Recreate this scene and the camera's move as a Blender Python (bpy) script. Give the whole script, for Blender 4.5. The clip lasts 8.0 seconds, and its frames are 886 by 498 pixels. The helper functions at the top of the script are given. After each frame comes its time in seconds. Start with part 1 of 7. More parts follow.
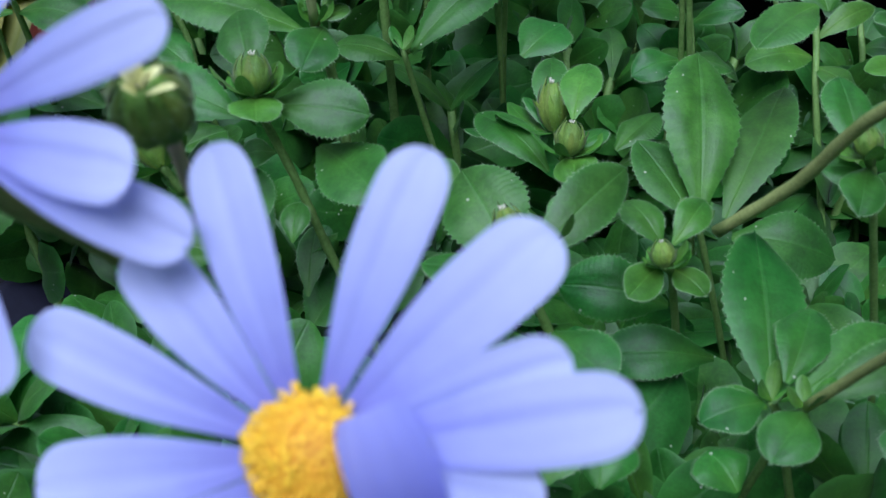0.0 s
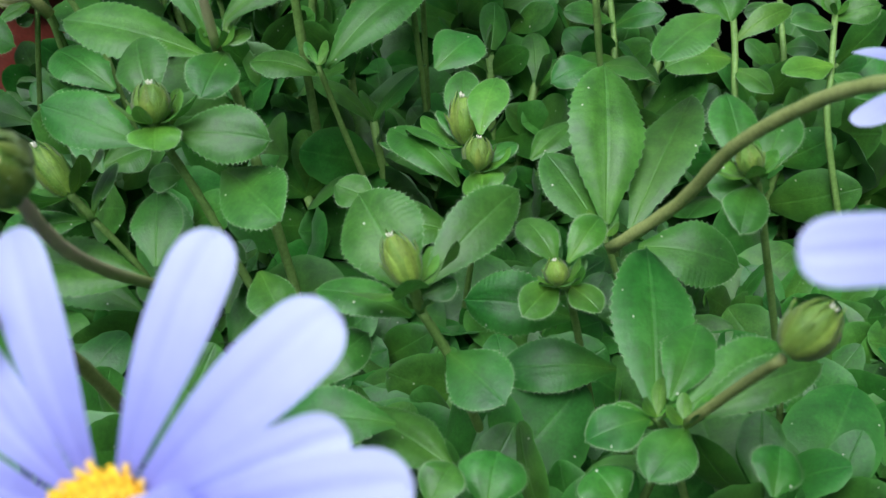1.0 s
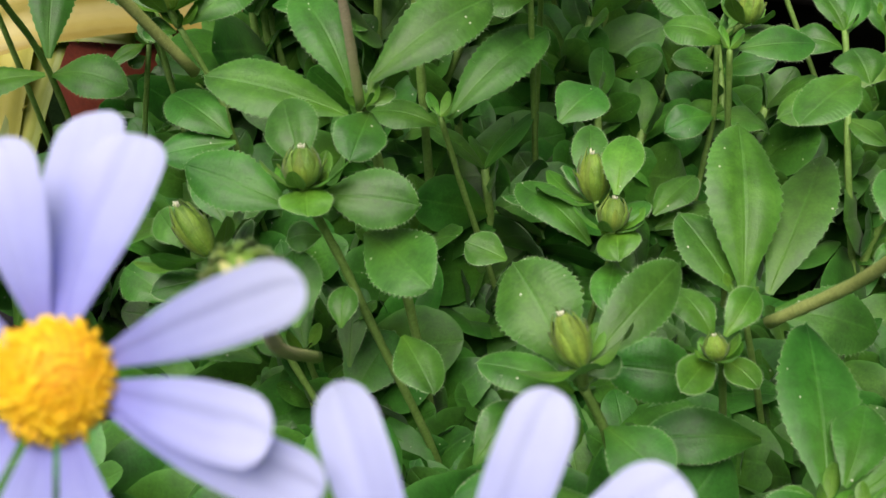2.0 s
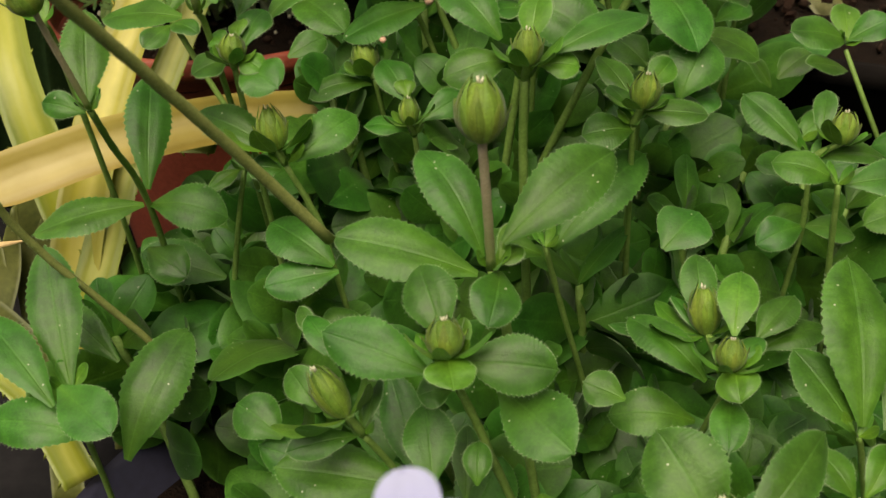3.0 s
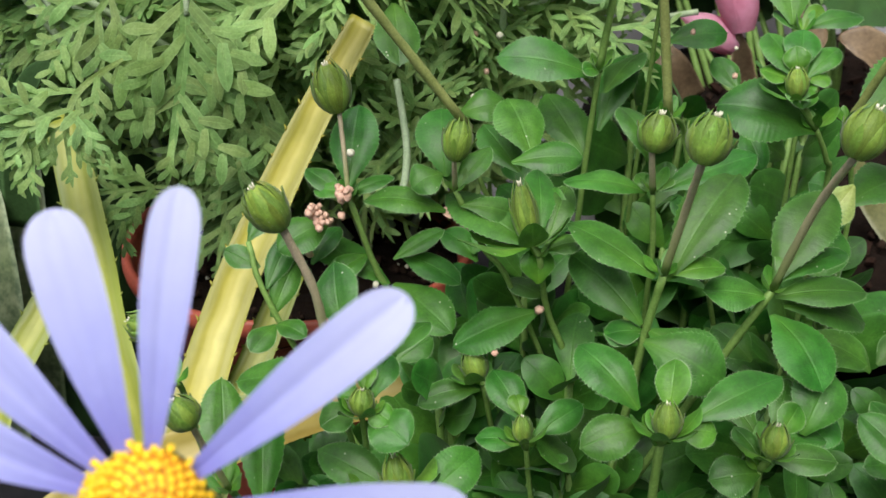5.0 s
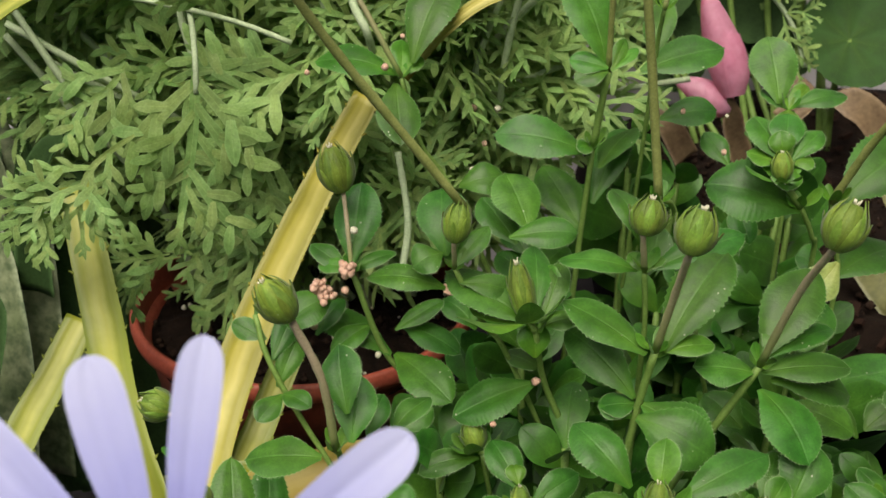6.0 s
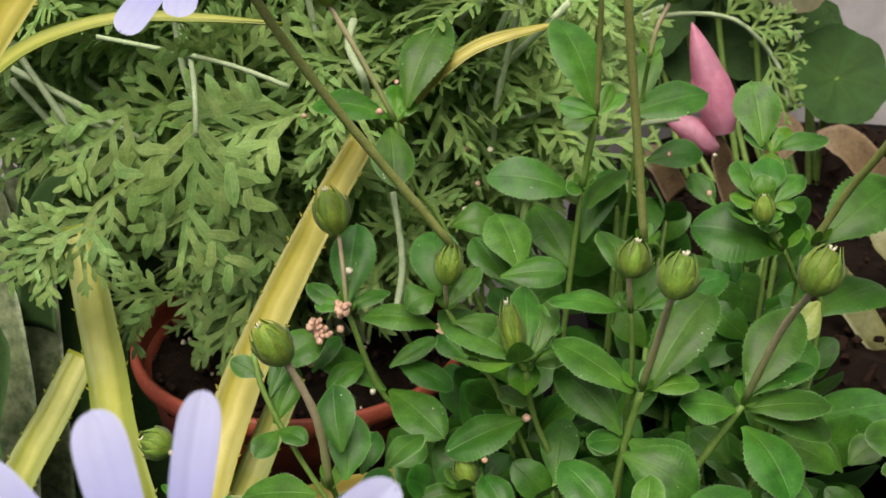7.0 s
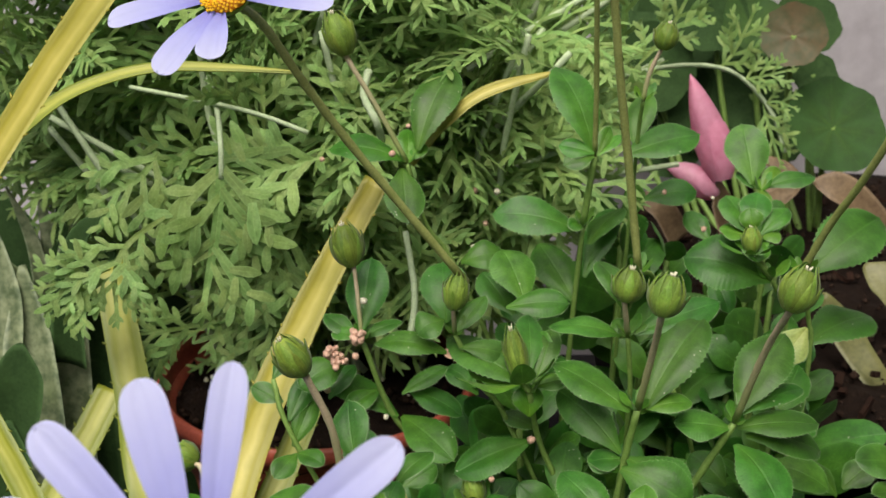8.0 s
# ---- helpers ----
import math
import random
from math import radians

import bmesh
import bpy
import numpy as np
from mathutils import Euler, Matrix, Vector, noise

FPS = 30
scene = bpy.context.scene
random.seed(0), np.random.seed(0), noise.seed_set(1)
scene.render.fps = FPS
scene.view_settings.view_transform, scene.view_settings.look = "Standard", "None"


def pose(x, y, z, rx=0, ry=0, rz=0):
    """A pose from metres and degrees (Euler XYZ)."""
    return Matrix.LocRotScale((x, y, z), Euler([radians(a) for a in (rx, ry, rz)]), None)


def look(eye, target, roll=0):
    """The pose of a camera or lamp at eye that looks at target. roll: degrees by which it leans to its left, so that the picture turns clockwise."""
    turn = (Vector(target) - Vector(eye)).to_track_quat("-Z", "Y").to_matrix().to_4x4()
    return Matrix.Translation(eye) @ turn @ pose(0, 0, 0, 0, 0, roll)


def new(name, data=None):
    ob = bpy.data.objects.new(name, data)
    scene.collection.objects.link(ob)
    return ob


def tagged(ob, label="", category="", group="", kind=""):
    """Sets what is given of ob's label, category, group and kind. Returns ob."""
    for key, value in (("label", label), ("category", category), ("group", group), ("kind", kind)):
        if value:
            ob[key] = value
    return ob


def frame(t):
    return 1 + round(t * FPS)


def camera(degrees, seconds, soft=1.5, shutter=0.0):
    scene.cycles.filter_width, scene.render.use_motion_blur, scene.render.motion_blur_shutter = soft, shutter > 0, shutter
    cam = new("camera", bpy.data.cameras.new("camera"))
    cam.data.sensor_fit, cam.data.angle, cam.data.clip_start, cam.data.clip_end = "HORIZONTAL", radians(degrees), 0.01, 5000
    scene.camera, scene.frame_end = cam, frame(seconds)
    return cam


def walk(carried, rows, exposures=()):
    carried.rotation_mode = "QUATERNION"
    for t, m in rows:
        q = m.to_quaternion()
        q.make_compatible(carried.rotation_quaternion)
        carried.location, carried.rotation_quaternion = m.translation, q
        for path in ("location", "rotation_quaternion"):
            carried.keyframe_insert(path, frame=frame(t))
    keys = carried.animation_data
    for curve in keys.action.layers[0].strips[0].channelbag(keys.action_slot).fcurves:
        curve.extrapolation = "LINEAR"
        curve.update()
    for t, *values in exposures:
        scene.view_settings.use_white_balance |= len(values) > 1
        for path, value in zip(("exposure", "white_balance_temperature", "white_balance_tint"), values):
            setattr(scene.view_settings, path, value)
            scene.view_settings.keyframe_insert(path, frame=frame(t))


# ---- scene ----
cam = camera(44.0, 8.0)
PATH = [
    (0, (0.00865, -0.00164, 0.15732), (0.00243, 0.16981, 0.05454), 1.04),
    (0.5, (0.01642, -0.00072, 0.15850), (0.01147, 0.17038, 0.05507), 0.30),
    (1, (0.01941, -0.00048, 0.16315), (0.01576, 0.16903, 0.05707), 0.10),
    (1.5, (0.01131, 0.00217, 0.16714), (0.00606, 0.17132, 0.06055), 0.31),
    (1.7, (0.00708, 0.00324, 0.16804), (0.00148, 0.17255, 0.06173), 0.75),
    (2.8, (-0.01423, 0.01217, 0.18217), (-0.01741, 0.18185, 0.07634), 0.11),
    (3, (-0.01845, 0.01469, 0.18892), (-0.02124, 0.18360, 0.08185), -0.11),
    (3.5, (-0.02565, 0.02510, 0.19841), (-0.02798, 0.19370, 0.09085), -0.11),
    (4, (-0.03195, 0.03312, 0.20623), (-0.03221, 0.20177, 0.09873), 0.73),
    (4.5, (-0.03600, 0.03827, 0.21697), (-0.03816, 0.20973, 0.11402), 0.14),
    (5, (-0.03877, 0.03740, 0.22599), (-0.04171, 0.21268, 0.12972), 0.20),
    (5.2, (-0.03872, 0.03615, 0.22618), (-0.04174, 0.21230, 0.13150), 0.39),
    (6.3, (-0.03886, 0.03465, 0.24026), (-0.04175, 0.21267, 0.14914), 0.11),
    (6.5, (-0.03868, 0.03443, 0.24057), (-0.04168, 0.21269, 0.14993), 0.26),
    (7, (-0.03744, 0.03070, 0.24240), (-0.04033, 0.21051, 0.15487), 0.11),
    (7.5, (-0.03617, 0.02453, 0.24465), (-0.03906, 0.20635, 0.16137), 0.06),
    (8, (-0.03514, 0.01509, 0.24232), (-0.04146, 0.19966, 0.16555), -0.53),
]
cam.data.dof.use_dof = True
cam.data.dof.focus_distance, cam.data.dof.aperture_fstop = 0.185, 60.0
EXPOSURES = [(0, 0.03, 4950, 14), (0.5, 0.28, 5100, 9), (1.0, 0.43, 5550, 8), (1.7, 0.5, 6150, 8), (2.8, 0.10, 8100, 8), (3.5, 0.43, 7700, 9), (4.0, 0.76, 6250, 10), (4.5, 0.76, 6150, 10), (5.2, 0.30, 6350, 10), (6.3, 0.18, 7200, 11), (8.0, 0.18, 6800, 12)]
walk(cam, [(t, look(eye, target, roll)) for t, eye, target, roll in PATH], EXPOSURES)

# ---- world and light ----
world = bpy.data.worlds.new("sky")
scene.world = world
world.use_nodes = True
wn = world.node_tree
sky = wn.nodes.new("ShaderNodeTexSky")
sky.sky_type = "NISHITA"
sky.sun_disc = False
sky.sun_elevation, sky.sun_rotation = radians(62), radians(202)
sky.air_density, sky.dust_density, sky.ozone_density = 1.0, 4.0, 1.0
wn.links.new(sky.outputs[0], wn.nodes["Background"].inputs[0])
wn.nodes["Background"].inputs[1].default_value = 0.088
sun_data = bpy.data.lights.new("sun", "SUN")
sun_data.energy, sun_data.angle, sun_data.color = 3.6, radians(48), (1.0, 0.96, 0.90)
sun = new("sun", sun_data)
sun.matrix_world = look((-0.20, -0.70, 1.75), (0, 0.15, 0))


# ---- materials ----
def material(name):
    m = bpy.data.materials.new(name)
    m.use_nodes = True
    return m, m.node_tree, m.node_tree.nodes["Principled BSDF"]


def node(nt, kind, **values):
    n = nt.nodes.new(kind)
    for key, value in values.items():
        n.inputs[key.replace("_", " ")].default_value = value
    return n


def ramp(nt, source, *stops):
    n = nt.nodes.new("ShaderNodeValToRGB")
    while len(n.color_ramp.elements) < len(stops):
        n.color_ramp.elements.new(0.5)
    for e, (at, color) in zip(n.color_ramp.elements, stops):
        e.position, e.color = at, (*color, 1) if len(color) == 3 else color
    nt.links.new(source, n.inputs[0])
    return n


def mix(nt, factor, a, b, blend="MIX"):
    n = nt.nodes.new("ShaderNodeMix")
    n.data_type, n.blend_type = "RGBA", blend
    for socket, value in ((n.inputs[0], factor), (n.inputs[6], a), (n.inputs[7], b)):
        if isinstance(value, (int, float)):
            socket.default_value = value
        elif isinstance(value, tuple):
            socket.default_value = (*value, 1)
        else:
            nt.links.new(value, socket)
    return n.outputs[2]


def calc(nt, op, a, b=0.0, c=0.0):
    n = nt.nodes.new("ShaderNodeMath")
    n.operation = op
    for socket, value in zip(n.inputs, (a, b, c)):
        if isinstance(value, (int, float)):
            socket.default_value = value
        else:
            nt.links.new(value, socket)
    return n.outputs[0]


def grain(nt, scale, detail=4.0, rough=0.6):
    co = nt.nodes.new("ShaderNodeNewGeometry")
    n = node(nt, "ShaderNodeTexNoise", Scale=scale, Detail=detail, Roughness=rough)
    nt.links.new(co.outputs["Position"], n.inputs["Vector"])
    return n.outputs[0]


def relief(nt, shader, height, strength=0.3, distance=0.0004):
    b = node(nt, "ShaderNodeBump", Strength=strength, Distance=distance)
    nt.links.new(height, b.inputs["Height"])
    nt.links.new(b.outputs[0], shader.inputs["Normal"])


def thin(nt, shader, color, share):
    """Lets light through a leaf or petal."""
    glow = nt.nodes.new("ShaderNodeBsdfTranslucent")
    nt.links.new(color, glow.inputs["Color"])
    both = nt.nodes.new("ShaderNodeMixShader")
    both.inputs[0].default_value = share
    nt.links.new(shader.outputs[0], both.inputs[1])
    nt.links.new(glow.outputs[0], both.inputs[2])
    nt.links.new(both.outputs[0], nt.nodes["Material Output"].inputs[0])


def leaf_material(name, dark, mid, light, rough=0.43, share=0.16, vein=0.3, specks=0.75, warm=0.45, sheen=0.07):
    m, nt, sh = material(name)
    uv = nt.nodes.new("ShaderNodeUVMap")
    parts = nt.nodes.new("ShaderNodeSeparateXYZ")
    nt.links.new(uv.outputs[0], parts.inputs[0])
    u, v = parts.outputs[0], parts.outputs[1]
    off = calc(nt, "ABSOLUTE", calc(nt, "SUBTRACT", v, 0.5))
    rib = calc(nt, "SUBTRACT", 1.0, calc(nt, "MULTIPLY", off, 24.0))
    rib = calc(nt, "MAXIMUM", rib, 0.0)
    wave = calc(nt, "SINE", calc(nt, "MULTIPLY", calc(nt, "SUBTRACT", u, calc(nt, "MULTIPLY", off, 0.9)), 42.0))
    side = calc(nt, "POWER", calc(nt, "MAXIMUM", wave, 0.0), 6.0)
    veins = calc(nt, "MAXIMUM", rib, calc(nt, "MULTIPLY", side, 0.02))
    spots = grain(nt, 260.0, 5.0)
    fine = grain(nt, 2200.0, 3.0)
    info = nt.nodes.new("ShaderNodeObjectInfo")
    base = ramp(nt, spots, (0.32, dark), (0.52, mid), (0.75, light)).outputs[0]
    toned = nt.nodes.new("ShaderNodeHueSaturation")
    island = nt.nodes.new("ShaderNodeNewGeometry")
    chance = calc(nt, "FRACT", calc(nt, "ADD", info.outputs["Random"], island.outputs["Random Per Island"]))
    nt.links.new(calc(nt, "ADD", 0.482, calc(nt, "MULTIPLY", chance, 0.034)), toned.inputs["Hue"])
    nt.links.new(calc(nt, "ADD", 0.78, calc(nt, "MULTIPLY", calc(nt, "FRACT", calc(nt, "MULTIPLY", chance, 7.31)), 0.5)), toned.inputs["Value"])
    nt.links.new(base, toned.inputs["Color"])
    paler = mix(nt, 0.55, toned.outputs[0], tuple(min(1.0, c * 1.6 + 0.02) for c in light))
    color = mix(nt, calc(nt, "MULTIPLY", veins, vein), toned.outputs[0], paler)
    color = mix(nt, 0.55, color, ramp(nt, fine, (0.32, (0.35, 0.35, 0.35)), (0.68, (0.65, 0.65, 0.65))).outputs[0], "OVERLAY")
    # yellower towards the foot and the midrib, greyer towards the rim with the sky's sheen painted in
    foot = calc(nt, "POWER", calc(nt, "SUBTRACT", 1.0, u), 1.6)
    foot = calc(nt, "MULTIPLY", foot, calc(nt, "SUBTRACT", 1.0, calc(nt, "MULTIPLY", off, 1.5)))
    color = mix(nt, calc(nt, "MULTIPLY", foot, warm), color, (light[0] * 2.1, light[1] * 1.45, light[2] * 1.0))
    outer = calc(nt, "MULTIPLY", calc(nt, "POWER", calc(nt, "MULTIPLY", off, 2.0), 2.0), calc(nt, "ADD", 0.25, calc(nt, "MULTIPLY", u, 0.6)))
    color = mix(nt, calc(nt, "MULTIPLY", outer, warm * 0.9), color, (light[0] * 1.15, light[1] * 1.08, light[2] * 1.6))
    edge = calc(nt, "POWER", calc(nt, "MULTIPLY", off, 2.0), 12.0)
    color = mix(nt, calc(nt, "MULTIPLY", edge, 0.6), color, paler)
    place = nt.nodes.new("ShaderNodeNewGeometry")
    cells = node(nt, "ShaderNodeTexVoronoi", Scale=520.0)
    nt.links.new(place.outputs["Position"], cells.inputs["Vector"])
    dust = calc(nt, "LESS_THAN", cells.outputs["Distance"], 0.08)
    dust = calc(nt, "MULTIPLY", dust, calc(nt, "GREATER_THAN", grain(nt, 190.0, 2.0), 0.56))
    color = mix(nt, calc(nt, "MULTIPLY", dust, specks), color, (0.62, 0.66, 0.50))
    nt.links.new(color, sh.inputs["Base Color"])
    sh.inputs["Specular IOR Level"].default_value = 0.42
    sh.inputs["Sheen Weight"].default_value = sheen
    sh.inputs["Sheen Roughness"].default_value = 0.4
    nt.links.new(calc(nt, "ADD", rough - 0.1, calc(nt, "MULTIPLY", spots, 0.25)), sh.inputs["Roughness"])
    height = calc(nt, "ADD", calc(nt, "MULTIPLY", veins, -0.6), calc(nt, "MULTIPLY", calc(nt, "ADD", fine, calc(nt, "MULTIPLY", spots, 0.8)), 0.6))
    relief(nt, sh, height, 0.5, 0.0002)
    thin(nt, sh, color, share)
    return m


def petal_material(name, root, body, tip):
    m, nt, sh = material(name)
    uv = nt.nodes.new("ShaderNodeUVMap")
    parts = nt.nodes.new("ShaderNodeSeparateXYZ")
    nt.links.new(uv.outputs[0], parts.inputs[0])
    u, v = parts.outputs[0], parts.outputs[1]
    spots = grain(nt, 420.0, 4.0)
    lines = calc(nt, "SINE", calc(nt, "ADD", calc(nt, "MULTIPLY", v, 21.0), calc(nt, "MULTIPLY", spots, 3.0)))
    along = calc(nt, "ADD", u, calc(nt, "MULTIPLY", calc(nt, "SUBTRACT", spots, 0.5), 0.25))
    color = ramp(nt, along, (0.0, root), (0.4, body), (0.95, tip)).outputs[0]
    color = mix(nt, calc(nt, "MULTIPLY", calc(nt, "MAXIMUM", lines, 0.0), 0.07), color, tuple(c * 0.75 for c in body))
    nt.links.new(color, sh.inputs["Base Color"])
    sh.inputs["Roughness"].default_value = 0.62
    relief(nt, sh, calc(nt, "ADD", lines, spots), 0.2, 0.0001)
    thin(nt, sh, color, 0.36)
    return m


def plain_material(name, low, high, scale, rough, bump=0.3, depth=0.0004, share=0.0, fine=None, gloss=0.5):
    m, nt, sh = material(name)
    spots = grain(nt, scale, 6.0)
    color = ramp(nt, spots, (0.3, low), (0.7, high)).outputs[0]
    small = grain(nt, fine or scale * 7, 4.0)
    color = mix(nt, 0.35, color, ramp(nt, small, (0.3, tuple(c * 0.6 for c in low)), (0.7, tuple(min(1, c * 1.25) for c in high))).outputs[0])
    nt.links.new(color, sh.inputs["Base Color"])
    sh.inputs["Roughness"].default_value = rough
    sh.inputs["Specular IOR Level"].default_value = gloss
    relief(nt, sh, calc(nt, "ADD", spots, calc(nt, "MULTIPLY", small, 0.6)), bump, depth)
    if share:
        thin(nt, sh, color, share)
    return m


LEAF = leaf_material("leaf_green", (0.018, 0.082, 0.008), (0.033, 0.136, 0.012), (0.062, 0.205, 0.024))
YOUNG = leaf_material("young_leaf_green", (0.036, 0.130, 0.009), (0.060, 0.196, 0.015), (0.104, 0.275, 0.028))
FERN = leaf_material("lavender_leaf", (0.15, 0.28, 0.065), (0.23, 0.39, 0.11), (0.33, 0.50, 0.18), 0.6, 0.3, 0.5, 0.0, 0.1, 0.04)
PETAL = petal_material("petal_blue", (0.23, 0.22, 0.70), (0.41, 0.43, 0.87), (0.60, 0.63, 0.95))
PETAL_BACK = petal_material("petal_blue_underside", (0.20, 0.20, 0.63), (0.28, 0.29, 0.74), (0.36, 0.38, 0.80))
DISC = plain_material("disc_orange", (0.46, 0.16, 0.003), (0.66, 0.28, 0.005), 900.0, 0.6, 0.3, 0.0003)
FLORET = plain_material("floret_yellow", (0.92, 0.44, 0.005), (1.0, 0.68, 0.016), 1100.0, 0.55, 0.3, 0.0003)
STEM = plain_material("stem_green", (0.12, 0.235, 0.038), (0.23, 0.38, 0.088), 300.0, 0.6)
STALK = plain_material("stalk_olive", (0.19, 0.235, 0.055), (0.34, 0.385, 0.12), 400.0, 0.65)
PURPLE = plain_material("stalk_purple_grey", (0.46, 0.38, 0.24), (0.68, 0.57, 0.38), 500.0, 0.7)
# the stalk is green at its foot and greyer towards the bud
tree = PURPLE.node_tree
run = tree.nodes.new("ShaderNodeSeparateXYZ")
tree.links.new(tree.nodes.new("ShaderNodeUVMap").outputs[0], run.inputs[0])
shader = tree.nodes["Principled BSDF"]
grey = shader.inputs["Base Color"].links[0].from_socket
turn = ramp(tree, run.outputs[0], (0.05, (0, 0, 0)), (0.65, (1, 1, 1))).outputs[0]
tree.links.new(mix(tree, turn, (0.22, 0.29, 0.08), grey), shader.inputs["Base Color"])
GREY = plain_material("stem_grey_green", (0.34, 0.46, 0.25), (0.56, 0.68, 0.44), 400.0, 0.8)
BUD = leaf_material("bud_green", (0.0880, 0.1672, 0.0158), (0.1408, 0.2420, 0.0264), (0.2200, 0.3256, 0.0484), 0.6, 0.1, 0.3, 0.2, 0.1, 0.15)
CREAM = plain_material("bud_tip_cream", (0.6, 0.58, 0.42), (0.8, 0.78, 0.6), 1500.0, 0.7)
BRACT = plain_material("bract_yellow_green", (0.60, 0.60, 0.16), (0.82, 0.80, 0.38), 700.0, 0.6)
WILT = plain_material("wilted_brown", (0.60, 0.32, 0.21), (0.85, 0.58, 0.44), 900.0, 0.8, 0.5)
CLAY = plain_material("pot_terracotta", (0.30, 0.060, 0.036), (0.44, 0.098, 0.056), 60.0, 0.5, 0.2, fine=900)
NAVY = plain_material("pot_navy", (0.012, 0.012, 0.03), (0.02, 0.02, 0.045), 60.0, 0.75, 0.15)
BLACKPOT = plain_material("pot_black", (0.006, 0.005, 0.005), (0.012, 0.010, 0.009), 60.0, 0.95, 0.3, gloss=0.1)
SOIL = plain_material("soil", (0.0063, 0.0038, 0.0028), (0.0294, 0.0168, 0.0105), 260.0, 0.95, 1.0, 0.003, gloss=0.15)
CRUMB = plain_material("soil_crumb", (0.0098, 0.0056, 0.0035), (0.0385, 0.0224, 0.0147), 300.0, 0.95, 0.6, 0.001, gloss=0.15)
WALL = plain_material("white_paint", (0.52, 0.50, 0.53), (0.60, 0.58, 0.61), 12.0, 0.6, 0.15, 0.001)
# for the unseen walls that are added to hold back light
SHADE_WALL = plain_material("shade_wall_render", (0.14, 0.13, 0.115), (0.22, 0.205, 0.185), 14.0, 0.9, 0.3, 0.002)
SILL = plain_material("shelf_dark", (0.008, 0.008, 0.010), (0.02, 0.019, 0.02), 30.0, 0.95, 0.3, gloss=0.15)
PINK = plain_material("bud_pink", (0.97, 0.36, 0.56), (0.99, 0.52, 0.68), 60.0, 0.42, 0.08, share=0.4)
PAD = plain_material("cactus_pad", (0.10, 0.115, 0.035), (0.18, 0.18, 0.065), 120.0, 0.5, 0.3)
MOTTLE, tree, shader = material("mottled_leaf")
patches = ramp(tree, grain(tree, 330.0, 3.0), (0.36, (0.09, 0.13, 0.06)), (0.66, (0.30, 0.34, 0.20))).outputs[0]
bands = ramp(tree, grain(tree, 60.0, 3.0), (0.35, (0.5, 0.6, 0.45)), (0.65, (1.0, 1.0, 1.0))).outputs[0]
tree.links.new(mix(tree, 1.0, patches, bands, "MULTIPLY"), shader.inputs["Base Color"])
shader.inputs["Roughness"].default_value = 0.55
relief(tree, shader, grain(tree, 500.0), 0.2, 0.0003)
# for dark leaves, and for back leaves whose shade is put into the colour
DARK_SHADED_LEAF = plain_material("dark_shaded_leaf", (0.02, 0.05, 0.014), (0.04, 0.09, 0.024), 150.0, 0.8, 0.3, gloss=0.2)
PALE = leaf_material("pale_leaf", (0.16, 0.24, 0.05), (0.24, 0.32, 0.08), (0.32, 0.38, 0.12), warm=0.2)
BROWN = plain_material("dead_leaf_brown", (0.12, 0.075, 0.04), (0.28, 0.20, 0.11), 110.0, 0.55, 0.4, share=0.1)
OLDLEAF = plain_material("old_geranium_leaf", (0.035, 0.075, 0.018), (0.13, 0.075, 0.03), 60.0, 0.6, 0.4, share=0.1)
BARK = plain_material("bark_chip", (0.0084, 0.0042, 0.0028), (0.0385, 0.0182, 0.0112), 300.0, 0.9, 0.8, 0.001, gloss=0.15)
GERANIUM = leaf_material("geranium_leaf", (0.0153, 0.0561, 0.0076), (0.0229, 0.0782, 0.0110), (0.0323, 0.1020, 0.0161), 0.75, 0.06, 0.2, 0.0, sheen=0.0)


def strap_material(name, edge, side, middle, rim):
    m, nt, sh = material(name)
    uv = nt.nodes.new("ShaderNodeUVMap")
    parts = nt.nodes.new("ShaderNodeSeparateXYZ")
    nt.links.new(uv.outputs[0], parts.inputs[0])
    u, v = parts.outputs[0], parts.outputs[1]
    spots = grain(nt, 130.0, 5.0)
    across = calc(nt, "ADD", v, calc(nt, "MULTIPLY", calc(nt, "SUBTRACT", spots, 0.5), 0.3))
    color = ramp(nt, across, (0.08, edge), (0.3, side), (0.55, middle), (0.8, rim)).outputs[0]
    streak = calc(nt, "SINE", calc(nt, "ADD", calc(nt, "MULTIPLY", v, 30.0), calc(nt, "MULTIPLY", spots, 5.0)))
    color = mix(nt, calc(nt, "MULTIPLY", calc(nt, "MAXIMUM", streak, 0.0), 0.06), color, (0.62, 0.57, 0.27))
    color = mix(nt, ramp(nt, grain(nt, 55.0), (0.45, (0, 0, 0)), (0.7, (0.5, 0.5, 0.5))).outputs[0], color, edge)
    nt.links.new(color, sh.inputs["Base Color"])
    sh.inputs["Roughness"].default_value = 0.45
    relief(nt, sh, calc(nt, "ADD", calc(nt, "MULTIPLY", streak, 0.3), spots), 0.2, 0.0003)
    thin(nt, sh, color, 0.12)
    return m


STRAP = strap_material("strap_yellow_green", (0.160, 0.210, 0.017), (0.315, 0.345, 0.032), (0.430, 0.445, 0.080), (0.227, 0.277, 0.034))
YELLOW = strap_material("strap_yellow", (0.260, 0.252, 0.025), (0.455, 0.410, 0.050), (0.575, 0.520, 0.115), (0.336, 0.319, 0.042))
TAN = strap_material("strap_dry_tan", (0.308, 0.229, 0.044), (0.440, 0.352, 0.097), (0.528, 0.440, 0.176), (0.370, 0.299, 0.062))
OLIVE = plain_material("old_leaf_olive", (0.055, 0.075, 0.015), (0.15, 0.165, 0.04), 90.0, 0.55, 0.3, share=0.1)
STRAW = plain_material("dry_straw", (0.55, 0.36, 0.13), (0.78, 0.58, 0.30), 160.0, 0.6, 0.3, share=0.1)
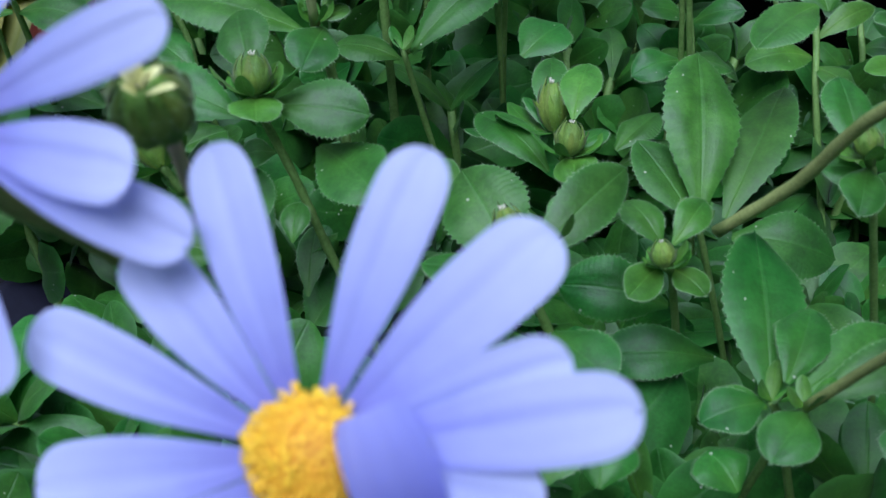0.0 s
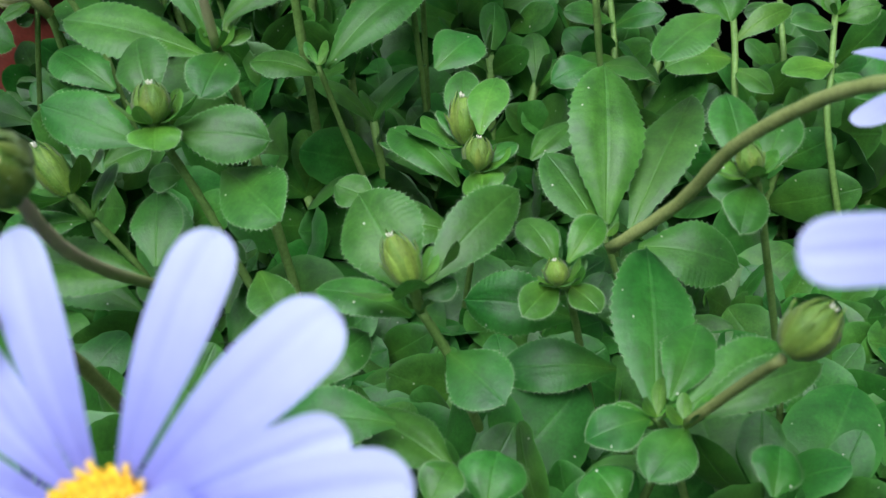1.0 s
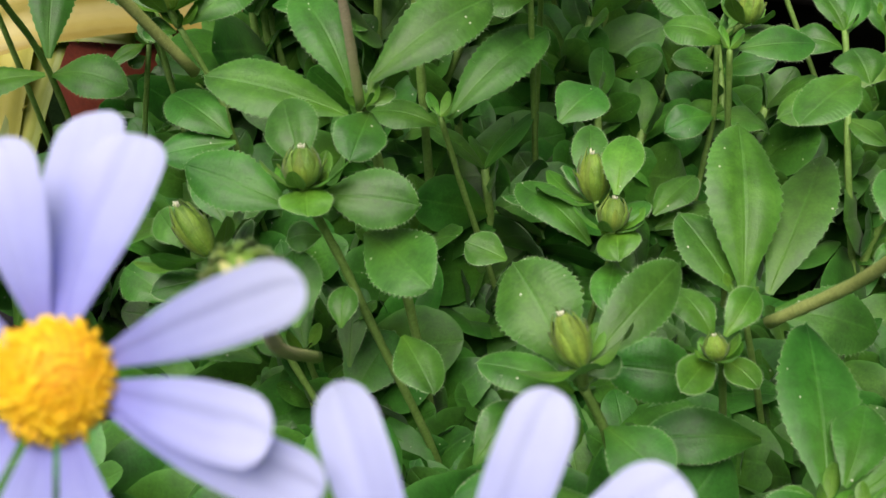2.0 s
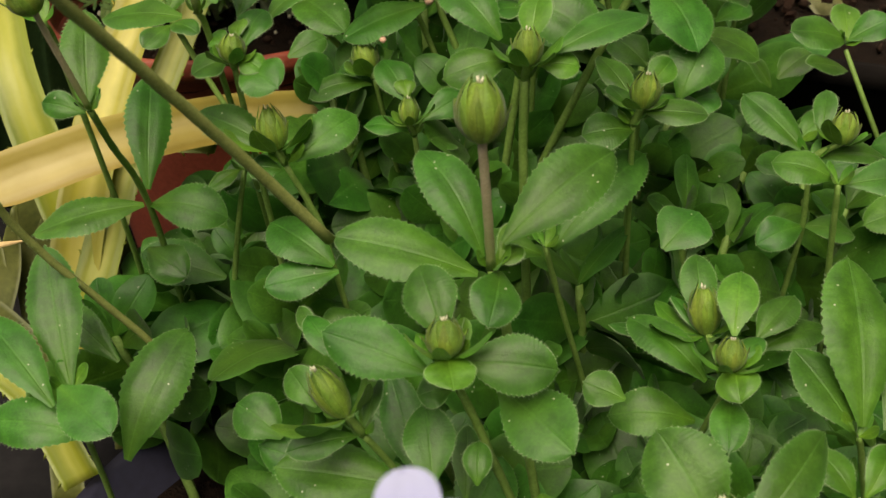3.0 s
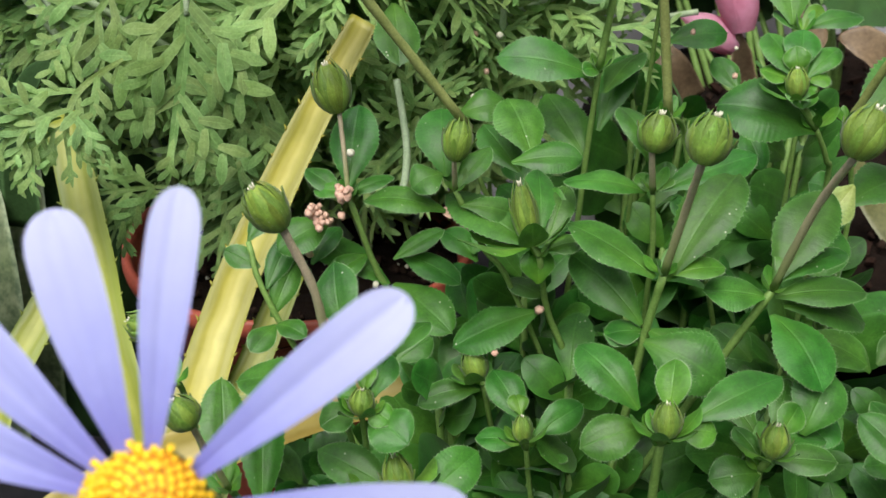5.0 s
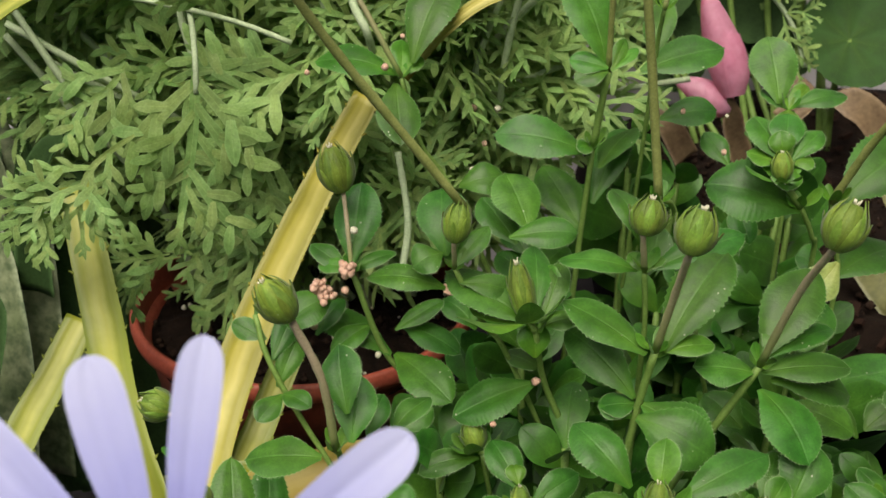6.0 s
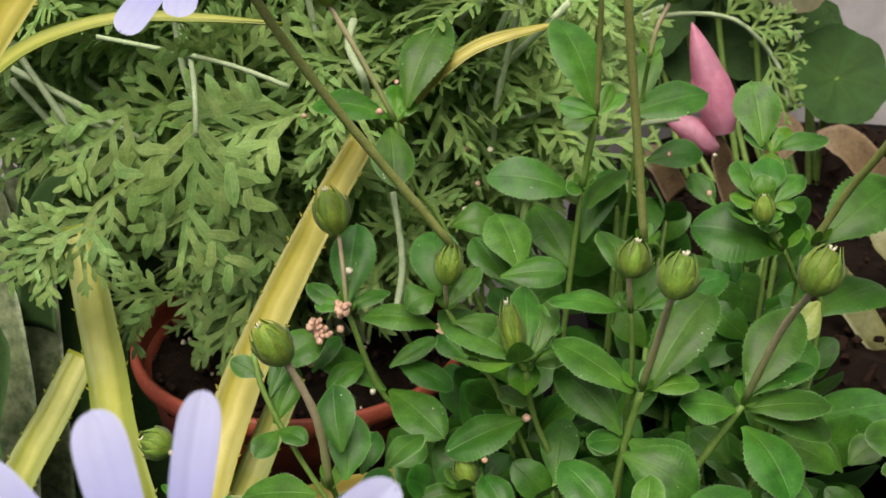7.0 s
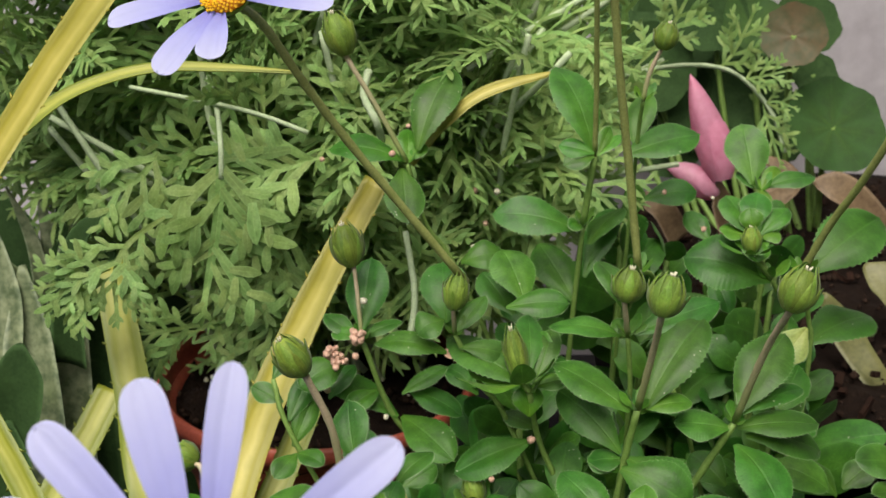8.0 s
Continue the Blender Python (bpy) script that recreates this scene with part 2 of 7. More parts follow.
HAIR = plain_material("plant_hair", (0.20, 0.34, 0.14), (0.36, 0.50, 0.27), 900.0, 0.6, 0.0, 0.0001, 0.3)

# ---- building ----
HOME = {}
rng = random.Random(7)


def thing(name, base, label, category, group="", kind=""):
    ob = new(name)
    ob.empty_display_size = 0.01
    ob.location = base
    HOME[ob] = Vector(base)
    return tagged(ob, label, category, group, kind)


def part(name, verts, faces, mat, parent, label="", uv=None, origin=None, kind="", hair=0, smooth=True):
    """One mesh object, from world places, under a thing or a part (or at top level)."""
    at = Vector(origin) if origin is not None else Vector(verts[0])
    data = bpy.data.meshes.new(name)
    data.from_pydata([tuple(Vector(v) - at) for v in verts], [], faces)
    if uv:
        layer = data.uv_layers.new(name="UVMap")
        flat = np.array([uv[i] for f in faces for i in f], dtype=np.float32).ravel()
        layer.data.foreach_set("uv", flat)
    data.polygons.foreach_set("use_smooth", [smooth] * len(faces))
    data.materials.append(mat)
    if hair:
        data.materials.append(HAIR)
        data.polygons.foreach_set("material_index", [0] * (len(faces) - hair) + [1] * hair)
    ob = new(name, data)
    HOME[ob] = at
    if parent:
        ob.parent = parent
        ob.location = at - HOME[parent]
    else:
        ob.location = at
    return tagged(ob, label, kind=kind)


def grid_faces(rows, cols, first=0, close=False):
    out = []
    for i in range(rows - 1):
        for j in range(cols if close else cols - 1):
            a, b = first + i * cols + j, first + i * cols + (j + 1) % cols
            out.append((a, b, b + cols, a + cols))
    return out


def glide(points, steps):
    """A smooth line through the points (Catmull-Rom)."""
    p = [Vector(q) for q in points]
    if len(p) == 2:
        return [p[0].lerp(p[1], k / steps) for k in range(steps + 1)]
    p = [p[0] * 2 - p[1], *p, p[-1] * 2 - p[-2]]
    out = []
    for i in range(1, len(p) - 2):
        for k in range(steps):
            t = k / steps
            a, b, c, d = p[i - 1 : i + 3]
            out.append(0.5 * (2 * b + (c - a) * t + (2 * a - 5 * b + 4 * c - d) * t * t + (3 * b - a - 3 * c + d) * t ** 3))
    return out + [p[-2]]


def tube(points, r0, r1, sides=7, steps=5, rough=0.08):
    line = glide(points, steps)
    verts, seed = [], rng.random() * 50
    for i, p in enumerate(line):
        d = (line[min(i + 1, len(line) - 1)] - line[max(i - 1, 0)]).normalized()
        a = d.cross(Vector((0.3, 0.9, 0.2))).normalized()
        b = d.cross(a)
        r = r0 + (r1 - r0) * i / (len(line) - 1)
        for k in range(sides):
            w = 2 * math.pi * k / sides
            verts.append(p + (a * math.cos(w) + b * math.sin(w)) * r * (1 + rough * math.sin(seed + 3 * i + 2 * k)))
    faces = grid_faces(len(line), sides, close=True)
    faces += [tuple(range(sides))[::-1], tuple(range(len(verts) - sides, len(verts)))]
    return verts, faces


def blade(base, tip, width, face, arch=0.08, fold=0.25, teeth=0.05, kind="leaf", rows=16, cols=7, twist=0.0, droop=0.0):
    """A thin leaf or petal from base to tip: places, faces and the run along and across it."""
    base, tip = Vector(base), Vector(tip)
    axis = tip - base
    length = axis.length
    axis.normalize()
    normal = (Vector(face) - axis * Vector(face).dot(axis)).normalized()
    side = axis.cross(normal)
    wave = rng.random() * 6.28
    verts, uv = [], []
    for i in range(rows):
        u = 1 - (1 - i / (rows - 1)) ** 1.5
        if kind == "leaf":
            w = 0.13 * (1 - u) + 0.97 * math.sin(math.pi * u ** 1.3) ** (0.86 if u < 0.587 else 0.54)
        elif kind == "petal":
            w = 0.26 + 0.74 * math.sin(math.pi / 2 * min(1, u / 0.72)) ** 1.15
            w *= max(0.0, 1 - ((u - 0.76) / 0.24) ** 3.4) ** 0.52 if u > 0.76 else 1
        elif kind == "flap":
            w = 0.82 + 0.18 * math.sin(math.pi * u) - 0.10 * max(0.0, (u - 0.9) / 0.1)
        else:
            w = (0.55 + 0.45 * min(1.0, u / 0.5)) * (1 - max(0.0, (u - 0.5) / 0.5) ** 2.0) ** 0.75
        if i == rows - 1 and kind != "flap":
            w = 0.0
        if kind == "leaf" and i >= rows - 2 and rows > 30:
            u += 0.025 * (i - rows + 2)
        bump = 1 + teeth * (1, 0.15, -0.45)[i % 3] if 6 < i < rows - 2 else 1
        mid = base + axis * length * u + normal * length * (arch * 4 * u * (1 - u) - droop * u * u)
        turn = twist * u
        s2 = side * math.cos(turn) + normal * math.sin(turn)
        n2 = normal * math.cos(turn) - side * math.sin(turn)
        for j in range(cols):
            v = 2 * j / (cols - 1) - 1
            edge = bump if abs(v) > 0.99 else 1
            if kind == "petal":
                lift = fold * (abs(v) ** 1.5) - 0.045 * math.cos(v * 5.5 + 0.6 * math.sin(wave)) * (1 - 0.4 * u)
            else:
                lift = fold * (abs(v) - 1.15 * v * v * abs(v))
            tipcut = 0.0
            if kind == "petal" and u > 0.9:
                tipcut = -0.03 * length * (0.5 + 0.5 * math.cos(v * 7 + wave)) * (u - 0.9) / 0.1 * (1 - abs(v))
            if kind == "leaf":
                lift += (0.15 * math.sin(u * 7 + wave + (1.2 if v > 0 else 0)) + 0.025 * math.sin(u * 19 + 2 * wave + (2.1 if v > 0 else 0))) * abs(v) ** 2 * u
            verts.append(mid + axis * tipcut + s2 * (v * edge * w * width / 2) + n2 * (lift * w * width / 2))
            uv.append((u, (v + 1) / 2))
    return verts, grid_faces(rows, cols), uv


def leaf(parent, base, tip, width, tilt=(0.0, 0.0), mat=None, **shape):
    """A leaf on a stem; its face looks up and towards the open side of the pot, tilted by chance."""
    face = Vector((tilt[0] + rng.uniform(-0.25, 0.25), -0.45 + tilt[1] + rng.uniform(-0.2, 0.2), 0.9))
    options = dict(arch=rng.uniform(0.03, 0.16), fold=rng.uniform(0.14, 0.42), twist=rng.uniform(-0.5, 0.5), rows=64, teeth=0.06)
    options.update(shape)
    v, f, uv = blade(base, tip, width, face, **options)
    cols, n = 7, 0
    for i in range(8, options["rows"] - 1):
        for j, inner in ((0, 1), (cols - 1, cols - 2)):
            a, b = v[i * cols + j], v[(i + 1) * cols + j]
            out = (a - v[i * cols + inner]).normalized()
            for s in (0.3, 0.8) if i % 3 else (0.5,):
                if mat is WILT or mat is BRACT:
                    continue
                p = a.lerp(b, s + rng.uniform(-0.15, 0.15))
                run = (b - a).normalized()
                k = len(v)
                v += [p - run * 0.00005, p + run * 0.00005, p + (out * 0.9 + run * rng.uniform(0.2, 0.9)) * rng.uniform(0.0002, 0.00045)]
                uv += [(0.5, 0.99)] * 3
                f.append((k, k + 1, k + 2))
                n += 1
    return part("leaf", v, f, mat or LEAF, parent, uv=uv, hair=n)


def stem(parent, *points, r=0.0009, r1=None, mat=None, name="stem", label=""):
    v, f = tube(points, r, r1 or r * 0.85)
    n = 0
    uv = [(k // 7 / (len(v) / 7 - 1), 0.5) for k in range(len(v))]
    if mat in (STALK, PURPLE, GREY):
        line = glide(points, 12)
        for i in range(len(line) - 1):
            d = (line[i + 1] - line[i])
            count = max(3, int(d.length * 12000))
            for q in range(count):
                p = line[i] + d * rng.random()
                out = Vector((rng.uniform(-1, 1), rng.uniform(-1, 1), rng.uniform(-1, 1))).cross(d).normalized()
                k = len(v)
                side = d.normalized() * 0.00004
                foot = p + out * r * 0.85
                v += [foot - side, foot + side, foot + out * rng.uniform(0.00015, 0.0004) + d.normalized() * rng.uniform(-0.0002, 0.0002)]
                uv += [(0.5, 0.5)] * 3
                f.append((k, k + 1, k + 2))
                n += 1
    return part(name, v, f, mat or STEM, parent, label, uv=uv, hair=n)


def sprout(parent, at):
    """The small young leaves in the fork of a shoot."""
    at, turn = Vector(at), rng.random() * 3.0
    for k in range(4):
        w = turn + k * math.pi / 2 + rng.uniform(-0.3, 0.3)
        d = Vector((math.cos(w), math.sin(w), rng.uniform(0.7, 1.6))).normalized()
        size = rng.uniform(0.003, 0.0052)
        v, f, uv = blade(at, at + d * size, size * rng.uniform(0.36, 0.5), (0, -0.4, 0.9), arch=-0.08, fold=0.4, rows=12, cols=5)
        part("leaf", v, f, YOUNG, parent, uv=uv)


def bud(parent, low, top, width, open_tip=True, cuff=0):
    """A flower bud: a round body under narrow overlapping bracts, with a pale tip; cuff: small leaves round its foot."""
    low, top = Vector(low), Vector(top)
    axis = top - low
    h = axis.length
    axis.normalize()
    a = axis.cross(Vector((0.2, 1, 0.1))).normalized()
    b = axis.cross(a)
    turn = rng.random() * 6
    size = width * rng.uniform(0.92, 1.05)

    def radius(u):
        return math.sin(math.pi * (0.05 + 0.88 * min(1.0, u))) ** 0.6 * (1.0 - 0.2 * u) * size / 2

    rows, cols = 10, 24
    verts, uv = [], []
    for i in range(rows):
        u = i / (rows - 1)
        for j in range(cols):
            w = 2 * math.pi * j / cols
            verts.append(low + axis * h * u * 0.92 + (a * math.cos(w) + b * math.sin(w)) * radius(u) * 0.89)
            uv.append((u, 0.25))
    faces = grid_faces(rows, cols, close=True)
    faces += [tuple(range(cols))[::-1], tuple(range(len(verts) - cols, len(verts)))]
    for ring, (count, start, end) in enumerate(((9, 0.03, 0.99), (8, 0.0, 0.66))):
        for k in range(count):
            w0 = turn + 2 * math.pi * k / count + ring * 0.24 + rng.uniform(-0.06, 0.06)
            last = end + rng.uniform(-0.08, 0.10)
            lean = rng.uniform(0.2, 1.6)
            n0 = len(verts)
            for i in range(8):
                t = i / 7
                u = start + (last - start) * t
                half = (0.35 if ring == 0 else 0.28) * math.sin(math.pi * min(1, 0.30 + 0.70 * t)) ** 0.8
                proud = 0.98 + 0.035 * ring + (0.7 if ring else 0.42) * max(0, t - 0.7) * lean
                for side in (-1, 0, 1):
                    w = w0 + half * side
                    r = radius(u) * (proud + (0.065 if side == 0 else -0.035))
                    verts.append(low + axis * h * u + (a * math.cos(w) + b * math.sin(w)) * r)
                    uv.append((t, 0.5 + 0.5 * side))
            faces += grid_faces(8, 3, n0)
    # a short fuzz all over it
    for k in range(260):
        u, w = rng.uniform(0.02, 0.95), rng.random() * 6.283
        out = a * math.cos(w) + b * math.sin(w)
        across = axis.cross(out) * 0.00003
        foot = low + axis * h * u + out * radius(u) * 0.99
        n0 = len(verts)
        verts += [foot - across, foot + across, foot + (out + axis * rng.uniform(0.2, 1.2)) * size * rng.uniform(0.03, 0.065)]
        uv += [(0.5, 0.9)] * 3
        faces.append((n0, n0 + 1, n0 + 2))
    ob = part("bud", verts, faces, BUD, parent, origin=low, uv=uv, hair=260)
    if open_tip:
        tv, tf = [], []
        for k in range(4):
            w = turn + k * 1.6
            d = a * math.cos(w) + b * math.sin(w)
            v, f = tube([top + d * width * 0.04 - axis * h * 0.08, top + d * width * 0.07 + axis * h * rng.uniform(-0.02, 0.05)], width * 0.026, width * 0.014, 5, 2)
            tf += [tuple(i + len(tv) for i in g) for g in f]
            tv += v
        part("bud_tip", tv, tf, CREAM, ob, "cream tuft at the tip")
    for k in range(cuff):
        w = turn + 2 * math.pi * k / cuff + rng.uniform(-0.25, 0.25)
        d = a * math.cos(w) + b * math.sin(w)
        size = h * rng.uniform(0.75, 1.25)
        foot = low + d * width * 0.12 - axis * h * 0.04
        tip = foot + (d * rng.uniform(0.75, 1.0) + axis * rng.uniform(0.35, 0.8)).normalized() * size
        v, f, uv = blade(foot, tip, size * rng.uniform(0.46, 0.58), axis - d * 0.3, arch=-0.10, fold=0.35, rows=18, cols=5, teeth=0.04)
        part("leaf", v, f, YOUNG, parent, uv=uv)
    return ob


def flower(parent, centre, normal, disc, petals, cup=0.1):
    """A daisy head: a domed disc of many florets and strap petals round it; petals: angle, length, width, lift."""
    centre, normal = Vector(centre), Vector(normal).normalized()
    east = Vector((1, 0, 0))
    east = (east - normal * east.dot(normal)).normalized()
    north = normal.cross(east)
    verts, faces = [], []
    rows, cols = 6, 20
    for i in range(rows):
        u = i / (rows - 1)
        for j in range(cols):
            w = 2 * math.pi * j / cols
            r = disc / 2 * math.sin(u * math.pi / 2) if i else disc * 0.01
            verts.append(centre + (east * math.cos(w) + north * math.sin(w)) * r + normal * disc * 0.22 * math.cos(u * math.pi / 2))
    faces += grid_faces(rows, cols, close=True)
    head = part("flower_head", verts, faces, DISC, parent, "yellow domed centre with blue petals round it", origin=centre)
    fv, ff = [], []
    for k in range(190):
        u = math.sqrt((k + 0.5) / 190)
        w = k * 2.39996
        d = east * math.cos(w) + north * math.sin(w)
        foot = centre + d * disc / 2 * u * 0.98 + normal * disc * 0.21 * math.sqrt(max(0, 1 - u * u))
        out = (normal * 0.8 + d * u).normalized()
        tall = disc * (0.04 + 0.10 * rng.random() + 0.03 * u)
        a, b = out.cross(d + Vector((0.01, 0.02, 0.03))).normalized(), None
        b = out.cross(a)
        r = disc * rng.uniform(0.022, 0.032)
        n0 = len(fv)
        for s, h in ((0.6, 0.0), (1.2, 0.85), (0.35, 0.7)):
            for q in range(5):
                ang = 2 * math.pi * q / 5 + k
                fv.append(foot + out * tall * h + (a * math.cos(ang) + b * math.sin(ang)) * r * s)
        ff += grid_faces(3, 5, n0, True) + [tuple(range(n0 + 10, n0 + 15))]
    part("floret_mass", fv, ff, FLORET, head, "orange-yellow florets", origin=centre, kind="stuff")
    for angle, length, width, lift in petals:
        w = radians(angle)
        d = east * math.cos(w) + north * math.sin(w)
        base = centre + d * disc * 0.42 + normal * disc * 0.02 * rng.uniform(-1, 1)
        tip = base + d * length + normal * lift * length
        v, f, uv = blade(base, tip, width, normal + d * -lift, arch=cup, fold=rng.uniform(0.02, 0.16), teeth=0.0, kind="petal", rows=22, cols=9, twist=rng.uniform(-0.15, 0.15))
        part("petal", v, f, PETAL, head, uv=uv)
    # green cup behind the head
    cv = []
    for i in range(5):
        u = i / 4
        for j in range(16):
            w = 2 * math.pi * j / 16
            cv.append(centre - normal * disc * 0.38 * u + (east * math.cos(w) + north * math.sin(w)) * disc * (0.46 * (1 - u ** 2) + 0.07))
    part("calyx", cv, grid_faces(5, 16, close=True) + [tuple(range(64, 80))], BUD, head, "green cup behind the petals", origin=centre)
    return head


def frond_mesh(points, size, pairs, face, verts, faces, uv, fat=1.0):
    """One deeply cut leaf: a flat winged midrib with paired leaflets, each of them cut into blunt lobes; added to the lists."""
    line = glide(points, 6)
    n = len(line)

    def put(mesh):
        bv, bf, buv = mesh
        faces.extend(tuple(i + len(verts) for i in g) for g in bf)
        verts.extend(bv)
        uv.extend(buv)

    rv, ruv = [], []
    for i, p in enumerate(line):
        d = (line[min(i + 1, n - 1)] - line[max(i - 1, 0)]).normalized()
        nrm = (Vector(face) - d * Vector(face).dot(d)).normalized()
        sd = d.cross(nrm)
        w = size * (0.010 + 0.016 * math.sin(math.pi * (0.15 + 0.7 * i / (n - 1)))) * (0.55 if i < 2 else 1)
        rv += [p - sd * w + nrm * w * 0.3, p, p + sd * w + nrm * w * 0.3]
        ruv += [(i / n, 0.15), (i / n, 0.5), (i / n, 0.85)]
    put((rv, grid_faces(n, 3), ruv))

    def leaflet(start, away, flat, span, cuts):
        end = start + away * span
        side2 = away.cross(flat).normalized()
        sag = rng.uniform(-0.05, 0.16)
        put(blade(start, end, fat * (span * 0.105 + size * 0.008), flat, arch=0.08, fold=0.3, teeth=0.0, kind="lobe", rows=8, cols=3, droop=sag))
        first = rng.choice((1, -1))
        for q in range(cuts):
            pos = 0.34 + 0.15 * q + rng.uniform(-0.04, 0.04)
            foot = start + away * span * pos + flat * span * (0.08 * 4 * pos * (1 - pos) - sag * pos * pos)
            out = (away * rng.uniform(0.75, 1.05) + side2 * first * (-1) ** q * rng.uniform(0.6, 0.85) + flat * rng.uniform(-0.12, 0.12)).normalized()
            reach = span * rng.uniform(0.30, 0.50) * (1.25 - 0.55 * pos)
            put(blade(foot, foot + out * reach, fat * (reach * 0.24 + size * 0.008), flat, arch=0.06, fold=0.25, teeth=0.0, kind="lobe", rows=6, cols=3, droop=sag))

    for k in range(pairs):
        u = 0.20 + 0.72 * k / pairs
        row = min(n - 2, max(1, round(u * (n - 1))))
        d = (line[row + 1] - line[row - 1]).normalized()
        nrm = (Vector(face) - d * Vector(face).dot(d)).normalized()
        sd = d.cross(nrm)
        span = size * (0.48 * math.sin(math.pi * (0.30 + 0.58 * u)) + 0.04)
        for sign in (-1, 1):
            if rng.random() < 0.06:
                continue
            flat = (nrm + sd * rng.uniform(-0.3, 0.3) + d * rng.uniform(-0.3, 0.3)).normalized()
            away = (sd * sign * rng.uniform(0.65, 0.9) + d * rng.uniform(0.6, 1.0) + nrm * rng.uniform(-0.2, 0.22)).normalized()
            leaflet(line[row] + d * size * rng.uniform(-0.03, 0.04), away, flat, span * rng.uniform(0.82, 1.12), 4 if span > size * 0.3 else 2 if span > size * 0.16 else 1)
    d = (line[-1] - line[-3]).normalized()
    leaflet(line[-2], d, (Vector(face) - d * Vector(face).dot(d)).normalized(), size * 0.26, 3)


def frond(parent, size, *points, pairs=8, face=(0, -0.5, 0.85)):
    verts, faces, uv = [], [], []
    frond_mesh(points, size, pairs, face, verts, faces, uv, 1.25)
    return part("leaf", verts, faces, FERN, parent, uv=uv)


def strap(parent, points, width, end_width, thick=0.0022, face=(0, -0.8, 0.5), mat=None, spines=True, name="leaf", label=""):
    """A thick channelled strap leaf with small teeth along its edges."""
    line = glide(points, 10)
    verts, uv, faces = [], [], []
    cols = 9
    n = len(line)
    for i, p in enumerate(line):
        d = (line[min(i + 1, n - 1)] - line[max(i - 1, 0)]).normalized()
        nrm = (Vector(face) - d * Vector(face).dot(d)).normalized()
        sd = d.cross(nrm)
        u = i / (n - 1)
        w = width + (end_width - width) * u
        if not spines:
            w *= min(1.0, (1.02 - u) / 0.3) ** 0.6
        for layer in (1, -1):
            for j in range(cols):
                v = 2 * j / (cols - 1) - 1
                v = v if layer == 1 else -v
                lift = 0.20 * w * v * v + layer * thick * 0.5 * math.sqrt(max(0.0, 1 - v * v))
                verts.append(p + sd * v * w / 2 + nrm * lift)
                uv.append((u, (v + 1) / 2))
    ring = cols * 2
    faces = grid_faces(n, ring, close=True)
    faces += [tuple(range(ring))[::-1], tuple(range(len(verts) - ring, len(verts)))]
    ob = part(name, verts, faces, mat or STRAP, parent, label, uv=uv)
    if spines:
        sv, sf = [], []
        for i in range(2, n - 1):
            for j in (0, cols - 1):
                if (i + j // 4) % 3:
                    continue
                grow = rng.uniform(0.6, 1.5)
                e = verts[i * ring + j]
                c = line[i]
                out = (e - c).normalized()
                d = (line[i + 1] - line[i - 1]).normalized()
                k = len(sv)
                sv += [e - d * 0.0007 - out * 0.0003, e + d * 0.0005 - out * 0.0003, e + (out * 0.0007 + d * 0.0007) * grow, e + Vector(face) * 0.0003]
                sf += [(k, k + 1, k + 2), (k, k + 2, k + 3), (k + 1, k + 3, k + 2), (k, k + 3, k + 1)]
        part("toothed_edge", sv, sf, mat or STRAP, ob, "small teeth along the edges", uv=[(0, 0.9)] * len(sv), kind="stuff")
    return ob


def lathe(profile, centre, sides=64):
    verts = [Vector(centre) + Vector((r * math.cos(2 * math.pi * k / sides), r * math.sin(2 * math.pi * k / sides), z)) for r, z in profile for k in range(sides)]
    return verts, grid_faces(len(profile), sides, close=True)


def box(x0, x1, y0, y1, z0, z1):
    v = [(x, y, z) for z in (z0, z1) for y in (y0, y1) for x in (x0, x1)]
    return v, [(0, 2, 3, 1), (4, 5, 7, 6), (0, 1, 5, 4), (2, 6, 7, 3), (0, 4, 6, 2), (1, 3, 7, 5)]

# ---- the daisy bush ----
bush = thing("blue_daisy_bush", (0.0, 0.14, 0.02), "bushy blue daisy plant with serrated green leaves, buds and flowers", "plant")
# shoots at the back of the bush
st = stem(bush, (0.0061, 0.2178, 0.0280), (-0.0017, 0.2155, 0.0628), (-0.0173, 0.2110, 0.1054), (-0.0224, 0.2095, 0.1188), (-0.0249, 0.2035, 0.1336), r=0.00070)
sprout(st, (-0.0249, 0.2035, 0.1336))
leaf(st, (-0.0258, 0.2035, 0.1354), (-0.0410, 0.2121, 0.1409), 0.0090)
leaf(st, (-0.0239, 0.2035, 0.1354), (-0.0198, 0.2141, 0.1421), 0.0051)
leaf(st, (-0.0234, 0.2035, 0.1348), (-0.0176, 0.2049, 0.1356), 0.0050)
leaf(st, (-0.0249, 0.2035, 0.1378), (-0.0247, 0.2178, 0.1434), 0.0058)
leaf(st, (-0.0247, 0.2035, 0.1280), (-0.0253, 0.2061, 0.1338), 0.0063, mat=YOUNG)
stem(st, (-0.0249, 0.2035, 0.1336), (-0.0267, 0.2036, 0.1365), r=0.0007)
bud(st, (-0.0266, 0.2035, 0.1360), (-0.0288, 0.2058, 0.1468), 0.0054, cuff=5)
leaf(st, (-0.0242, 0.2085, 0.1192), (-0.0395, 0.2037, 0.1144), 0.0093)
leaf(st, (-0.0225, 0.2100, 0.1211), (-0.0296, 0.2130, 0.1229), 0.0044)
st = stem(bush, (-0.0142, 0.2029, 0.0280), (-0.0121, 0.2009, 0.0647), (-0.0079, 0.1970, 0.1096), (-0.0068, 0.1960, 0.1221), (-0.0051, 0.1940, 0.1357), r=0.00083)
sprout(st, (-0.0051, 0.1940, 0.1357))
leaf(st, (-0.0065, 0.1940, 0.1351), (-0.0203, 0.2025, 0.1405), 0.0086)
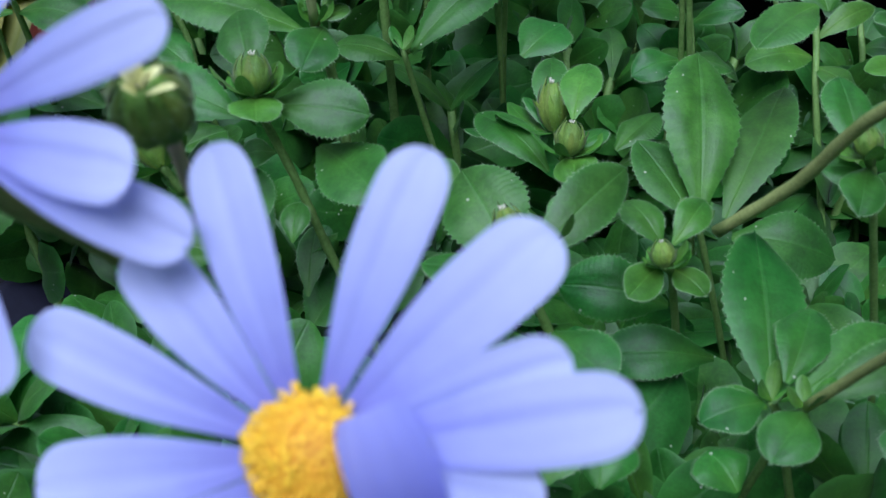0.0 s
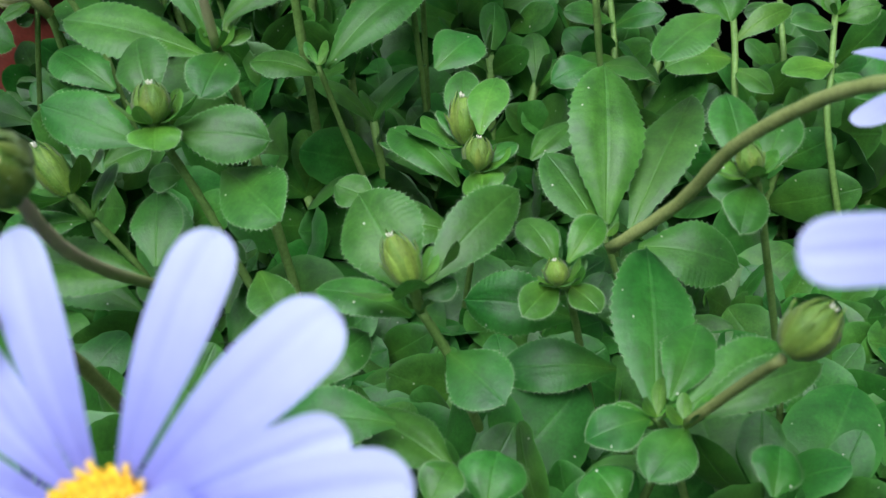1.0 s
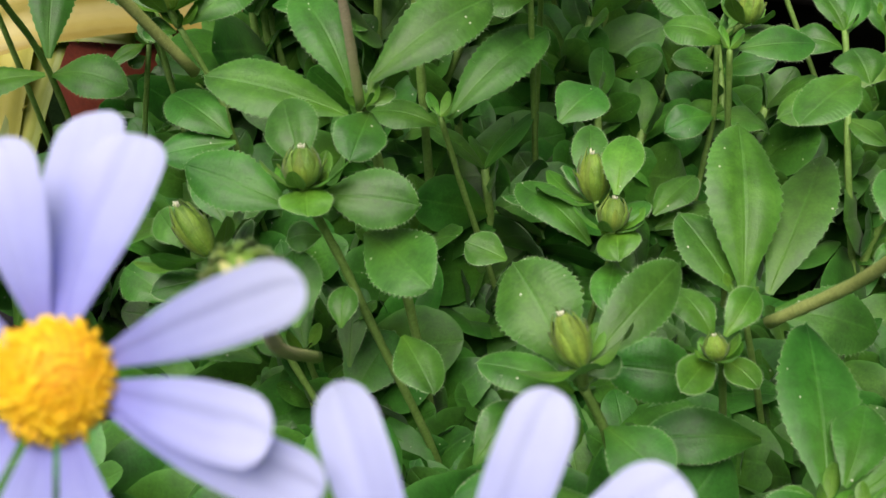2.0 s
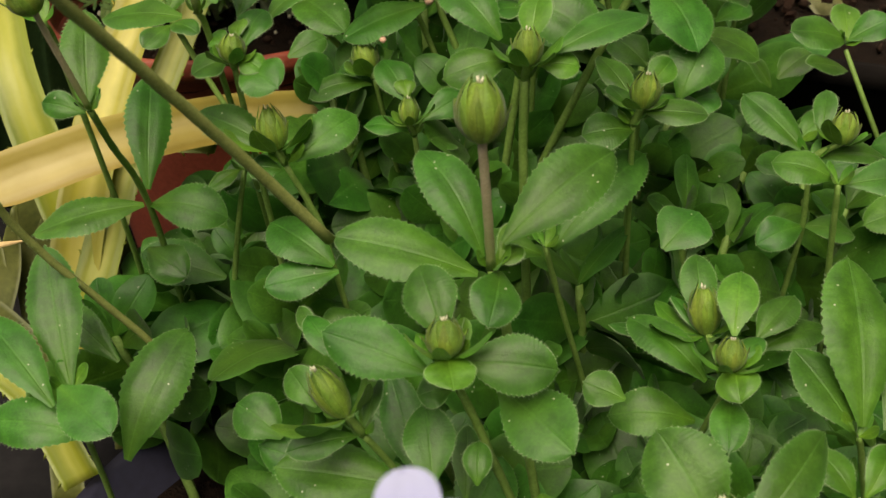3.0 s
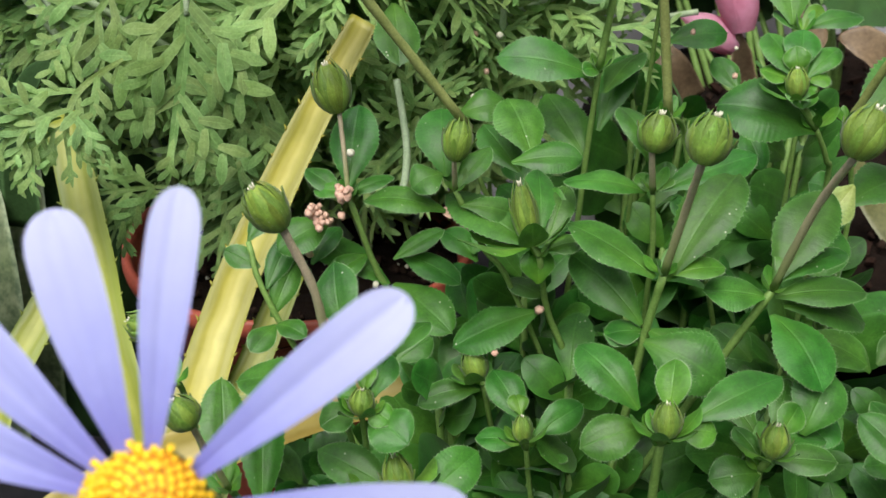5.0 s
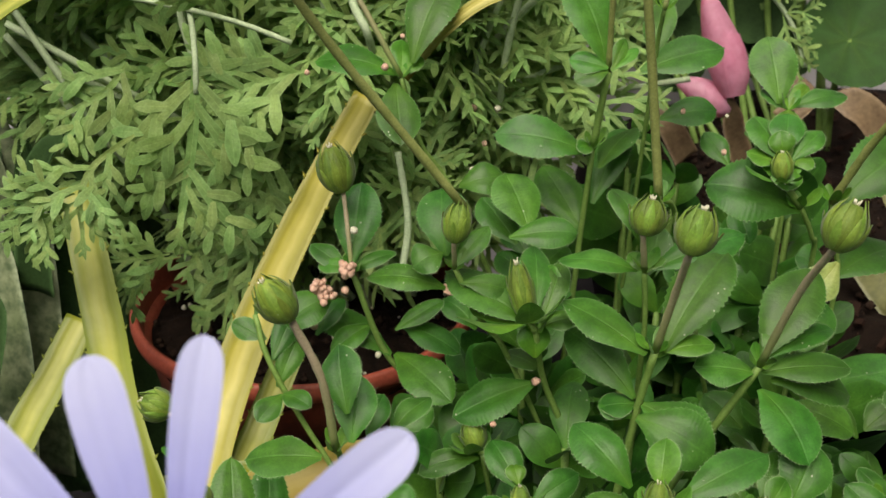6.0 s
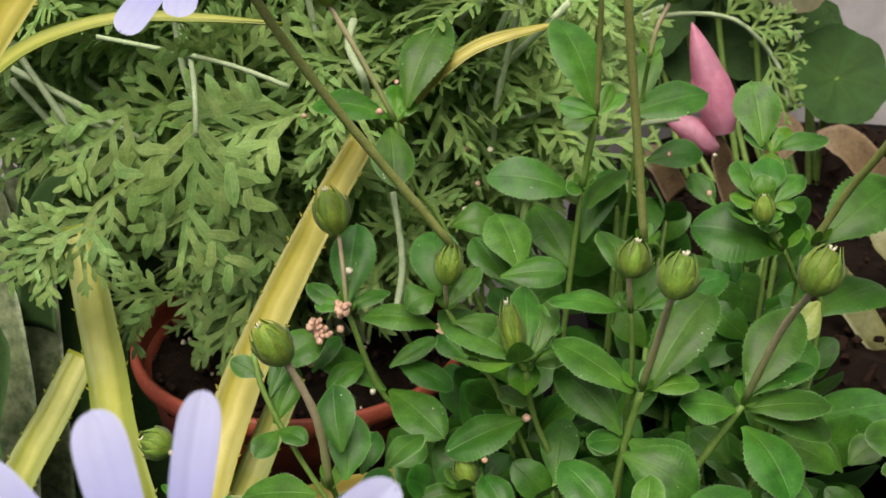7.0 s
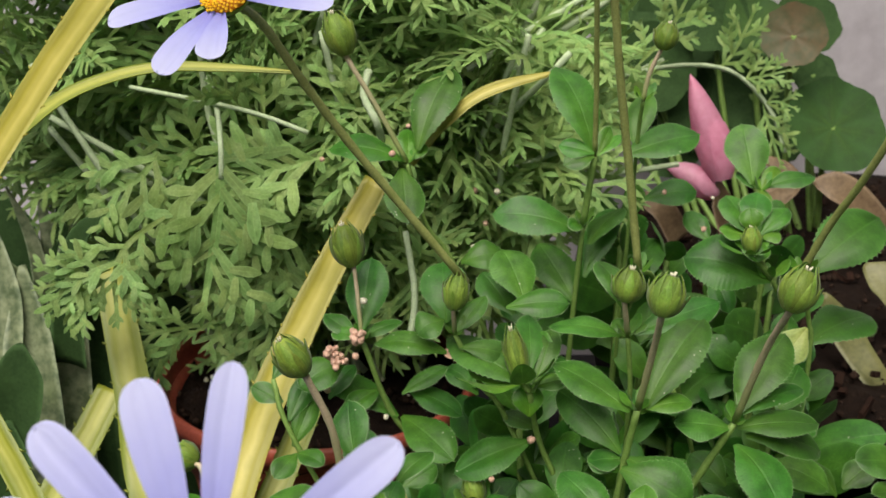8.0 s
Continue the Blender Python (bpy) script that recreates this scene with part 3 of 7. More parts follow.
leaf(st, (-0.0036, 0.1940, 0.1357), (0.0088, 0.2085, 0.1475), 0.0101)
leaf(st, (-0.0073, 0.1970, 0.1239), (-0.0187, 0.2086, 0.1310), 0.0079)
leaf(st, (-0.0036, 0.1940, 0.1357), (0.0051, 0.1953, 0.1364), 0.0048, mat=YOUNG)
leaf(st, (-0.0061, 0.1950, 0.1241), (0.0043, 0.1862, 0.1215), 0.0106)
leaf(st, (-0.0067, 0.1970, 0.1226), (-0.0135, 0.1964, 0.1223), 0.0057)
leaf(st, (-0.0045, 0.1940, 0.1345), (0.0012, 0.2018, 0.1350), 0.0036)
stem(st, (-0.0051, 0.1940, 0.1357), (-0.0041, 0.1880, 0.1507), (-0.0047, 0.1790, 0.1625), r=0.0007, mat=PURPLE)
bud(st, (-0.0051, 0.1780, 0.1628), (-0.0032, 0.1795, 0.1699), 0.0073)
st = stem(bush, (-0.0188, 0.2101, 0.0280), (-0.0115, 0.2064, 0.0629), (0.0029, 0.1990, 0.1055), (0.0069, 0.1970, 0.1164), (0.0134, 0.1950, 0.1323), r=0.00083)
sprout(st, (0.0134, 0.1950, 0.1323))
leaf(st, (0.0125, 0.1950, 0.1311), (0.0023, 0.1958, 0.1316), 0.0081)
leaf(st, (0.0140, 0.1950, 0.1311), (0.0293, 0.1959, 0.1315), 0.0071)
leaf(st, (0.0137, 0.1950, 0.1341), (0.0249, 0.2085, 0.1441), 0.0097)
leaf(st, (0.0140, 0.1950, 0.1275), (0.0203, 0.1830, 0.1207), 0.0100)
leaf(st, (0.0158, 0.1950, 0.1293), (0.0317, 0.1995, 0.1233), 0.0077)
leaf(st, (0.0147, 0.1950, 0.1341), (0.0286, 0.2051, 0.1338), 0.0041)
leaf(st, (0.0142, 0.1950, 0.1341), (0.0171, 0.2008, 0.1376), 0.0035, mat=YOUNG)
stem(st, (0.0134, 0.1950, 0.1323), (0.0152, 0.1870, 0.1515), (0.0157, 0.1770, 0.1647), r=0.0007, mat=PURPLE)
bud(st, (0.0150, 0.1760, 0.1648), (0.0179, 0.1775, 0.1719), 0.0075)
st = stem(bush, (-0.0038, 0.2167, 0.0280), (-0.0040, 0.2142, 0.0703), (-0.0045, 0.2090, 0.1220), (-0.0046, 0.2080, 0.1329), (-0.0060, 0.2060, 0.1449), r=0.00058)
sprout(st, (-0.0060, 0.2060, 0.1449))
leaf(st, (-0.0072, 0.2060, 0.1449), (-0.0210, 0.2076, 0.1460), 0.0064)
leaf(st, (-0.0073, 0.2060, 0.1507), (-0.0115, 0.2141, 0.1570), 0.0057)
leaf(st, (-0.0046, 0.2060, 0.1452), (0.0124, 0.2123, 0.1491), 0.0075)
leaf(st, (-0.0060, 0.2060, 0.1449), (-0.0085, 0.2089, 0.1468), 0.0031, mat=YOUNG)
leaf(st, (-0.0060, 0.2060, 0.1449), (-0.0023, 0.2085, 0.1465), 0.0031, mat=YOUNG)
stem(st, (-0.0060, 0.2060, 0.1449), (-0.0078, 0.2010, 0.1547), r=0.0006, mat=PURPLE)
bud(st, (-0.0077, 0.2010, 0.1545), (-0.0064, 0.2024, 0.1609), 0.0071)
st = stem(bush, (-0.0008, 0.2216, 0.0280), (-0.0101, 0.2184, 0.0698), (-0.0285, 0.2120, 0.1210), (-0.0342, 0.2100, 0.1312), (-0.0396, 0.2080, 0.1440), r=0.00058)
sprout(st, (-0.0396, 0.2080, 0.1440))
leaf(st, (-0.0412, 0.2080, 0.1464), (-0.0422, 0.2186, 0.1546), 0.0090)
leaf(st, (-0.0396, 0.2080, 0.1440), (-0.0336, 0.2154, 0.1488), 0.0044)
leaf(st, (-0.0417, 0.2080, 0.1470), (-0.0468, 0.2054, 0.1454), 0.0064)
leaf(st, (-0.0412, 0.2080, 0.1398), (-0.0555, 0.2096, 0.1409), 0.0061)
leaf(st, (-0.0386, 0.2080, 0.1410), (-0.0274, 0.2096, 0.1378), 0.0048)
stem(st, (-0.0396, 0.2080, 0.1440), (-0.0398, 0.2030, 0.1519), r=0.0005, mat=PURPLE)
bud(st, (-0.0398, 0.2030, 0.1517), (-0.0386, 0.2045, 0.1588), 0.0057)
leaf(st, (-0.0386, 0.2080, 0.1386), (-0.0418, 0.2089, 0.1399), 0.0027, mat=WILT)
st = stem(bush, (-0.0171, 0.2239, 0.0280), (-0.0248, 0.2233, 0.0613), (-0.0403, 0.2220, 0.1019), (-0.0526, 0.2210, 0.1160), (-0.0593, 0.2190, 0.1371), r=0.00070)
sprout(st, (-0.0593, 0.2190, 0.1371))
leaf(st, (-0.0592, 0.2190, 0.1390), (-0.0580, 0.2312, 0.1501), 0.0090)
leaf(st, (-0.0593, 0.2190, 0.1371), (-0.0511, 0.2226, 0.1393), 0.0036)
leaf(st, (-0.0603, 0.2190, 0.1371), (-0.0675, 0.2239, 0.1403), 0.0043)
leaf(st, (-0.0593, 0.2190, 0.1371), (-0.0657, 0.2200, 0.1377), 0.0036, mat=YOUNG)
leaf(st, (-0.0631, 0.2190, 0.1319), (-0.0720, 0.2135, 0.1286), 0.0080)
leaf(st, (-0.0523, 0.2205, 0.1174), (-0.0691, 0.2291, 0.1229), 0.0082)
leaf(st, (-0.0515, 0.2220, 0.1167), (-0.0401, 0.2105, 0.1131), 0.0092)
leaf(st, (-0.0514, 0.2220, 0.1222), (-0.0420, 0.2277, 0.1257), 0.0044)
leaf(st, (-0.0561, 0.2230, 0.1229), (-0.0637, 0.2174, 0.1196), 0.0058)
leaf(st, (-0.0504, 0.2260, 0.1211), (-0.0386, 0.2206, 0.1178), 0.0070)
stem(st, (-0.0593, 0.2190, 0.1371), (-0.0599, 0.2205, 0.1450), (-0.0606, 0.2215, 0.1528), r=0.0005, mat=PURPLE)
bud(st, (-0.0608, 0.2215, 0.1526), (-0.0631, 0.2233, 0.1615), 0.0074)
st = stem(bush, (-0.0522, 0.2056, 0.0280), (-0.0538, 0.1958, 0.0709), (-0.0570, 0.1760, 0.1233), (-0.0577, 0.1720, 0.1309), r=0.00058)
sprout(st, (-0.0577, 0.1720, 0.1309))
leaf(st, (-0.0556, 0.1720, 0.1378), (-0.0575, 0.1801, 0.1450), 0.0065)
leaf(st, (-0.0552, 0.1720, 0.1323), (-0.0548, 0.1802, 0.1394), 0.0066)
leaf(st, (-0.0535, 0.1800, 0.1273), (-0.0512, 0.1867, 0.1312), 0.0043)
leaf(st, (-0.0500, 0.1850, 0.1247), (-0.0435, 0.1906, 0.1280), 0.0051)
leaf(st, (-0.0597, 0.1700, 0.1310), (-0.0713, 0.1694, 0.1308), 0.0081)
stem(st, (-0.0577, 0.1720, 0.1309), (-0.0589, 0.1690, 0.1463), (-0.0624, 0.1660, 0.1585), r=0.0007, mat=PURPLE)
bud(st, (-0.0621, 0.1655, 0.1585), (-0.0659, 0.1650, 0.1649), 0.0066)
st = stem(bush, (-0.0814, 0.2044, 0.0280), (-0.0812, 0.1946, 0.0700), (-0.0807, 0.1750, 0.1214), (-0.0805, 0.1700, 0.1301), r=0.00058)
sprout(st, (-0.0805, 0.1700, 0.1301))
stem(st, (-0.0812, 0.1720, 0.1285), (-0.0823, 0.1730, 0.1354), (-0.0839, 0.1750, 0.1352), r=0.0005, mat=PURPLE)
bud(st, (-0.0837, 0.1760, 0.1351), (-0.0888, 0.1763, 0.1370), 0.0059)
st = stem(bush, (-0.0172, 0.2539, 0.0280), (-0.0159, 0.2516, 0.0696), (-0.0133, 0.2470, 0.1205), (-0.0128, 0.2460, 0.1325), (-0.0118, 0.2430, 0.1533), r=0.00070)
sprout(st, (-0.0118, 0.2430, 0.1533))
leaf(st, (-0.0123, 0.2430, 0.1520), (-0.0316, 0.2455, 0.1550), 0.0095)
leaf(st, (-0.0126, 0.2460, 0.1332), (-0.0205, 0.2594, 0.1421), 0.0095)
leaf(st, (-0.0107, 0.2460, 0.1394), (-0.0027, 0.2620, 0.1502), 0.0075)
leaf(st, (-0.0118, 0.2430, 0.1533), (-0.0153, 0.2402, 0.1544), 0.0035, mat=YOUNG)
leaf(st, (-0.0103, 0.2430, 0.1488), (-0.0019, 0.2552, 0.1529), 0.0075)
stem(st, (-0.0118, 0.2430, 0.1533), (-0.0102, 0.2400, 0.1705), r=0.0008, mat=STEM)
leaf(st, (-0.0106, 0.2400, 0.1711), (-0.0180, 0.2545, 0.1862), 0.0101)
leaf(st, (-0.0104, 0.2390, 0.1714), (-0.0178, 0.2406, 0.1726), 0.0051)
leaf(st, (-0.0104, 0.2390, 0.1708), (-0.0169, 0.2370, 0.1695), 0.0047)
leaf(st, (-0.0042, 0.2390, 0.1709), (0.0120, 0.2425, 0.1745), 0.0092)
leaf(st, (-0.0098, 0.2390, 0.1708), (-0.0044, 0.2437, 0.1740), 0.0034, mat=YOUNG)
leaf(st, (-0.0098, 0.2390, 0.1708), (-0.0065, 0.2453, 0.1753), 0.0029, mat=YOUNG)
leaf(st, (-0.0011, 0.2450, 0.1706), (0.0024, 0.2575, 0.1795), 0.0064)
stem(st, (-0.0102, 0.2400, 0.1705), (-0.0110, 0.2360, 0.1882), (-0.0129, 0.2280, 0.2122), (-0.0152, 0.2220, 0.2281), r=0.0006, mat=STALK)
st = stem(bush, (0.0285, 0.2431, 0.0280), (0.0200, 0.2347, 0.0793), (0.0028, 0.2180, 0.1421), (-0.0003, 0.2150, 0.1532), (-0.0049, 0.2050, 0.1589), r=0.00058)
sprout(st, (-0.0049, 0.2050, 0.1589))
stem(st, (-0.0049, 0.2050, 0.1589), (-0.0079, 0.2030, 0.1788), (-0.0110, 0.2000, 0.1977), (-0.0138, 0.1960, 0.2171), (-0.0169, 0.1900, 0.2319), r=0.0008, mat=STALK)
st = stem(bush, (-0.0059, 0.2603, 0.0280), (-0.0169, 0.2575, 0.0767), (-0.0390, 0.2520, 0.1362), (-0.0470, 0.2500, 0.1507), (-0.0508, 0.2460, 0.1669), r=0.00064)
sprout(st, (-0.0508, 0.2460, 0.1669))
leaf(st, (-0.0484, 0.2460, 0.1699), (-0.0408, 0.2609, 0.1841), 0.0100)
leaf(st, (-0.0519, 0.2460, 0.1675), (-0.0680, 0.2473, 0.1696), 0.0084)
leaf(st, (-0.0520, 0.2460, 0.1656), (-0.0503, 0.2338, 0.1574), 0.0086)
leaf(st, (-0.0508, 0.2460, 0.1669), (-0.0509, 0.2537, 0.1723), 0.0047, mat=YOUNG)
leaf(st, (-0.0508, 0.2460, 0.1669), (-0.0468, 0.2502, 0.1698), 0.0042, mat=YOUNG)
leaf(st, (-0.0390, 0.2520, 0.1404), (-0.0289, 0.2540, 0.1417), 0.0075)
stem(st, (-0.0508, 0.2460, 0.1669), (-0.0574, 0.2460, 0.1800), (-0.0637, 0.2460, 0.1914), (-0.0667, 0.2460, 0.1985), r=0.0006, mat=PURPLE)
bud(st, (-0.0630, 0.2460, 0.1910), (-0.0664, 0.2471, 0.2001), 0.0080)
st = stem(bush, (0.0300, 0.2350, 0.0280), (0.0310, 0.2320, 0.0762), (0.0300, 0.2250, 0.1351), (0.0277, 0.2210, 0.1445), (0.0237, 0.2180, 0.1520), r=0.00058)
sprout(st, (0.0237, 0.2180, 0.1520))
leaf(st, (0.0238, 0.2180, 0.1514), (0.0071, 0.2224, 0.1545), 0.0121)
leaf(st, (0.0188, 0.2180, 0.1612), (0.0152, 0.2258, 0.1666), 0.0076)
leaf(st, (0.0192, 0.2180, 0.1624), (0.0211, 0.2253, 0.1674), 0.0061)
leaf(st, (0.0209, 0.2180, 0.1613), (0.0270, 0.2233, 0.1648), 0.0044)
leaf(st, (0.0183, 0.2180, 0.1607), (0.0131, 0.2200, 0.1620), 0.0053, mat=YOUNG)
leaf(st, (0.0204, 0.2180, 0.1607), (0.0247, 0.2188, 0.1612), 0.0050, mat=YOUNG)
leaf(st, (0.0195, 0.2180, 0.1601), (0.0195, 0.2137, 0.1573), 0.0054, mat=YOUNG)
leaf(st, (0.0189, 0.2180, 0.1618), (0.0186, 0.2199, 0.1661), 0.0044, mat=YOUNG)
stem(st, (0.0237, 0.2180, 0.1520), (0.0186, 0.2151, 0.1588), r=0.0007)
bud(st, (0.0186, 0.2150, 0.1586), (0.0182, 0.2161, 0.1638), 0.0042, cuff=5)
st = stem(bush, (0.0380, 0.2400, 0.0280), (0.0390, 0.2360, 0.0723), (0.0375, 0.2300, 0.1265), (0.0360, 0.2290, 0.1371), (0.0318, 0.2250, 0.1499), r=0.00058)
sprout(st, (0.0318, 0.2250, 0.1499))
leaf(st, (0.0330, 0.2250, 0.1497), (0.0506, 0.2370, 0.1576), 0.0123)
leaf(st, (0.0361, 0.2300, 0.1307), (0.0539, 0.2418, 0.1319), 0.0114)
leaf(st, (0.0352, 0.2300, 0.1333), (0.0292, 0.2321, 0.1347), 0.0070)
leaf(st, (0.0307, 0.2135, 0.1430), (0.0248, 0.2093, 0.1376), 0.0066, mat=PALE, tilt=(0, -1.2), arch=0.02)
stem(st, (0.0318, 0.2250, 0.1499), (0.0348, 0.2200, 0.1628), (0.0374, 0.2130, 0.1744), (0.0395, 0.2050, 0.1892), (0.0383, 0.2000, 0.2033), r=0.0008, mat=STALK)
st = stem(bush, (0.0300, 0.2500, 0.0280), (0.0310, 0.2500, 0.0835), (0.0300, 0.2480, 0.1514), (0.0275, 0.2460, 0.1607), r=0.00058)
sprout(st, (0.0275, 0.2460, 0.1607))
leaf(st, (0.0255, 0.2460, 0.1619), (0.0245, 0.2571, 0.1724), 0.0095)
leaf(st, (0.0285, 0.2460, 0.1613), (0.0396, 0.2485, 0.1629), 0.0054)
leaf(st, (0.0275, 0.2460, 0.1607), (0.0228, 0.2501, 0.1635), 0.0047)
leaf(st, (0.0275, 0.2460, 0.1607), (0.0324, 0.2508, 0.1639), 0.0043, mat=YOUNG)
leaf(st, (0.0275, 0.2460, 0.1607), (0.0257, 0.2387, 0.1598), 0.0046, mat=YOUNG)
leaf(st, (0.0275, 0.2460, 0.1607), (0.0251, 0.2495, 0.1631), 0.0035, mat=YOUNG)
leaf(st, (0.0025, 0.2500, 0.1570), (0.0144, 0.2520, 0.1583), 0.0075)
leaf(st, (0.0181, 0.2500, 0.1466), (0.0136, 0.2569, 0.1513), 0.0052)
leaf(st, (0.0171, 0.2400, 0.1425), (0.0195, 0.2320, 0.1374), 0.0059)
leaf(st, (-0.0248, 0.2320, 0.1395), (-0.0294, 0.2434, 0.1471), 0.0100)
leaf(st, (-0.0290, 0.2280, 0.1402), (-0.0156, 0.2291, 0.1408), 0.0071)
leaf(st, (-0.0268, 0.2380, 0.1337), (-0.0340, 0.2473, 0.1399), 0.0085)
leaf(st, (0.0184, 0.2150, 0.1043), (0.0117, 0.2214, 0.1081), 0.0082)
leaf(st, (0.0259, 0.2120, 0.1122), (0.0372, 0.2070, 0.1093), 0.0090)
leaf(st, (0.0279, 0.2160, 0.1217), (0.0342, 0.2258, 0.1277), 0.0080)
st = stem(bush, (-0.0000, 0.2771, 0.0280), (-0.0004, 0.2661, 0.0884), (-0.0011, 0.2440, 0.1622), (-0.0012, 0.2400, 0.1762), (-0.0013, 0.2360, 0.1837), r=0.00051)
sprout(st, (-0.0013, 0.2360, 0.1837))
stem(st, (-0.0013, 0.2360, 0.1837), (-0.0003, 0.2360, 0.1893), (0.0017, 0.2350, 0.1948), r=0.0005, mat=PURPLE)
bud(st, (0.0017, 0.2350, 0.1944), (0.0031, 0.2358, 0.1999), 0.0054)
# shoots in the middle of the bush
st = stem(bush, (-0.0042, 0.1777, 0.0280), (-0.0055, 0.1748, 0.0623), (-0.0081, 0.1690, 0.1043), (-0.0085, 0.1680, 0.1121), (-0.0088, 0.1660, 0.1231), r=0.00083)
sprout(st, (-0.0088, 0.1660, 0.1231))
leaf(st, (-0.0125, 0.1660, 0.1292), (-0.0207, 0.1742, 0.1347), 0.0075)
leaf(st, (-0.0110, 0.1660, 0.1261), (-0.0207, 0.1636, 0.1240), 0.0066)
leaf(st, (-0.0080, 0.1660, 0.1288), (-0.0067, 0.1716, 0.1342), 0.0051, mat=YOUNG)
leaf(st, (-0.0045, 0.1660, 0.1273), (0.0094, 0.1724, 0.1307), 0.0071)
leaf(st, (-0.0068, 0.1660, 0.1252), (-0.0008, 0.1659, 0.1251), 0.0048, mat=YOUNG)
leaf(st, (-0.0089, 0.1850, 0.1284), (0.0032, 0.1797, 0.1241), 0.0099)
stem(st, (-0.0088, 0.1660, 0.1231), (-0.0086, 0.1631, 0.1268), r=0.0007)
bud(st, (-0.0086, 0.1630, 0.1265), (-0.0087, 0.1644, 0.1317), 0.0049, cuff=5)
st = stem(bush, (0.0154, 0.1934, 0.0280), (0.0136, 0.1876, 0.0623), (0.0100, 0.1760, 0.1042), (0.0094, 0.1740, 0.1118), r=0.00058)
sprout(st, (0.0094, 0.1740, 0.1118))
leaf(st, (0.0104, 0.1740, 0.1141), (0.0209, 0.1735, 0.1138), 0.0055)
leaf(st, (0.0115, 0.1740, 0.1186), (0.0153, 0.1785, 0.1210), 0.0044, mat=YOUNG)
leaf(st, (0.0090, 0.1740, 0.1141), (0.0057, 0.1785, 0.1165), 0.0040)
leaf(st, (0.0095, 0.1740, 0.1109), (0.0013, 0.1728, 0.1104), 0.0067)
leaf(st, (0.0177, 0.1810, 0.1132), (0.0232, 0.1885, 0.1204), 0.0089)
leaf(st, (0.0170, 0.1830, 0.1092), (0.0254, 0.1872, 0.1114), 0.0076)
stem(st, (0.0094, 0.1740, 0.1118), (0.0103, 0.1726, 0.1157), r=0.0007)
bud(st, (0.0103, 0.1725, 0.1154), (0.0110, 0.1740, 0.1208), 0.0052, cuff=5)
st = stem(bush, (-0.0180, 0.2030, 0.0280), (-0.0203, 0.2003, 0.0538), (-0.0247, 0.1950, 0.0854), (-0.0255, 0.1940, 0.0917), (-0.0265, 0.1920, 0.1009), r=0.00058)
sprout(st, (-0.0265, 0.1920, 0.1009))
leaf(st, (-0.0273, 0.1920, 0.1068), (-0.0324, 0.2006, 0.1115), 0.0065)
leaf(st, (-0.0251, 0.1920, 0.1037), (-0.0163, 0.1974, 0.1065), 0.0055)
leaf(st, (-0.0276, 0.1920, 0.1018), (-0.0354, 0.1927, 0.1022), 0.0052)
leaf(st, (-0.0276, 0.1920, 0.1081), (-0.0285, 0.1956, 0.1100), 0.0036, mat=YOUNG)
leaf(st, (-0.0250, 0.1920, 0.1012), (-0.0200, 0.1959, 0.0969), 0.0077)
stem(st, (-0.0265, 0.1920, 0.1009), (-0.0272, 0.1901, 0.1040), r=0.0007)
bud(st, (-0.0272, 0.1900, 0.1038), (-0.0274, 0.1913, 0.1086), 0.0040, cuff=5)
st = stem(bush, (-0.0474, 0.1865, 0.0280), (-0.0491, 0.1836, 0.0621), (-0.0526, 0.1780, 0.1037), (-0.0533, 0.1770, 0.1117), (-0.0536, 0.1740, 0.1214), r=0.00058)
sprout(st, (-0.0536, 0.1740, 0.1214))
leaf(st, (-0.0518, 0.1740, 0.1246), (-0.0493, 0.1806, 0.1282), 0.0051)
leaf(st, (-0.0544, 0.1740, 0.1230), (-0.0596, 0.1710, 0.1214), 0.0056)
leaf(st, (-0.0527, 0.1740, 0.1230), (-0.0489, 0.1717, 0.1218), 0.0043, mat=YOUNG)
leaf(st, (-0.0523, 0.1740, 0.1214), (-0.0462, 0.1685, 0.1203), 0.0074)
leaf(st, (-0.0544, 0.1740, 0.1246), (-0.0571, 0.1761, 0.1257), 0.0033, mat=YOUNG)
leaf(st, (-0.0530, 0.1740, 0.1257), (-0.0524, 0.1778, 0.1278), 0.0031, mat=YOUNG)
stem(st, (-0.0536, 0.1740, 0.1214), (-0.0534, 0.1721, 0.1231), r=0.0007)
bud(st, (-0.0534, 0.1720, 0.1229), (-0.0533, 0.1731, 0.1271), 0.0045, cuff=5)
st = stem(bush, (-0.0228, 0.2139, 0.0280), (-0.0260, 0.2106, 0.0584), (-0.0322, 0.2040, 0.0955), (-0.0341, 0.2020, 0.1074), r=0.00058)
sprout(st, (-0.0341, 0.2020, 0.1074))
stem(st, (-0.0341, 0.2020, 0.1074), (-0.0349, 0.2021, 0.1087), r=0.0007)
bud(st, (-0.0348, 0.2020, 0.1084), (-0.0368, 0.2034, 0.1139), 0.0053, cuff=5)
leaf(st, (-0.0346, 0.2020, 0.1061), (-0.0459, 0.1993, 0.1047), 0.0052)
leaf(st, (-0.0503, 0.2050, 0.1101), (-0.0436, 0.2092, 0.1124), 0.0053)
leaf(st, (-0.0076, 0.1960, 0.1205), (-0.0133, 0.1988, 0.1221), 0.0069)
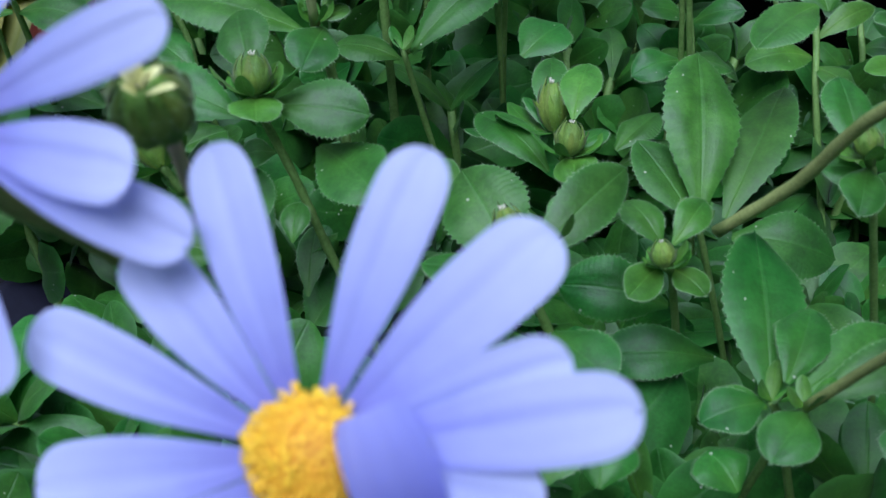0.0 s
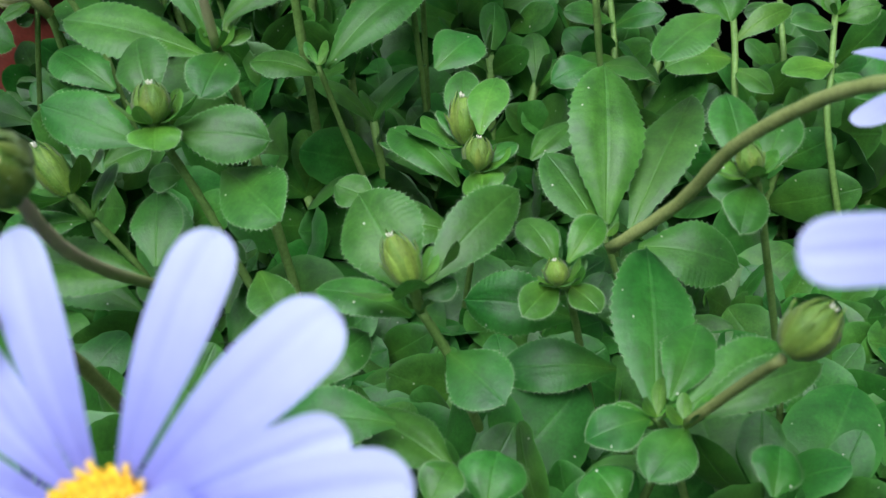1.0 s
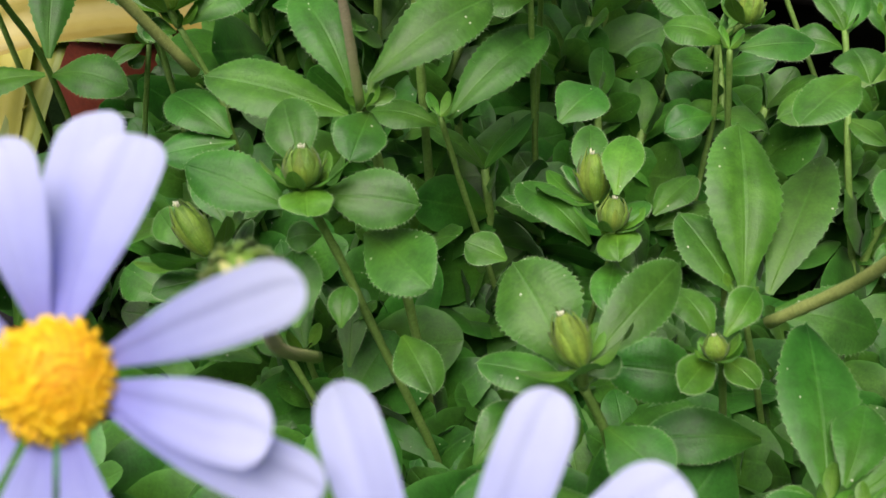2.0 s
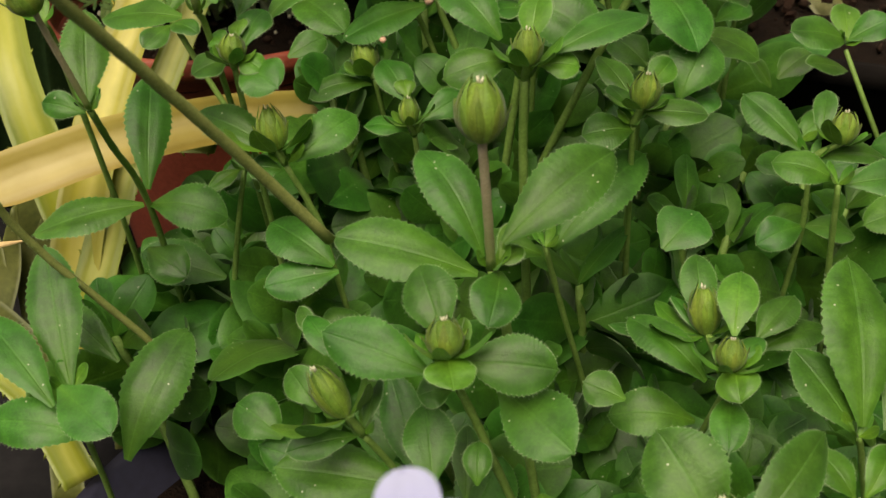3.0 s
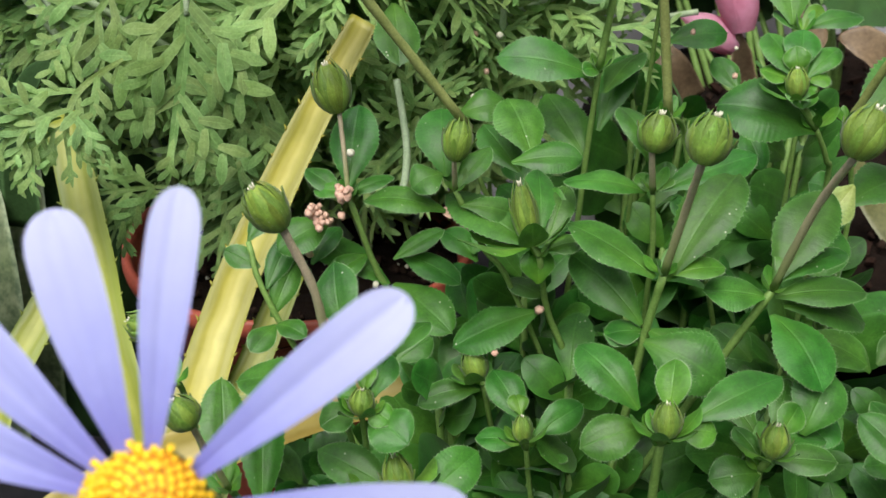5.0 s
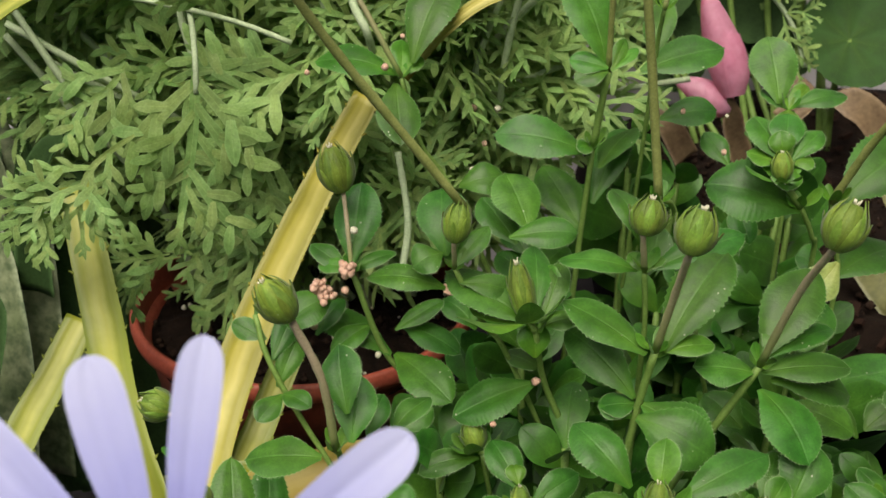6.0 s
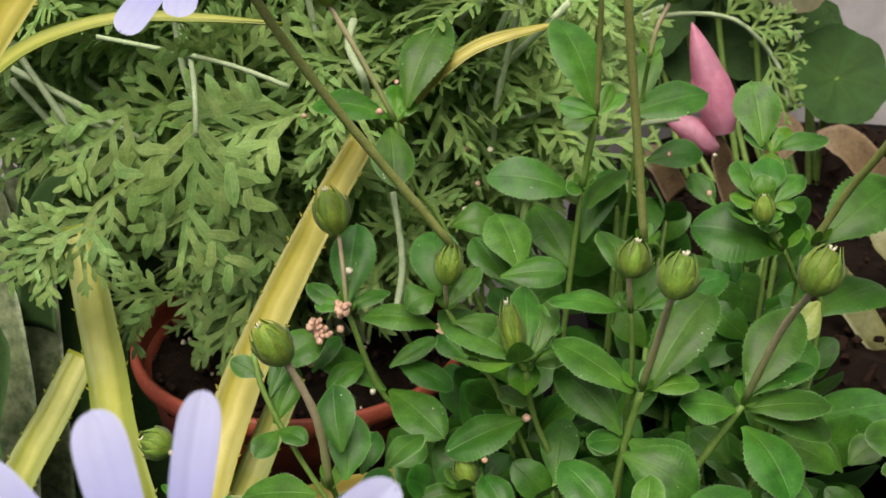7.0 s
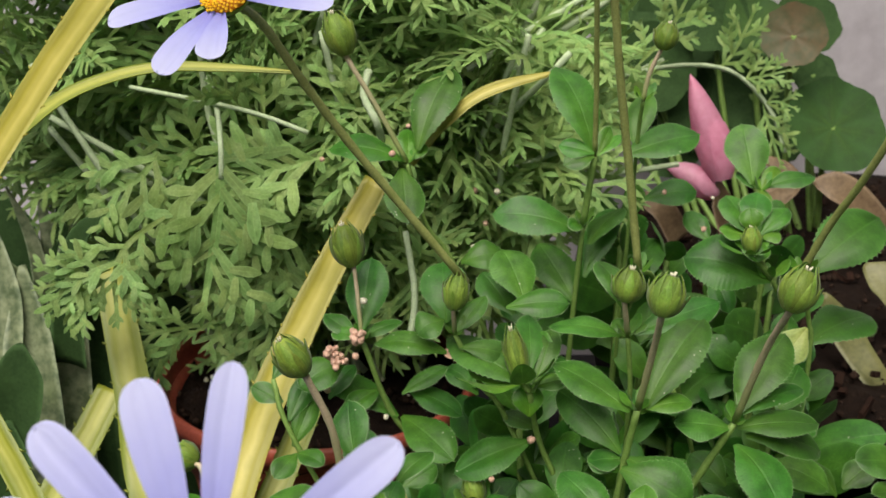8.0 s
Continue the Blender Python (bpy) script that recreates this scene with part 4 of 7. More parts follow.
# shoots at the front of the bush
st = stem(bush, (-0.0322, 0.1789, 0.0280), (-0.0348, 0.1769, 0.0537), (-0.0400, 0.1730, 0.0851), (-0.0414, 0.1720, 0.0936), (-0.0463, 0.1700, 0.1065), r=0.00058)
sprout(st, (-0.0463, 0.1700, 0.1065))
leaf(st, (-0.0447, 0.1700, 0.1070), (-0.0354, 0.1780, 0.1112), 0.0073)
leaf(st, (-0.0474, 0.1700, 0.1085), (-0.0610, 0.1766, 0.1122), 0.0068)
leaf(st, (-0.0468, 0.1700, 0.1054), (-0.0522, 0.1699, 0.1054), 0.0045)
stem(st, (-0.0463, 0.1700, 0.1065), (-0.0473, 0.1691, 0.1098), r=0.0007)
bud(st, (-0.0472, 0.1690, 0.1095), (-0.0487, 0.1711, 0.1161), 0.0054, cuff=5)
st = stem(bush, (0.0132, 0.1965, 0.0280), (0.0128, 0.1923, 0.0601), (0.0118, 0.1840, 0.0994), (0.0115, 0.1820, 0.1095), r=0.00058)
sprout(st, (0.0115, 0.1820, 0.1095))
leaf(st, (0.0123, 0.1820, 0.1111), (0.0222, 0.1822, 0.1111), 0.0056)
leaf(st, (0.0109, 0.1820, 0.1116), (0.0053, 0.1907, 0.1165), 0.0052)
leaf(st, (0.0131, 0.1820, 0.1131), (0.0171, 0.1903, 0.1177), 0.0043)
st = stem(bush, (-0.0022, 0.1423, 0.0280), (-0.0050, 0.1414, 0.0562), (-0.0107, 0.1395, 0.0907), (-0.0122, 0.1390, 0.1005), (-0.0140, 0.1380, 0.1077), r=0.00083)
sprout(st, (-0.0140, 0.1380, 0.1077))
leaf(st, (-0.0151, 0.1380, 0.1095), (-0.0238, 0.1511, 0.1186), 0.0073)
leaf(st, (-0.0125, 0.1380, 0.1118), (0.0028, 0.1501, 0.1192), 0.0088)
leaf(st, (-0.0158, 0.1380, 0.1068), (-0.0353, 0.1416, 0.1103), 0.0090)
leaf(st, (-0.0128, 0.1380, 0.1073), (-0.0145, 0.1286, 0.1050), 0.0067)
leaf(st, (-0.0132, 0.1380, 0.1082), (-0.0097, 0.1404, 0.1094), 0.0026, mat=YOUNG)
leaf(st, (-0.0129, 0.1380, 0.1091), (-0.0112, 0.1432, 0.1117), 0.0020, mat=YOUNG)
stem(st, (-0.0140, 0.1380, 0.1077), (-0.0149, 0.1345, 0.1198), (-0.0158, 0.1305, 0.1309), r=0.0007, mat=PURPLE)
bud(st, (-0.0158, 0.1300, 0.1307), (-0.0161, 0.1319, 0.1380), 0.0066)
st = stem(bush, (0.0014, 0.1342, 0.0280), (-0.0033, 0.1328, 0.0509), (-0.0127, 0.1300, 0.0788), (-0.0161, 0.1290, 0.0891), (-0.0199, 0.1260, 0.1008), r=0.00070)
sprout(st, (-0.0199, 0.1260, 0.1008))
leaf(st, (-0.0202, 0.1260, 0.1049), (-0.0235, 0.1343, 0.1104), 0.0069)
leaf(st, (-0.0221, 0.1260, 0.0994), (-0.0360, 0.1299, 0.1029), 0.0077)
leaf(st, (-0.0181, 0.1260, 0.1013), (-0.0056, 0.1254, 0.1005), 0.0076)
leaf(st, (-0.0199, 0.1260, 0.1026), (-0.0189, 0.1199, 0.1017), 0.0063, mat=YOUNG)
stem(st, (-0.0199, 0.1260, 0.1008), (-0.0199, 0.1246, 0.1034), r=0.0007)
bud(st, (-0.0199, 0.1245, 0.1032), (-0.0202, 0.1262, 0.1081), 0.0058, cuff=5)
leaf(st, (-0.0127, 0.1290, 0.0942), (-0.0037, 0.1183, 0.0929), 0.0092)
leaf(st, (-0.0192, 0.1320, 0.0916), (-0.0238, 0.1311, 0.0913), 0.0047)
st = stem(bush, (-0.0120, 0.1359, 0.0280), (-0.0160, 0.1346, 0.0463), (-0.0242, 0.1320, 0.0687), (-0.0273, 0.1310, 0.0774), (-0.0314, 0.1280, 0.0870), r=0.00058)
sprout(st, (-0.0314, 0.1280, 0.0870))
leaf(st, (-0.0311, 0.1280, 0.0883), (-0.0294, 0.1352, 0.0917), 0.0025)
leaf(st, (-0.0376, 0.1290, 0.0909), (-0.0418, 0.1340, 0.0933), 0.0047)
leaf(st, (-0.0323, 0.1280, 0.0866), (-0.0416, 0.1257, 0.0856), 0.0043)
leaf(st, (-0.0217, 0.1220, 0.0832), (-0.0229, 0.1311, 0.0895), 0.0069)
leaf(st, (-0.0157, 0.1220, 0.0833), (-0.0154, 0.1269, 0.0867), 0.0038)
leaf(st, (-0.0255, 0.1280, 0.0771), (-0.0443, 0.1298, 0.0788), 0.0095)
stem(st, (-0.0314, 0.1280, 0.0870), (-0.0336, 0.1266, 0.0919), r=0.0007)
bud(st, (-0.0334, 0.1265, 0.0916), (-0.0377, 0.1286, 0.0979), 0.0053, cuff=5)
st = stem(bush, (0.0183, 0.1609, 0.0280), (0.0191, 0.1572, 0.0447), (0.0206, 0.1500, 0.0652), (0.0213, 0.1470, 0.0739), (0.0221, 0.1430, 0.0840), r=0.00058)
sprout(st, (0.0221, 0.1430, 0.0840))
leaf(st, (0.0187, 0.1430, 0.0845), (0.0080, 0.1525, 0.0892), 0.0073)
leaf(st, (0.0217, 0.1430, 0.0930), (0.0241, 0.1525, 0.0977), 0.0058, mat=YOUNG)
leaf(st, (0.0224, 0.1430, 0.0872), (0.0221, 0.1362, 0.0863), 0.0062, mat=YOUNG)
leaf(st, (0.0224, 0.1430, 0.0883), (0.0271, 0.1465, 0.0899), 0.0034)
leaf(st, (0.0148, 0.1550, 0.0833), (0.0060, 0.1572, 0.0844), 0.0036)
stem(st, (0.0221, 0.1430, 0.0840), (0.0213, 0.1411, 0.0885), r=0.0007)
bud(st, (0.0213, 0.1410, 0.0883), (0.0215, 0.1426, 0.0930), 0.0050, cuff=5)
stem(st, (0.0221, 0.1430, 0.0840), (0.0198, 0.1511, 0.0879), r=0.0007)
bud(st, (0.0198, 0.1510, 0.0875), (0.0189, 0.1534, 0.0948), 0.0053, cuff=5)
leaf(st, (0.0195, 0.1520, 0.0878), (0.0193, 0.1617, 0.0949), 0.0055)
leaf(st, (0.0185, 0.1510, 0.0875), (0.0152, 0.1568, 0.0903), 0.0026)
leaf(st, (0.0188, 0.1460, 0.0741), (0.0054, 0.1467, 0.0746), 0.0075)
leaf(st, (0.0302, 0.1580, 0.0812), (0.0373, 0.1652, 0.0847), 0.0060)
leaf(st, (0.0312, 0.1600, 0.0774), (0.0432, 0.1640, 0.0792), 0.0066)
leaf(st, (0.0224, 0.1430, 0.0818), (0.0206, 0.1327, 0.0800), 0.0054)
st = stem(bush, (0.0422, 0.1908, 0.0280), (0.0426, 0.1892, 0.0502), (0.0434, 0.1860, 0.0773), (0.0436, 0.1850, 0.0864), (0.0416, 0.1820, 0.1018), r=0.00058)
sprout(st, (0.0416, 0.1820, 0.1018))
leaf(st, (0.0405, 0.1820, 0.1028), (0.0316, 0.1925, 0.1087), 0.0076)
leaf(st, (0.0426, 0.1820, 0.1018), (0.0547, 0.1817, 0.1015), 0.0063)
leaf(st, (0.0425, 0.1820, 0.1050), (0.0453, 0.1914, 0.1101), 0.0037)
leaf(st, (0.0436, 0.1850, 0.0864), (0.0349, 0.1815, 0.0847), 0.0063)
leaf(st, (0.0441, 0.1850, 0.0864), (0.0526, 0.1832, 0.0855), 0.0073)
stem(st, (0.0416, 0.1820, 0.1018), (0.0456, 0.1801, 0.1058), r=0.0007)
bud(st, (0.0456, 0.1800, 0.1055), (0.0460, 0.1817, 0.1109), 0.0050, cuff=5)
st = stem(bush, (-0.0725, 0.1990, 0.0280), (-0.0723, 0.1920, 0.0580), (-0.0720, 0.1780, 0.0946), (-0.0718, 0.1650, 0.1119), (-0.0705, 0.1550, 0.1228), r=0.00064)
sprout(st, (-0.0705, 0.1550, 0.1228))
leaf(st, (-0.0707, 0.1550, 0.1237), (-0.0730, 0.1670, 0.1329), 0.0065)
leaf(st, (-0.0713, 0.1550, 0.1223), (-0.0777, 0.1565, 0.1232), 0.0038)
leaf(st, (-0.0717, 0.1780, 0.0971), (-0.0733, 0.1953, 0.1102), 0.0077)
leaf(st, (-0.0728, 0.1780, 0.0941), (-0.0906, 0.1723, 0.0914), 0.0085)
leaf(st, (-0.0715, 0.1780, 0.0941), (-0.0581, 0.1758, 0.0929), 0.0083)
leaf(st, (-0.0751, 0.1830, 0.0819), (-0.0673, 0.1778, 0.0793), 0.0072)
stem(st, (-0.0705, 0.1550, 0.1228), (-0.0719, 0.1520, 0.1313), (-0.0727, 0.1480, 0.1399), r=0.0005, mat=PURPLE)
bud(st, (-0.0722, 0.1470, 0.1399), (-0.0742, 0.1468, 0.1443), 0.0053)
st = stem(bush, (-0.0676, 0.1881, 0.0280), (-0.0662, 0.1877, 0.0417), (-0.0632, 0.1870, 0.0584), (-0.0592, 0.1860, 0.0826), (-0.0563, 0.1850, 0.0973), r=0.00058)
sprout(st, (-0.0563, 0.1850, 0.0973))
leaf(st, (-0.0625, 0.1870, 0.0729), (-0.0792, 0.1914, 0.0753), 0.0092)
leaf(st, (-0.0573, 0.1850, 0.0950), (-0.0597, 0.1830, 0.0941), 0.0030)
leaf(st, (-0.0393, 0.1680, 0.0883), (-0.0505, 0.1753, 0.0922), 0.0091)
leaf(st, (-0.0385, 0.1680, 0.0872), (-0.0505, 0.1651, 0.0859), 0.0071)
leaf(st, (-0.0570, 0.1850, 0.0973), (-0.0620, 0.1812, 0.0954), 0.0034, mat=YOUNG)
leaf(st, (-0.0427, 0.1650, 0.0752), (-0.0352, 0.1691, 0.0771), 0.0078)
st = stem(bush, (-0.0801, 0.1581, 0.0280), (-0.0798, 0.1548, 0.0477), (-0.0792, 0.1480, 0.0718), (-0.0790, 0.1460, 0.0793), r=0.00058)
sprout(st, (-0.0790, 0.1460, 0.0793))
leaf(st, (-0.0784, 0.1460, 0.0799), (-0.0854, 0.1639, 0.0941), 0.0082)
leaf(st, (-0.0774, 0.1400, 0.0849), (-0.0678, 0.1315, 0.0832), 0.0078)
leaf(st, (-0.0790, 0.1400, 0.0810), (-0.0932, 0.1536, 0.0877), 0.0069)
leaf(st, (-0.0728, 0.1480, 0.0627), (-0.0651, 0.1658, 0.0764), 0.0105)
leaf(st, (-0.0461, 0.1450, 0.0707), (-0.0539, 0.1502, 0.0732), 0.0077)
leaf(st, (-0.0735, 0.1400, 0.0755), (-0.0905, 0.1419, 0.0765), 0.0078)
leaf(st, (-0.0756, 0.1600, 0.0739), (-0.0883, 0.1696, 0.0787), 0.0058)
leaf(st, (-0.0370, 0.1500, 0.0822), (-0.0425, 0.1572, 0.0857), 0.0045)
leaf(st, (-0.0411, 0.1550, 0.0828), (-0.0443, 0.1601, 0.0853), 0.0027)
# shoots under the first flower
st = stem(bush, (0.0305, 0.1164, 0.0280), (0.0271, 0.1136, 0.0480), (0.0202, 0.1080, 0.0725), (0.0177, 0.1060, 0.0815), (0.0145, 0.1040, 0.0894), r=0.00070)
sprout(st, (0.0145, 0.1040, 0.0894))
leaf(st, (0.0149, 0.1040, 0.0927), (0.0258, 0.1151, 0.0993), 0.0065)
leaf(st, (0.0132, 0.1080, 0.0892), (0.0065, 0.1182, 0.0967), 0.0103)
leaf(st, (0.0135, 0.1040, 0.0885), (0.0024, 0.1061, 0.0906), 0.0056)
leaf(st, (0.0147, 0.1040, 0.0911), (0.0186, 0.1061, 0.0921), 0.0033)
leaf(st, (0.0179, 0.1050, 0.0824), (0.0244, 0.0975, 0.0810), 0.0079)
leaf(st, (-0.0074, 0.1200, 0.0839), (-0.0030, 0.1116, 0.0814), 0.0062)
stem(st, (0.0145, 0.1040, 0.0894), (0.0137, 0.1021, 0.0944), r=0.0007)
bud(st, (0.0138, 0.1020, 0.0941), (0.0111, 0.1038, 0.1000), 0.0050, cuff=5)
st = stem(bush, (0.0427, 0.1302, 0.0280), (0.0397, 0.1255, 0.0520), (0.0337, 0.1160, 0.0813), (0.0325, 0.1140, 0.0863), r=0.00058)
sprout(st, (0.0325, 0.1140, 0.0863))
leaf(st, (0.0310, 0.1140, 0.0897), (0.0270, 0.1196, 0.0926), 0.0051)
leaf(st, (0.0324, 0.1140, 0.0898), (0.0368, 0.1201, 0.0928), 0.0042, mat=YOUNG)
leaf(st, (0.0313, 0.1140, 0.0872), (0.0268, 0.1082, 0.0858), 0.0045, mat=YOUNG)
leaf(st, (0.0328, 0.1140, 0.0864), (0.0363, 0.1098, 0.0854), 0.0043, mat=YOUNG)
leaf(st, (0.0345, 0.1220, 0.0757), (0.0199, 0.1233, 0.0775), 0.0085)
leaf(st, (0.0402, 0.1160, 0.0716), (0.0244, 0.1154, 0.0714), 0.0071)
stem(st, (0.0325, 0.1140, 0.0863), (0.0311, 0.1110, 0.0887), r=0.0007)
bud(st, (0.0311, 0.1110, 0.0885), (0.0305, 0.1120, 0.0915), 0.0035, cuff=5)
st = stem(bush, (0.0557, 0.1055, 0.0280), (0.0517, 0.1023, 0.0496), (0.0439, 0.0960, 0.0759), (0.0414, 0.0940, 0.0822), r=0.00058)
sprout(st, (0.0414, 0.0940, 0.0822))
leaf(st, (0.0413, 0.0940, 0.0821), (0.0420, 0.1142, 0.0917), 0.0099)
leaf(st, (0.0425, 0.0940, 0.0847), (0.0471, 0.1046, 0.0874), 0.0061)
leaf(st, (0.0441, 0.0940, 0.0831), (0.0562, 0.1019, 0.0867), 0.0063)
leaf(st, (0.0405, 0.0940, 0.0821), (0.0334, 0.0913, 0.0810), 0.0056)
leaf(st, (0.0410, 0.0940, 0.0813), (0.0358, 0.0950, 0.0818), 0.0038, mat=YOUNG)
st = stem(bush, (0.0535, 0.1459, 0.0280), (0.0498, 0.1429, 0.0486), (0.0422, 0.1370, 0.0737), (0.0397, 0.1350, 0.0810), r=0.00058)
sprout(st, (0.0397, 0.1350, 0.0810))
leaf(st, (0.0398, 0.1350, 0.0829), (0.0403, 0.1545, 0.0990), 0.0111)
leaf(st, (0.0392, 0.1350, 0.0815), (0.0315, 0.1450, 0.0890), 0.0078)
leaf(st, (0.0435, 0.1350, 0.0821), (0.0543, 0.1563, 0.0934), 0.0088)
leaf(st, (0.0448, 0.1350, 0.0792), (0.0588, 0.1322, 0.0778), 0.0097)
st = stem(bush, (0.0719, 0.1312, 0.0280), (0.0666, 0.1265, 0.0583), (0.0561, 0.1170, 0.0953), (0.0539, 0.1150, 0.1013), r=0.00058)
sprout(st, (0.0539, 0.1150, 0.1013))
leaf(st, (0.0527, 0.1150, 0.1021), (0.0517, 0.1252, 0.1076), 0.0061)
leaf(st, (0.0537, 0.1150, 0.1005), (0.0510, 0.1072, 0.0985), 0.0052)
leaf(st, (0.0545, 0.1150, 0.1014), (0.0591, 0.1237, 0.1059), 0.0054)
leaf(st, (0.0531, 0.1150, 0.1005), (0.0484, 0.1148, 0.1005), 0.0047)
stem(st, (0.0539, 0.1150, 0.1013), (0.0529, 0.1131, 0.1031), r=0.0007)
bud(st, (0.0530, 0.1130, 0.1029), (0.0519, 0.1141, 0.1064), 0.0038, cuff=5)
st = stem(bush, (-0.0195, 0.1494, 0.0280), (-0.0207, 0.1470, 0.0418), (-0.0231, 0.1420, 0.0586), (-0.0241, 0.1400, 0.0657), r=0.00058)
sprout(st, (-0.0241, 0.1400, 0.0657))
leaf(st, (-0.0240, 0.1400, 0.0662), (-0.0294, 0.1540, 0.0766), 0.0070)
leaf(st, (-0.0170, 0.1380, 0.0642), (-0.0167, 0.1477, 0.0712), 0.0044)
leaf(st, (-0.0310, 0.1400, 0.0632), (-0.0500, 0.1461, 0.0680), 0.0085)
leaf(st, (-0.0251, 0.1400, 0.0646), (-0.0318, 0.1433, 0.0662), 0.0053, mat=YOUNG)
leaf(st, (-0.0171, 0.1380, 0.0575), (-0.0110, 0.1492, 0.0629), 0.0100)
st = stem(bush, (0.0107, 0.1777, 0.0280), (0.0068, 0.1745, 0.0516), (-0.0009, 0.1680, 0.0805), (-0.0044, 0.1650, 0.0943), r=0.00058)
sprout(st, (-0.0044, 0.1650, 0.0943))
leaf(st, (-0.0030, 0.1650, 0.0938), (0.0126, 0.1786, 0.1040), 0.0088)
leaf(st, (-0.0049, 0.1650, 0.0928), (-0.0156, 0.1670, 0.0940), 0.0069)
leaf(st, (0.0147, 0.1650, 0.0938), (0.0211, 0.1712, 0.0972), 0.0092)
leaf(st, (0.0064, 0.1400, 0.0834), (0.0004, 0.1424, 0.0847), 0.0058)
st = stem(bush, (0.0505, 0.1762, 0.0280), (0.0473, 0.1718, 0.0584), (0.0408, 0.1630, 0.0955), (0.0386, 0.1600, 0.1088), r=0.00058)
sprout(st, (0.0386, 0.1600, 0.1088))
leaf(st, (0.0399, 0.1600, 0.1088), (0.0513, 0.1614, 0.1095), 0.0063)
leaf(st, (0.0377, 0.1600, 0.1097), (0.0290, 0.1624, 0.1112), 0.0067)
leaf(st, (0.0565, 0.1550, 0.1069), (0.0467, 0.1463, 0.1034), 0.0081)
leaf(st, (0.0583, 0.1550, 0.1060), (0.0566, 0.1604, 0.1091), 0.0079)
# a shoot with broad leaves at the edge of the bush
st = stem(bush, (0.0830, 0.1950, 0.0280), (0.0790, 0.2050, 0.0600), (0.0560, 0.2150, 0.1080), r=0.00058)
sprout(st, (0.0560, 0.2150, 0.1090))
leaf(st, (0.0560, 0.2150, 0.1100), (0.0440, 0.2120, 0.1130), 0.0081)
leaf(st, (0.0560, 0.2150, 0.1100), (0.0640, 0.2160, 0.1140), 0.0066)
leaf(st, (0.0560, 0.2120, 0.1050), (0.0460, 0.2060, 0.1090), 0.0048)
leaf(st, (0.0560, 0.2150, 0.1100), (0.0570, 0.2240, 0.1140), 0.0053, mat=YOUNG)
leaf(st, (0.0450, 0.2220, 0.0970), (0.0390, 0.2260, 0.1040), 0.0073)
leaf(st, (0.0460, 0.2220, 0.0990), (0.0530, 0.2260, 0.1030), 0.0066)
leaf(st, (0.0320, 0.2220, 0.1110), (0.0400, 0.2280, 0.1120), 0.0051)
leaf(st, (0.0300, 0.2240, 0.1150), (0.0370, 0.2300, 0.1180), 0.0048)
# dark leaves between the bush and the pot
st = stem(bush, (-0.0440, 0.1900, 0.0280), (-0.0460, 0.2050, 0.0600), (-0.0730, 0.2120, 0.1150), (-0.0780, 0.2160, 0.1290), r=0.00065)
leaf(st, (-0.0740, 0.2120, 0.1150), (-0.0700, 0.2200, 0.1230), 0.0051)
leaf(st, (-0.0750, 0.2140, 0.1200), (-0.0710, 0.2220, 0.1270), 0.0048)
leaf(st, (-0.0760, 0.2150, 0.1240), (-0.0830, 0.2180, 0.1260), 0.0044)
leaf(st, (-0.0670, 0.2200, 0.1220), (-0.0620, 0.2260, 0.1270), 0.0048)
leaf(st, (-0.0730, 0.2110, 0.1140), (-0.0770, 0.2050, 0.1120), 0.0048)
leaf(st, (-0.0730, 0.2110, 0.1140), (-0.0670, 0.2070, 0.1140), 0.0046)
leaf(st, (-0.0780, 0.2160, 0.1290), (-0.0740, 0.2220, 0.1320), 0.0044)
# a shaded shoot in the gap before the lavender
st = stem(bush, (-0.0150, 0.2150, 0.0280), (-0.0160, 0.2350, 0.0600), (-0.0220, 0.2500, 0.1140), (-0.0230, 0.2620, 0.1240), r=0.00065)
leaf(st, (-0.0220, 0.2520, 0.1160), (-0.0300, 0.2580, 0.1210), 0.0078)
leaf(st, (-0.0230, 0.2520, 0.1170), (-0.0140, 0.2600, 0.1220), 0.0078)
leaf(st, (-0.0230, 0.2560, 0.1210), (-0.0280, 0.2660, 0.1250), 0.0068)
leaf(st, (-0.0230, 0.2580, 0.1210), (-0.0170, 0.2680, 0.1250), 0.0068)
leaf(st, (-0.0220, 0.2500, 0.1140), (-0.0310, 0.2440, 0.1170), 0.0075)
leaf(st, (-0.0220, 0.2500, 0.1130), (-0.0140, 0.2460, 0.1170), 0.0073)
leaf(st, (-0.0230, 0.2620, 0.1240), (-0.0230, 0.2720, 0.1280), 0.0065)
leaf(st, (-0.0210, 0.2320, 0.1140), (-0.0170, 0.2400, 0.1190), 0.0072)
leaf(st, (-0.0210, 0.2320, 0.1130), (-0.0270, 0.2380, 0.1170), 0.0067)
leaf(st, (-0.0360, 0.2360, 0.1160), (-0.0300, 0.2440, 0.1200), 0.0067)
leaf(st, (-0.0350, 0.2360, 0.1140), (-0.0420, 0.2420, 0.1180), 0.0065)
# shoots at the far side of the bush
st = stem(bush, (0.0800, 0.1800, 0.0280), (0.0700, 0.1860, 0.0750), (0.0690, 0.1920, 0.0880), (0.0680, 0.1980, 0.0980), r=0.0007)
sprout(st, (0.0680, 0.1980, 0.0980))
leaf(st, (0.0690, 0.1920, 0.0850), (0.0560, 0.1880, 0.0850), 0.0084, mat=YOUNG)
leaf(st, (0.0690, 0.1930, 0.0880), (0.0800, 0.1980, 0.0930), 0.0044, mat=YOUNG)
leaf(st, (0.0680, 0.1970, 0.0950), (0.0590, 0.2000, 0.0950), 0.0060)
leaf(st, (0.0680, 0.1980, 0.0970), (0.0720, 0.2060, 0.1040), 0.0062)
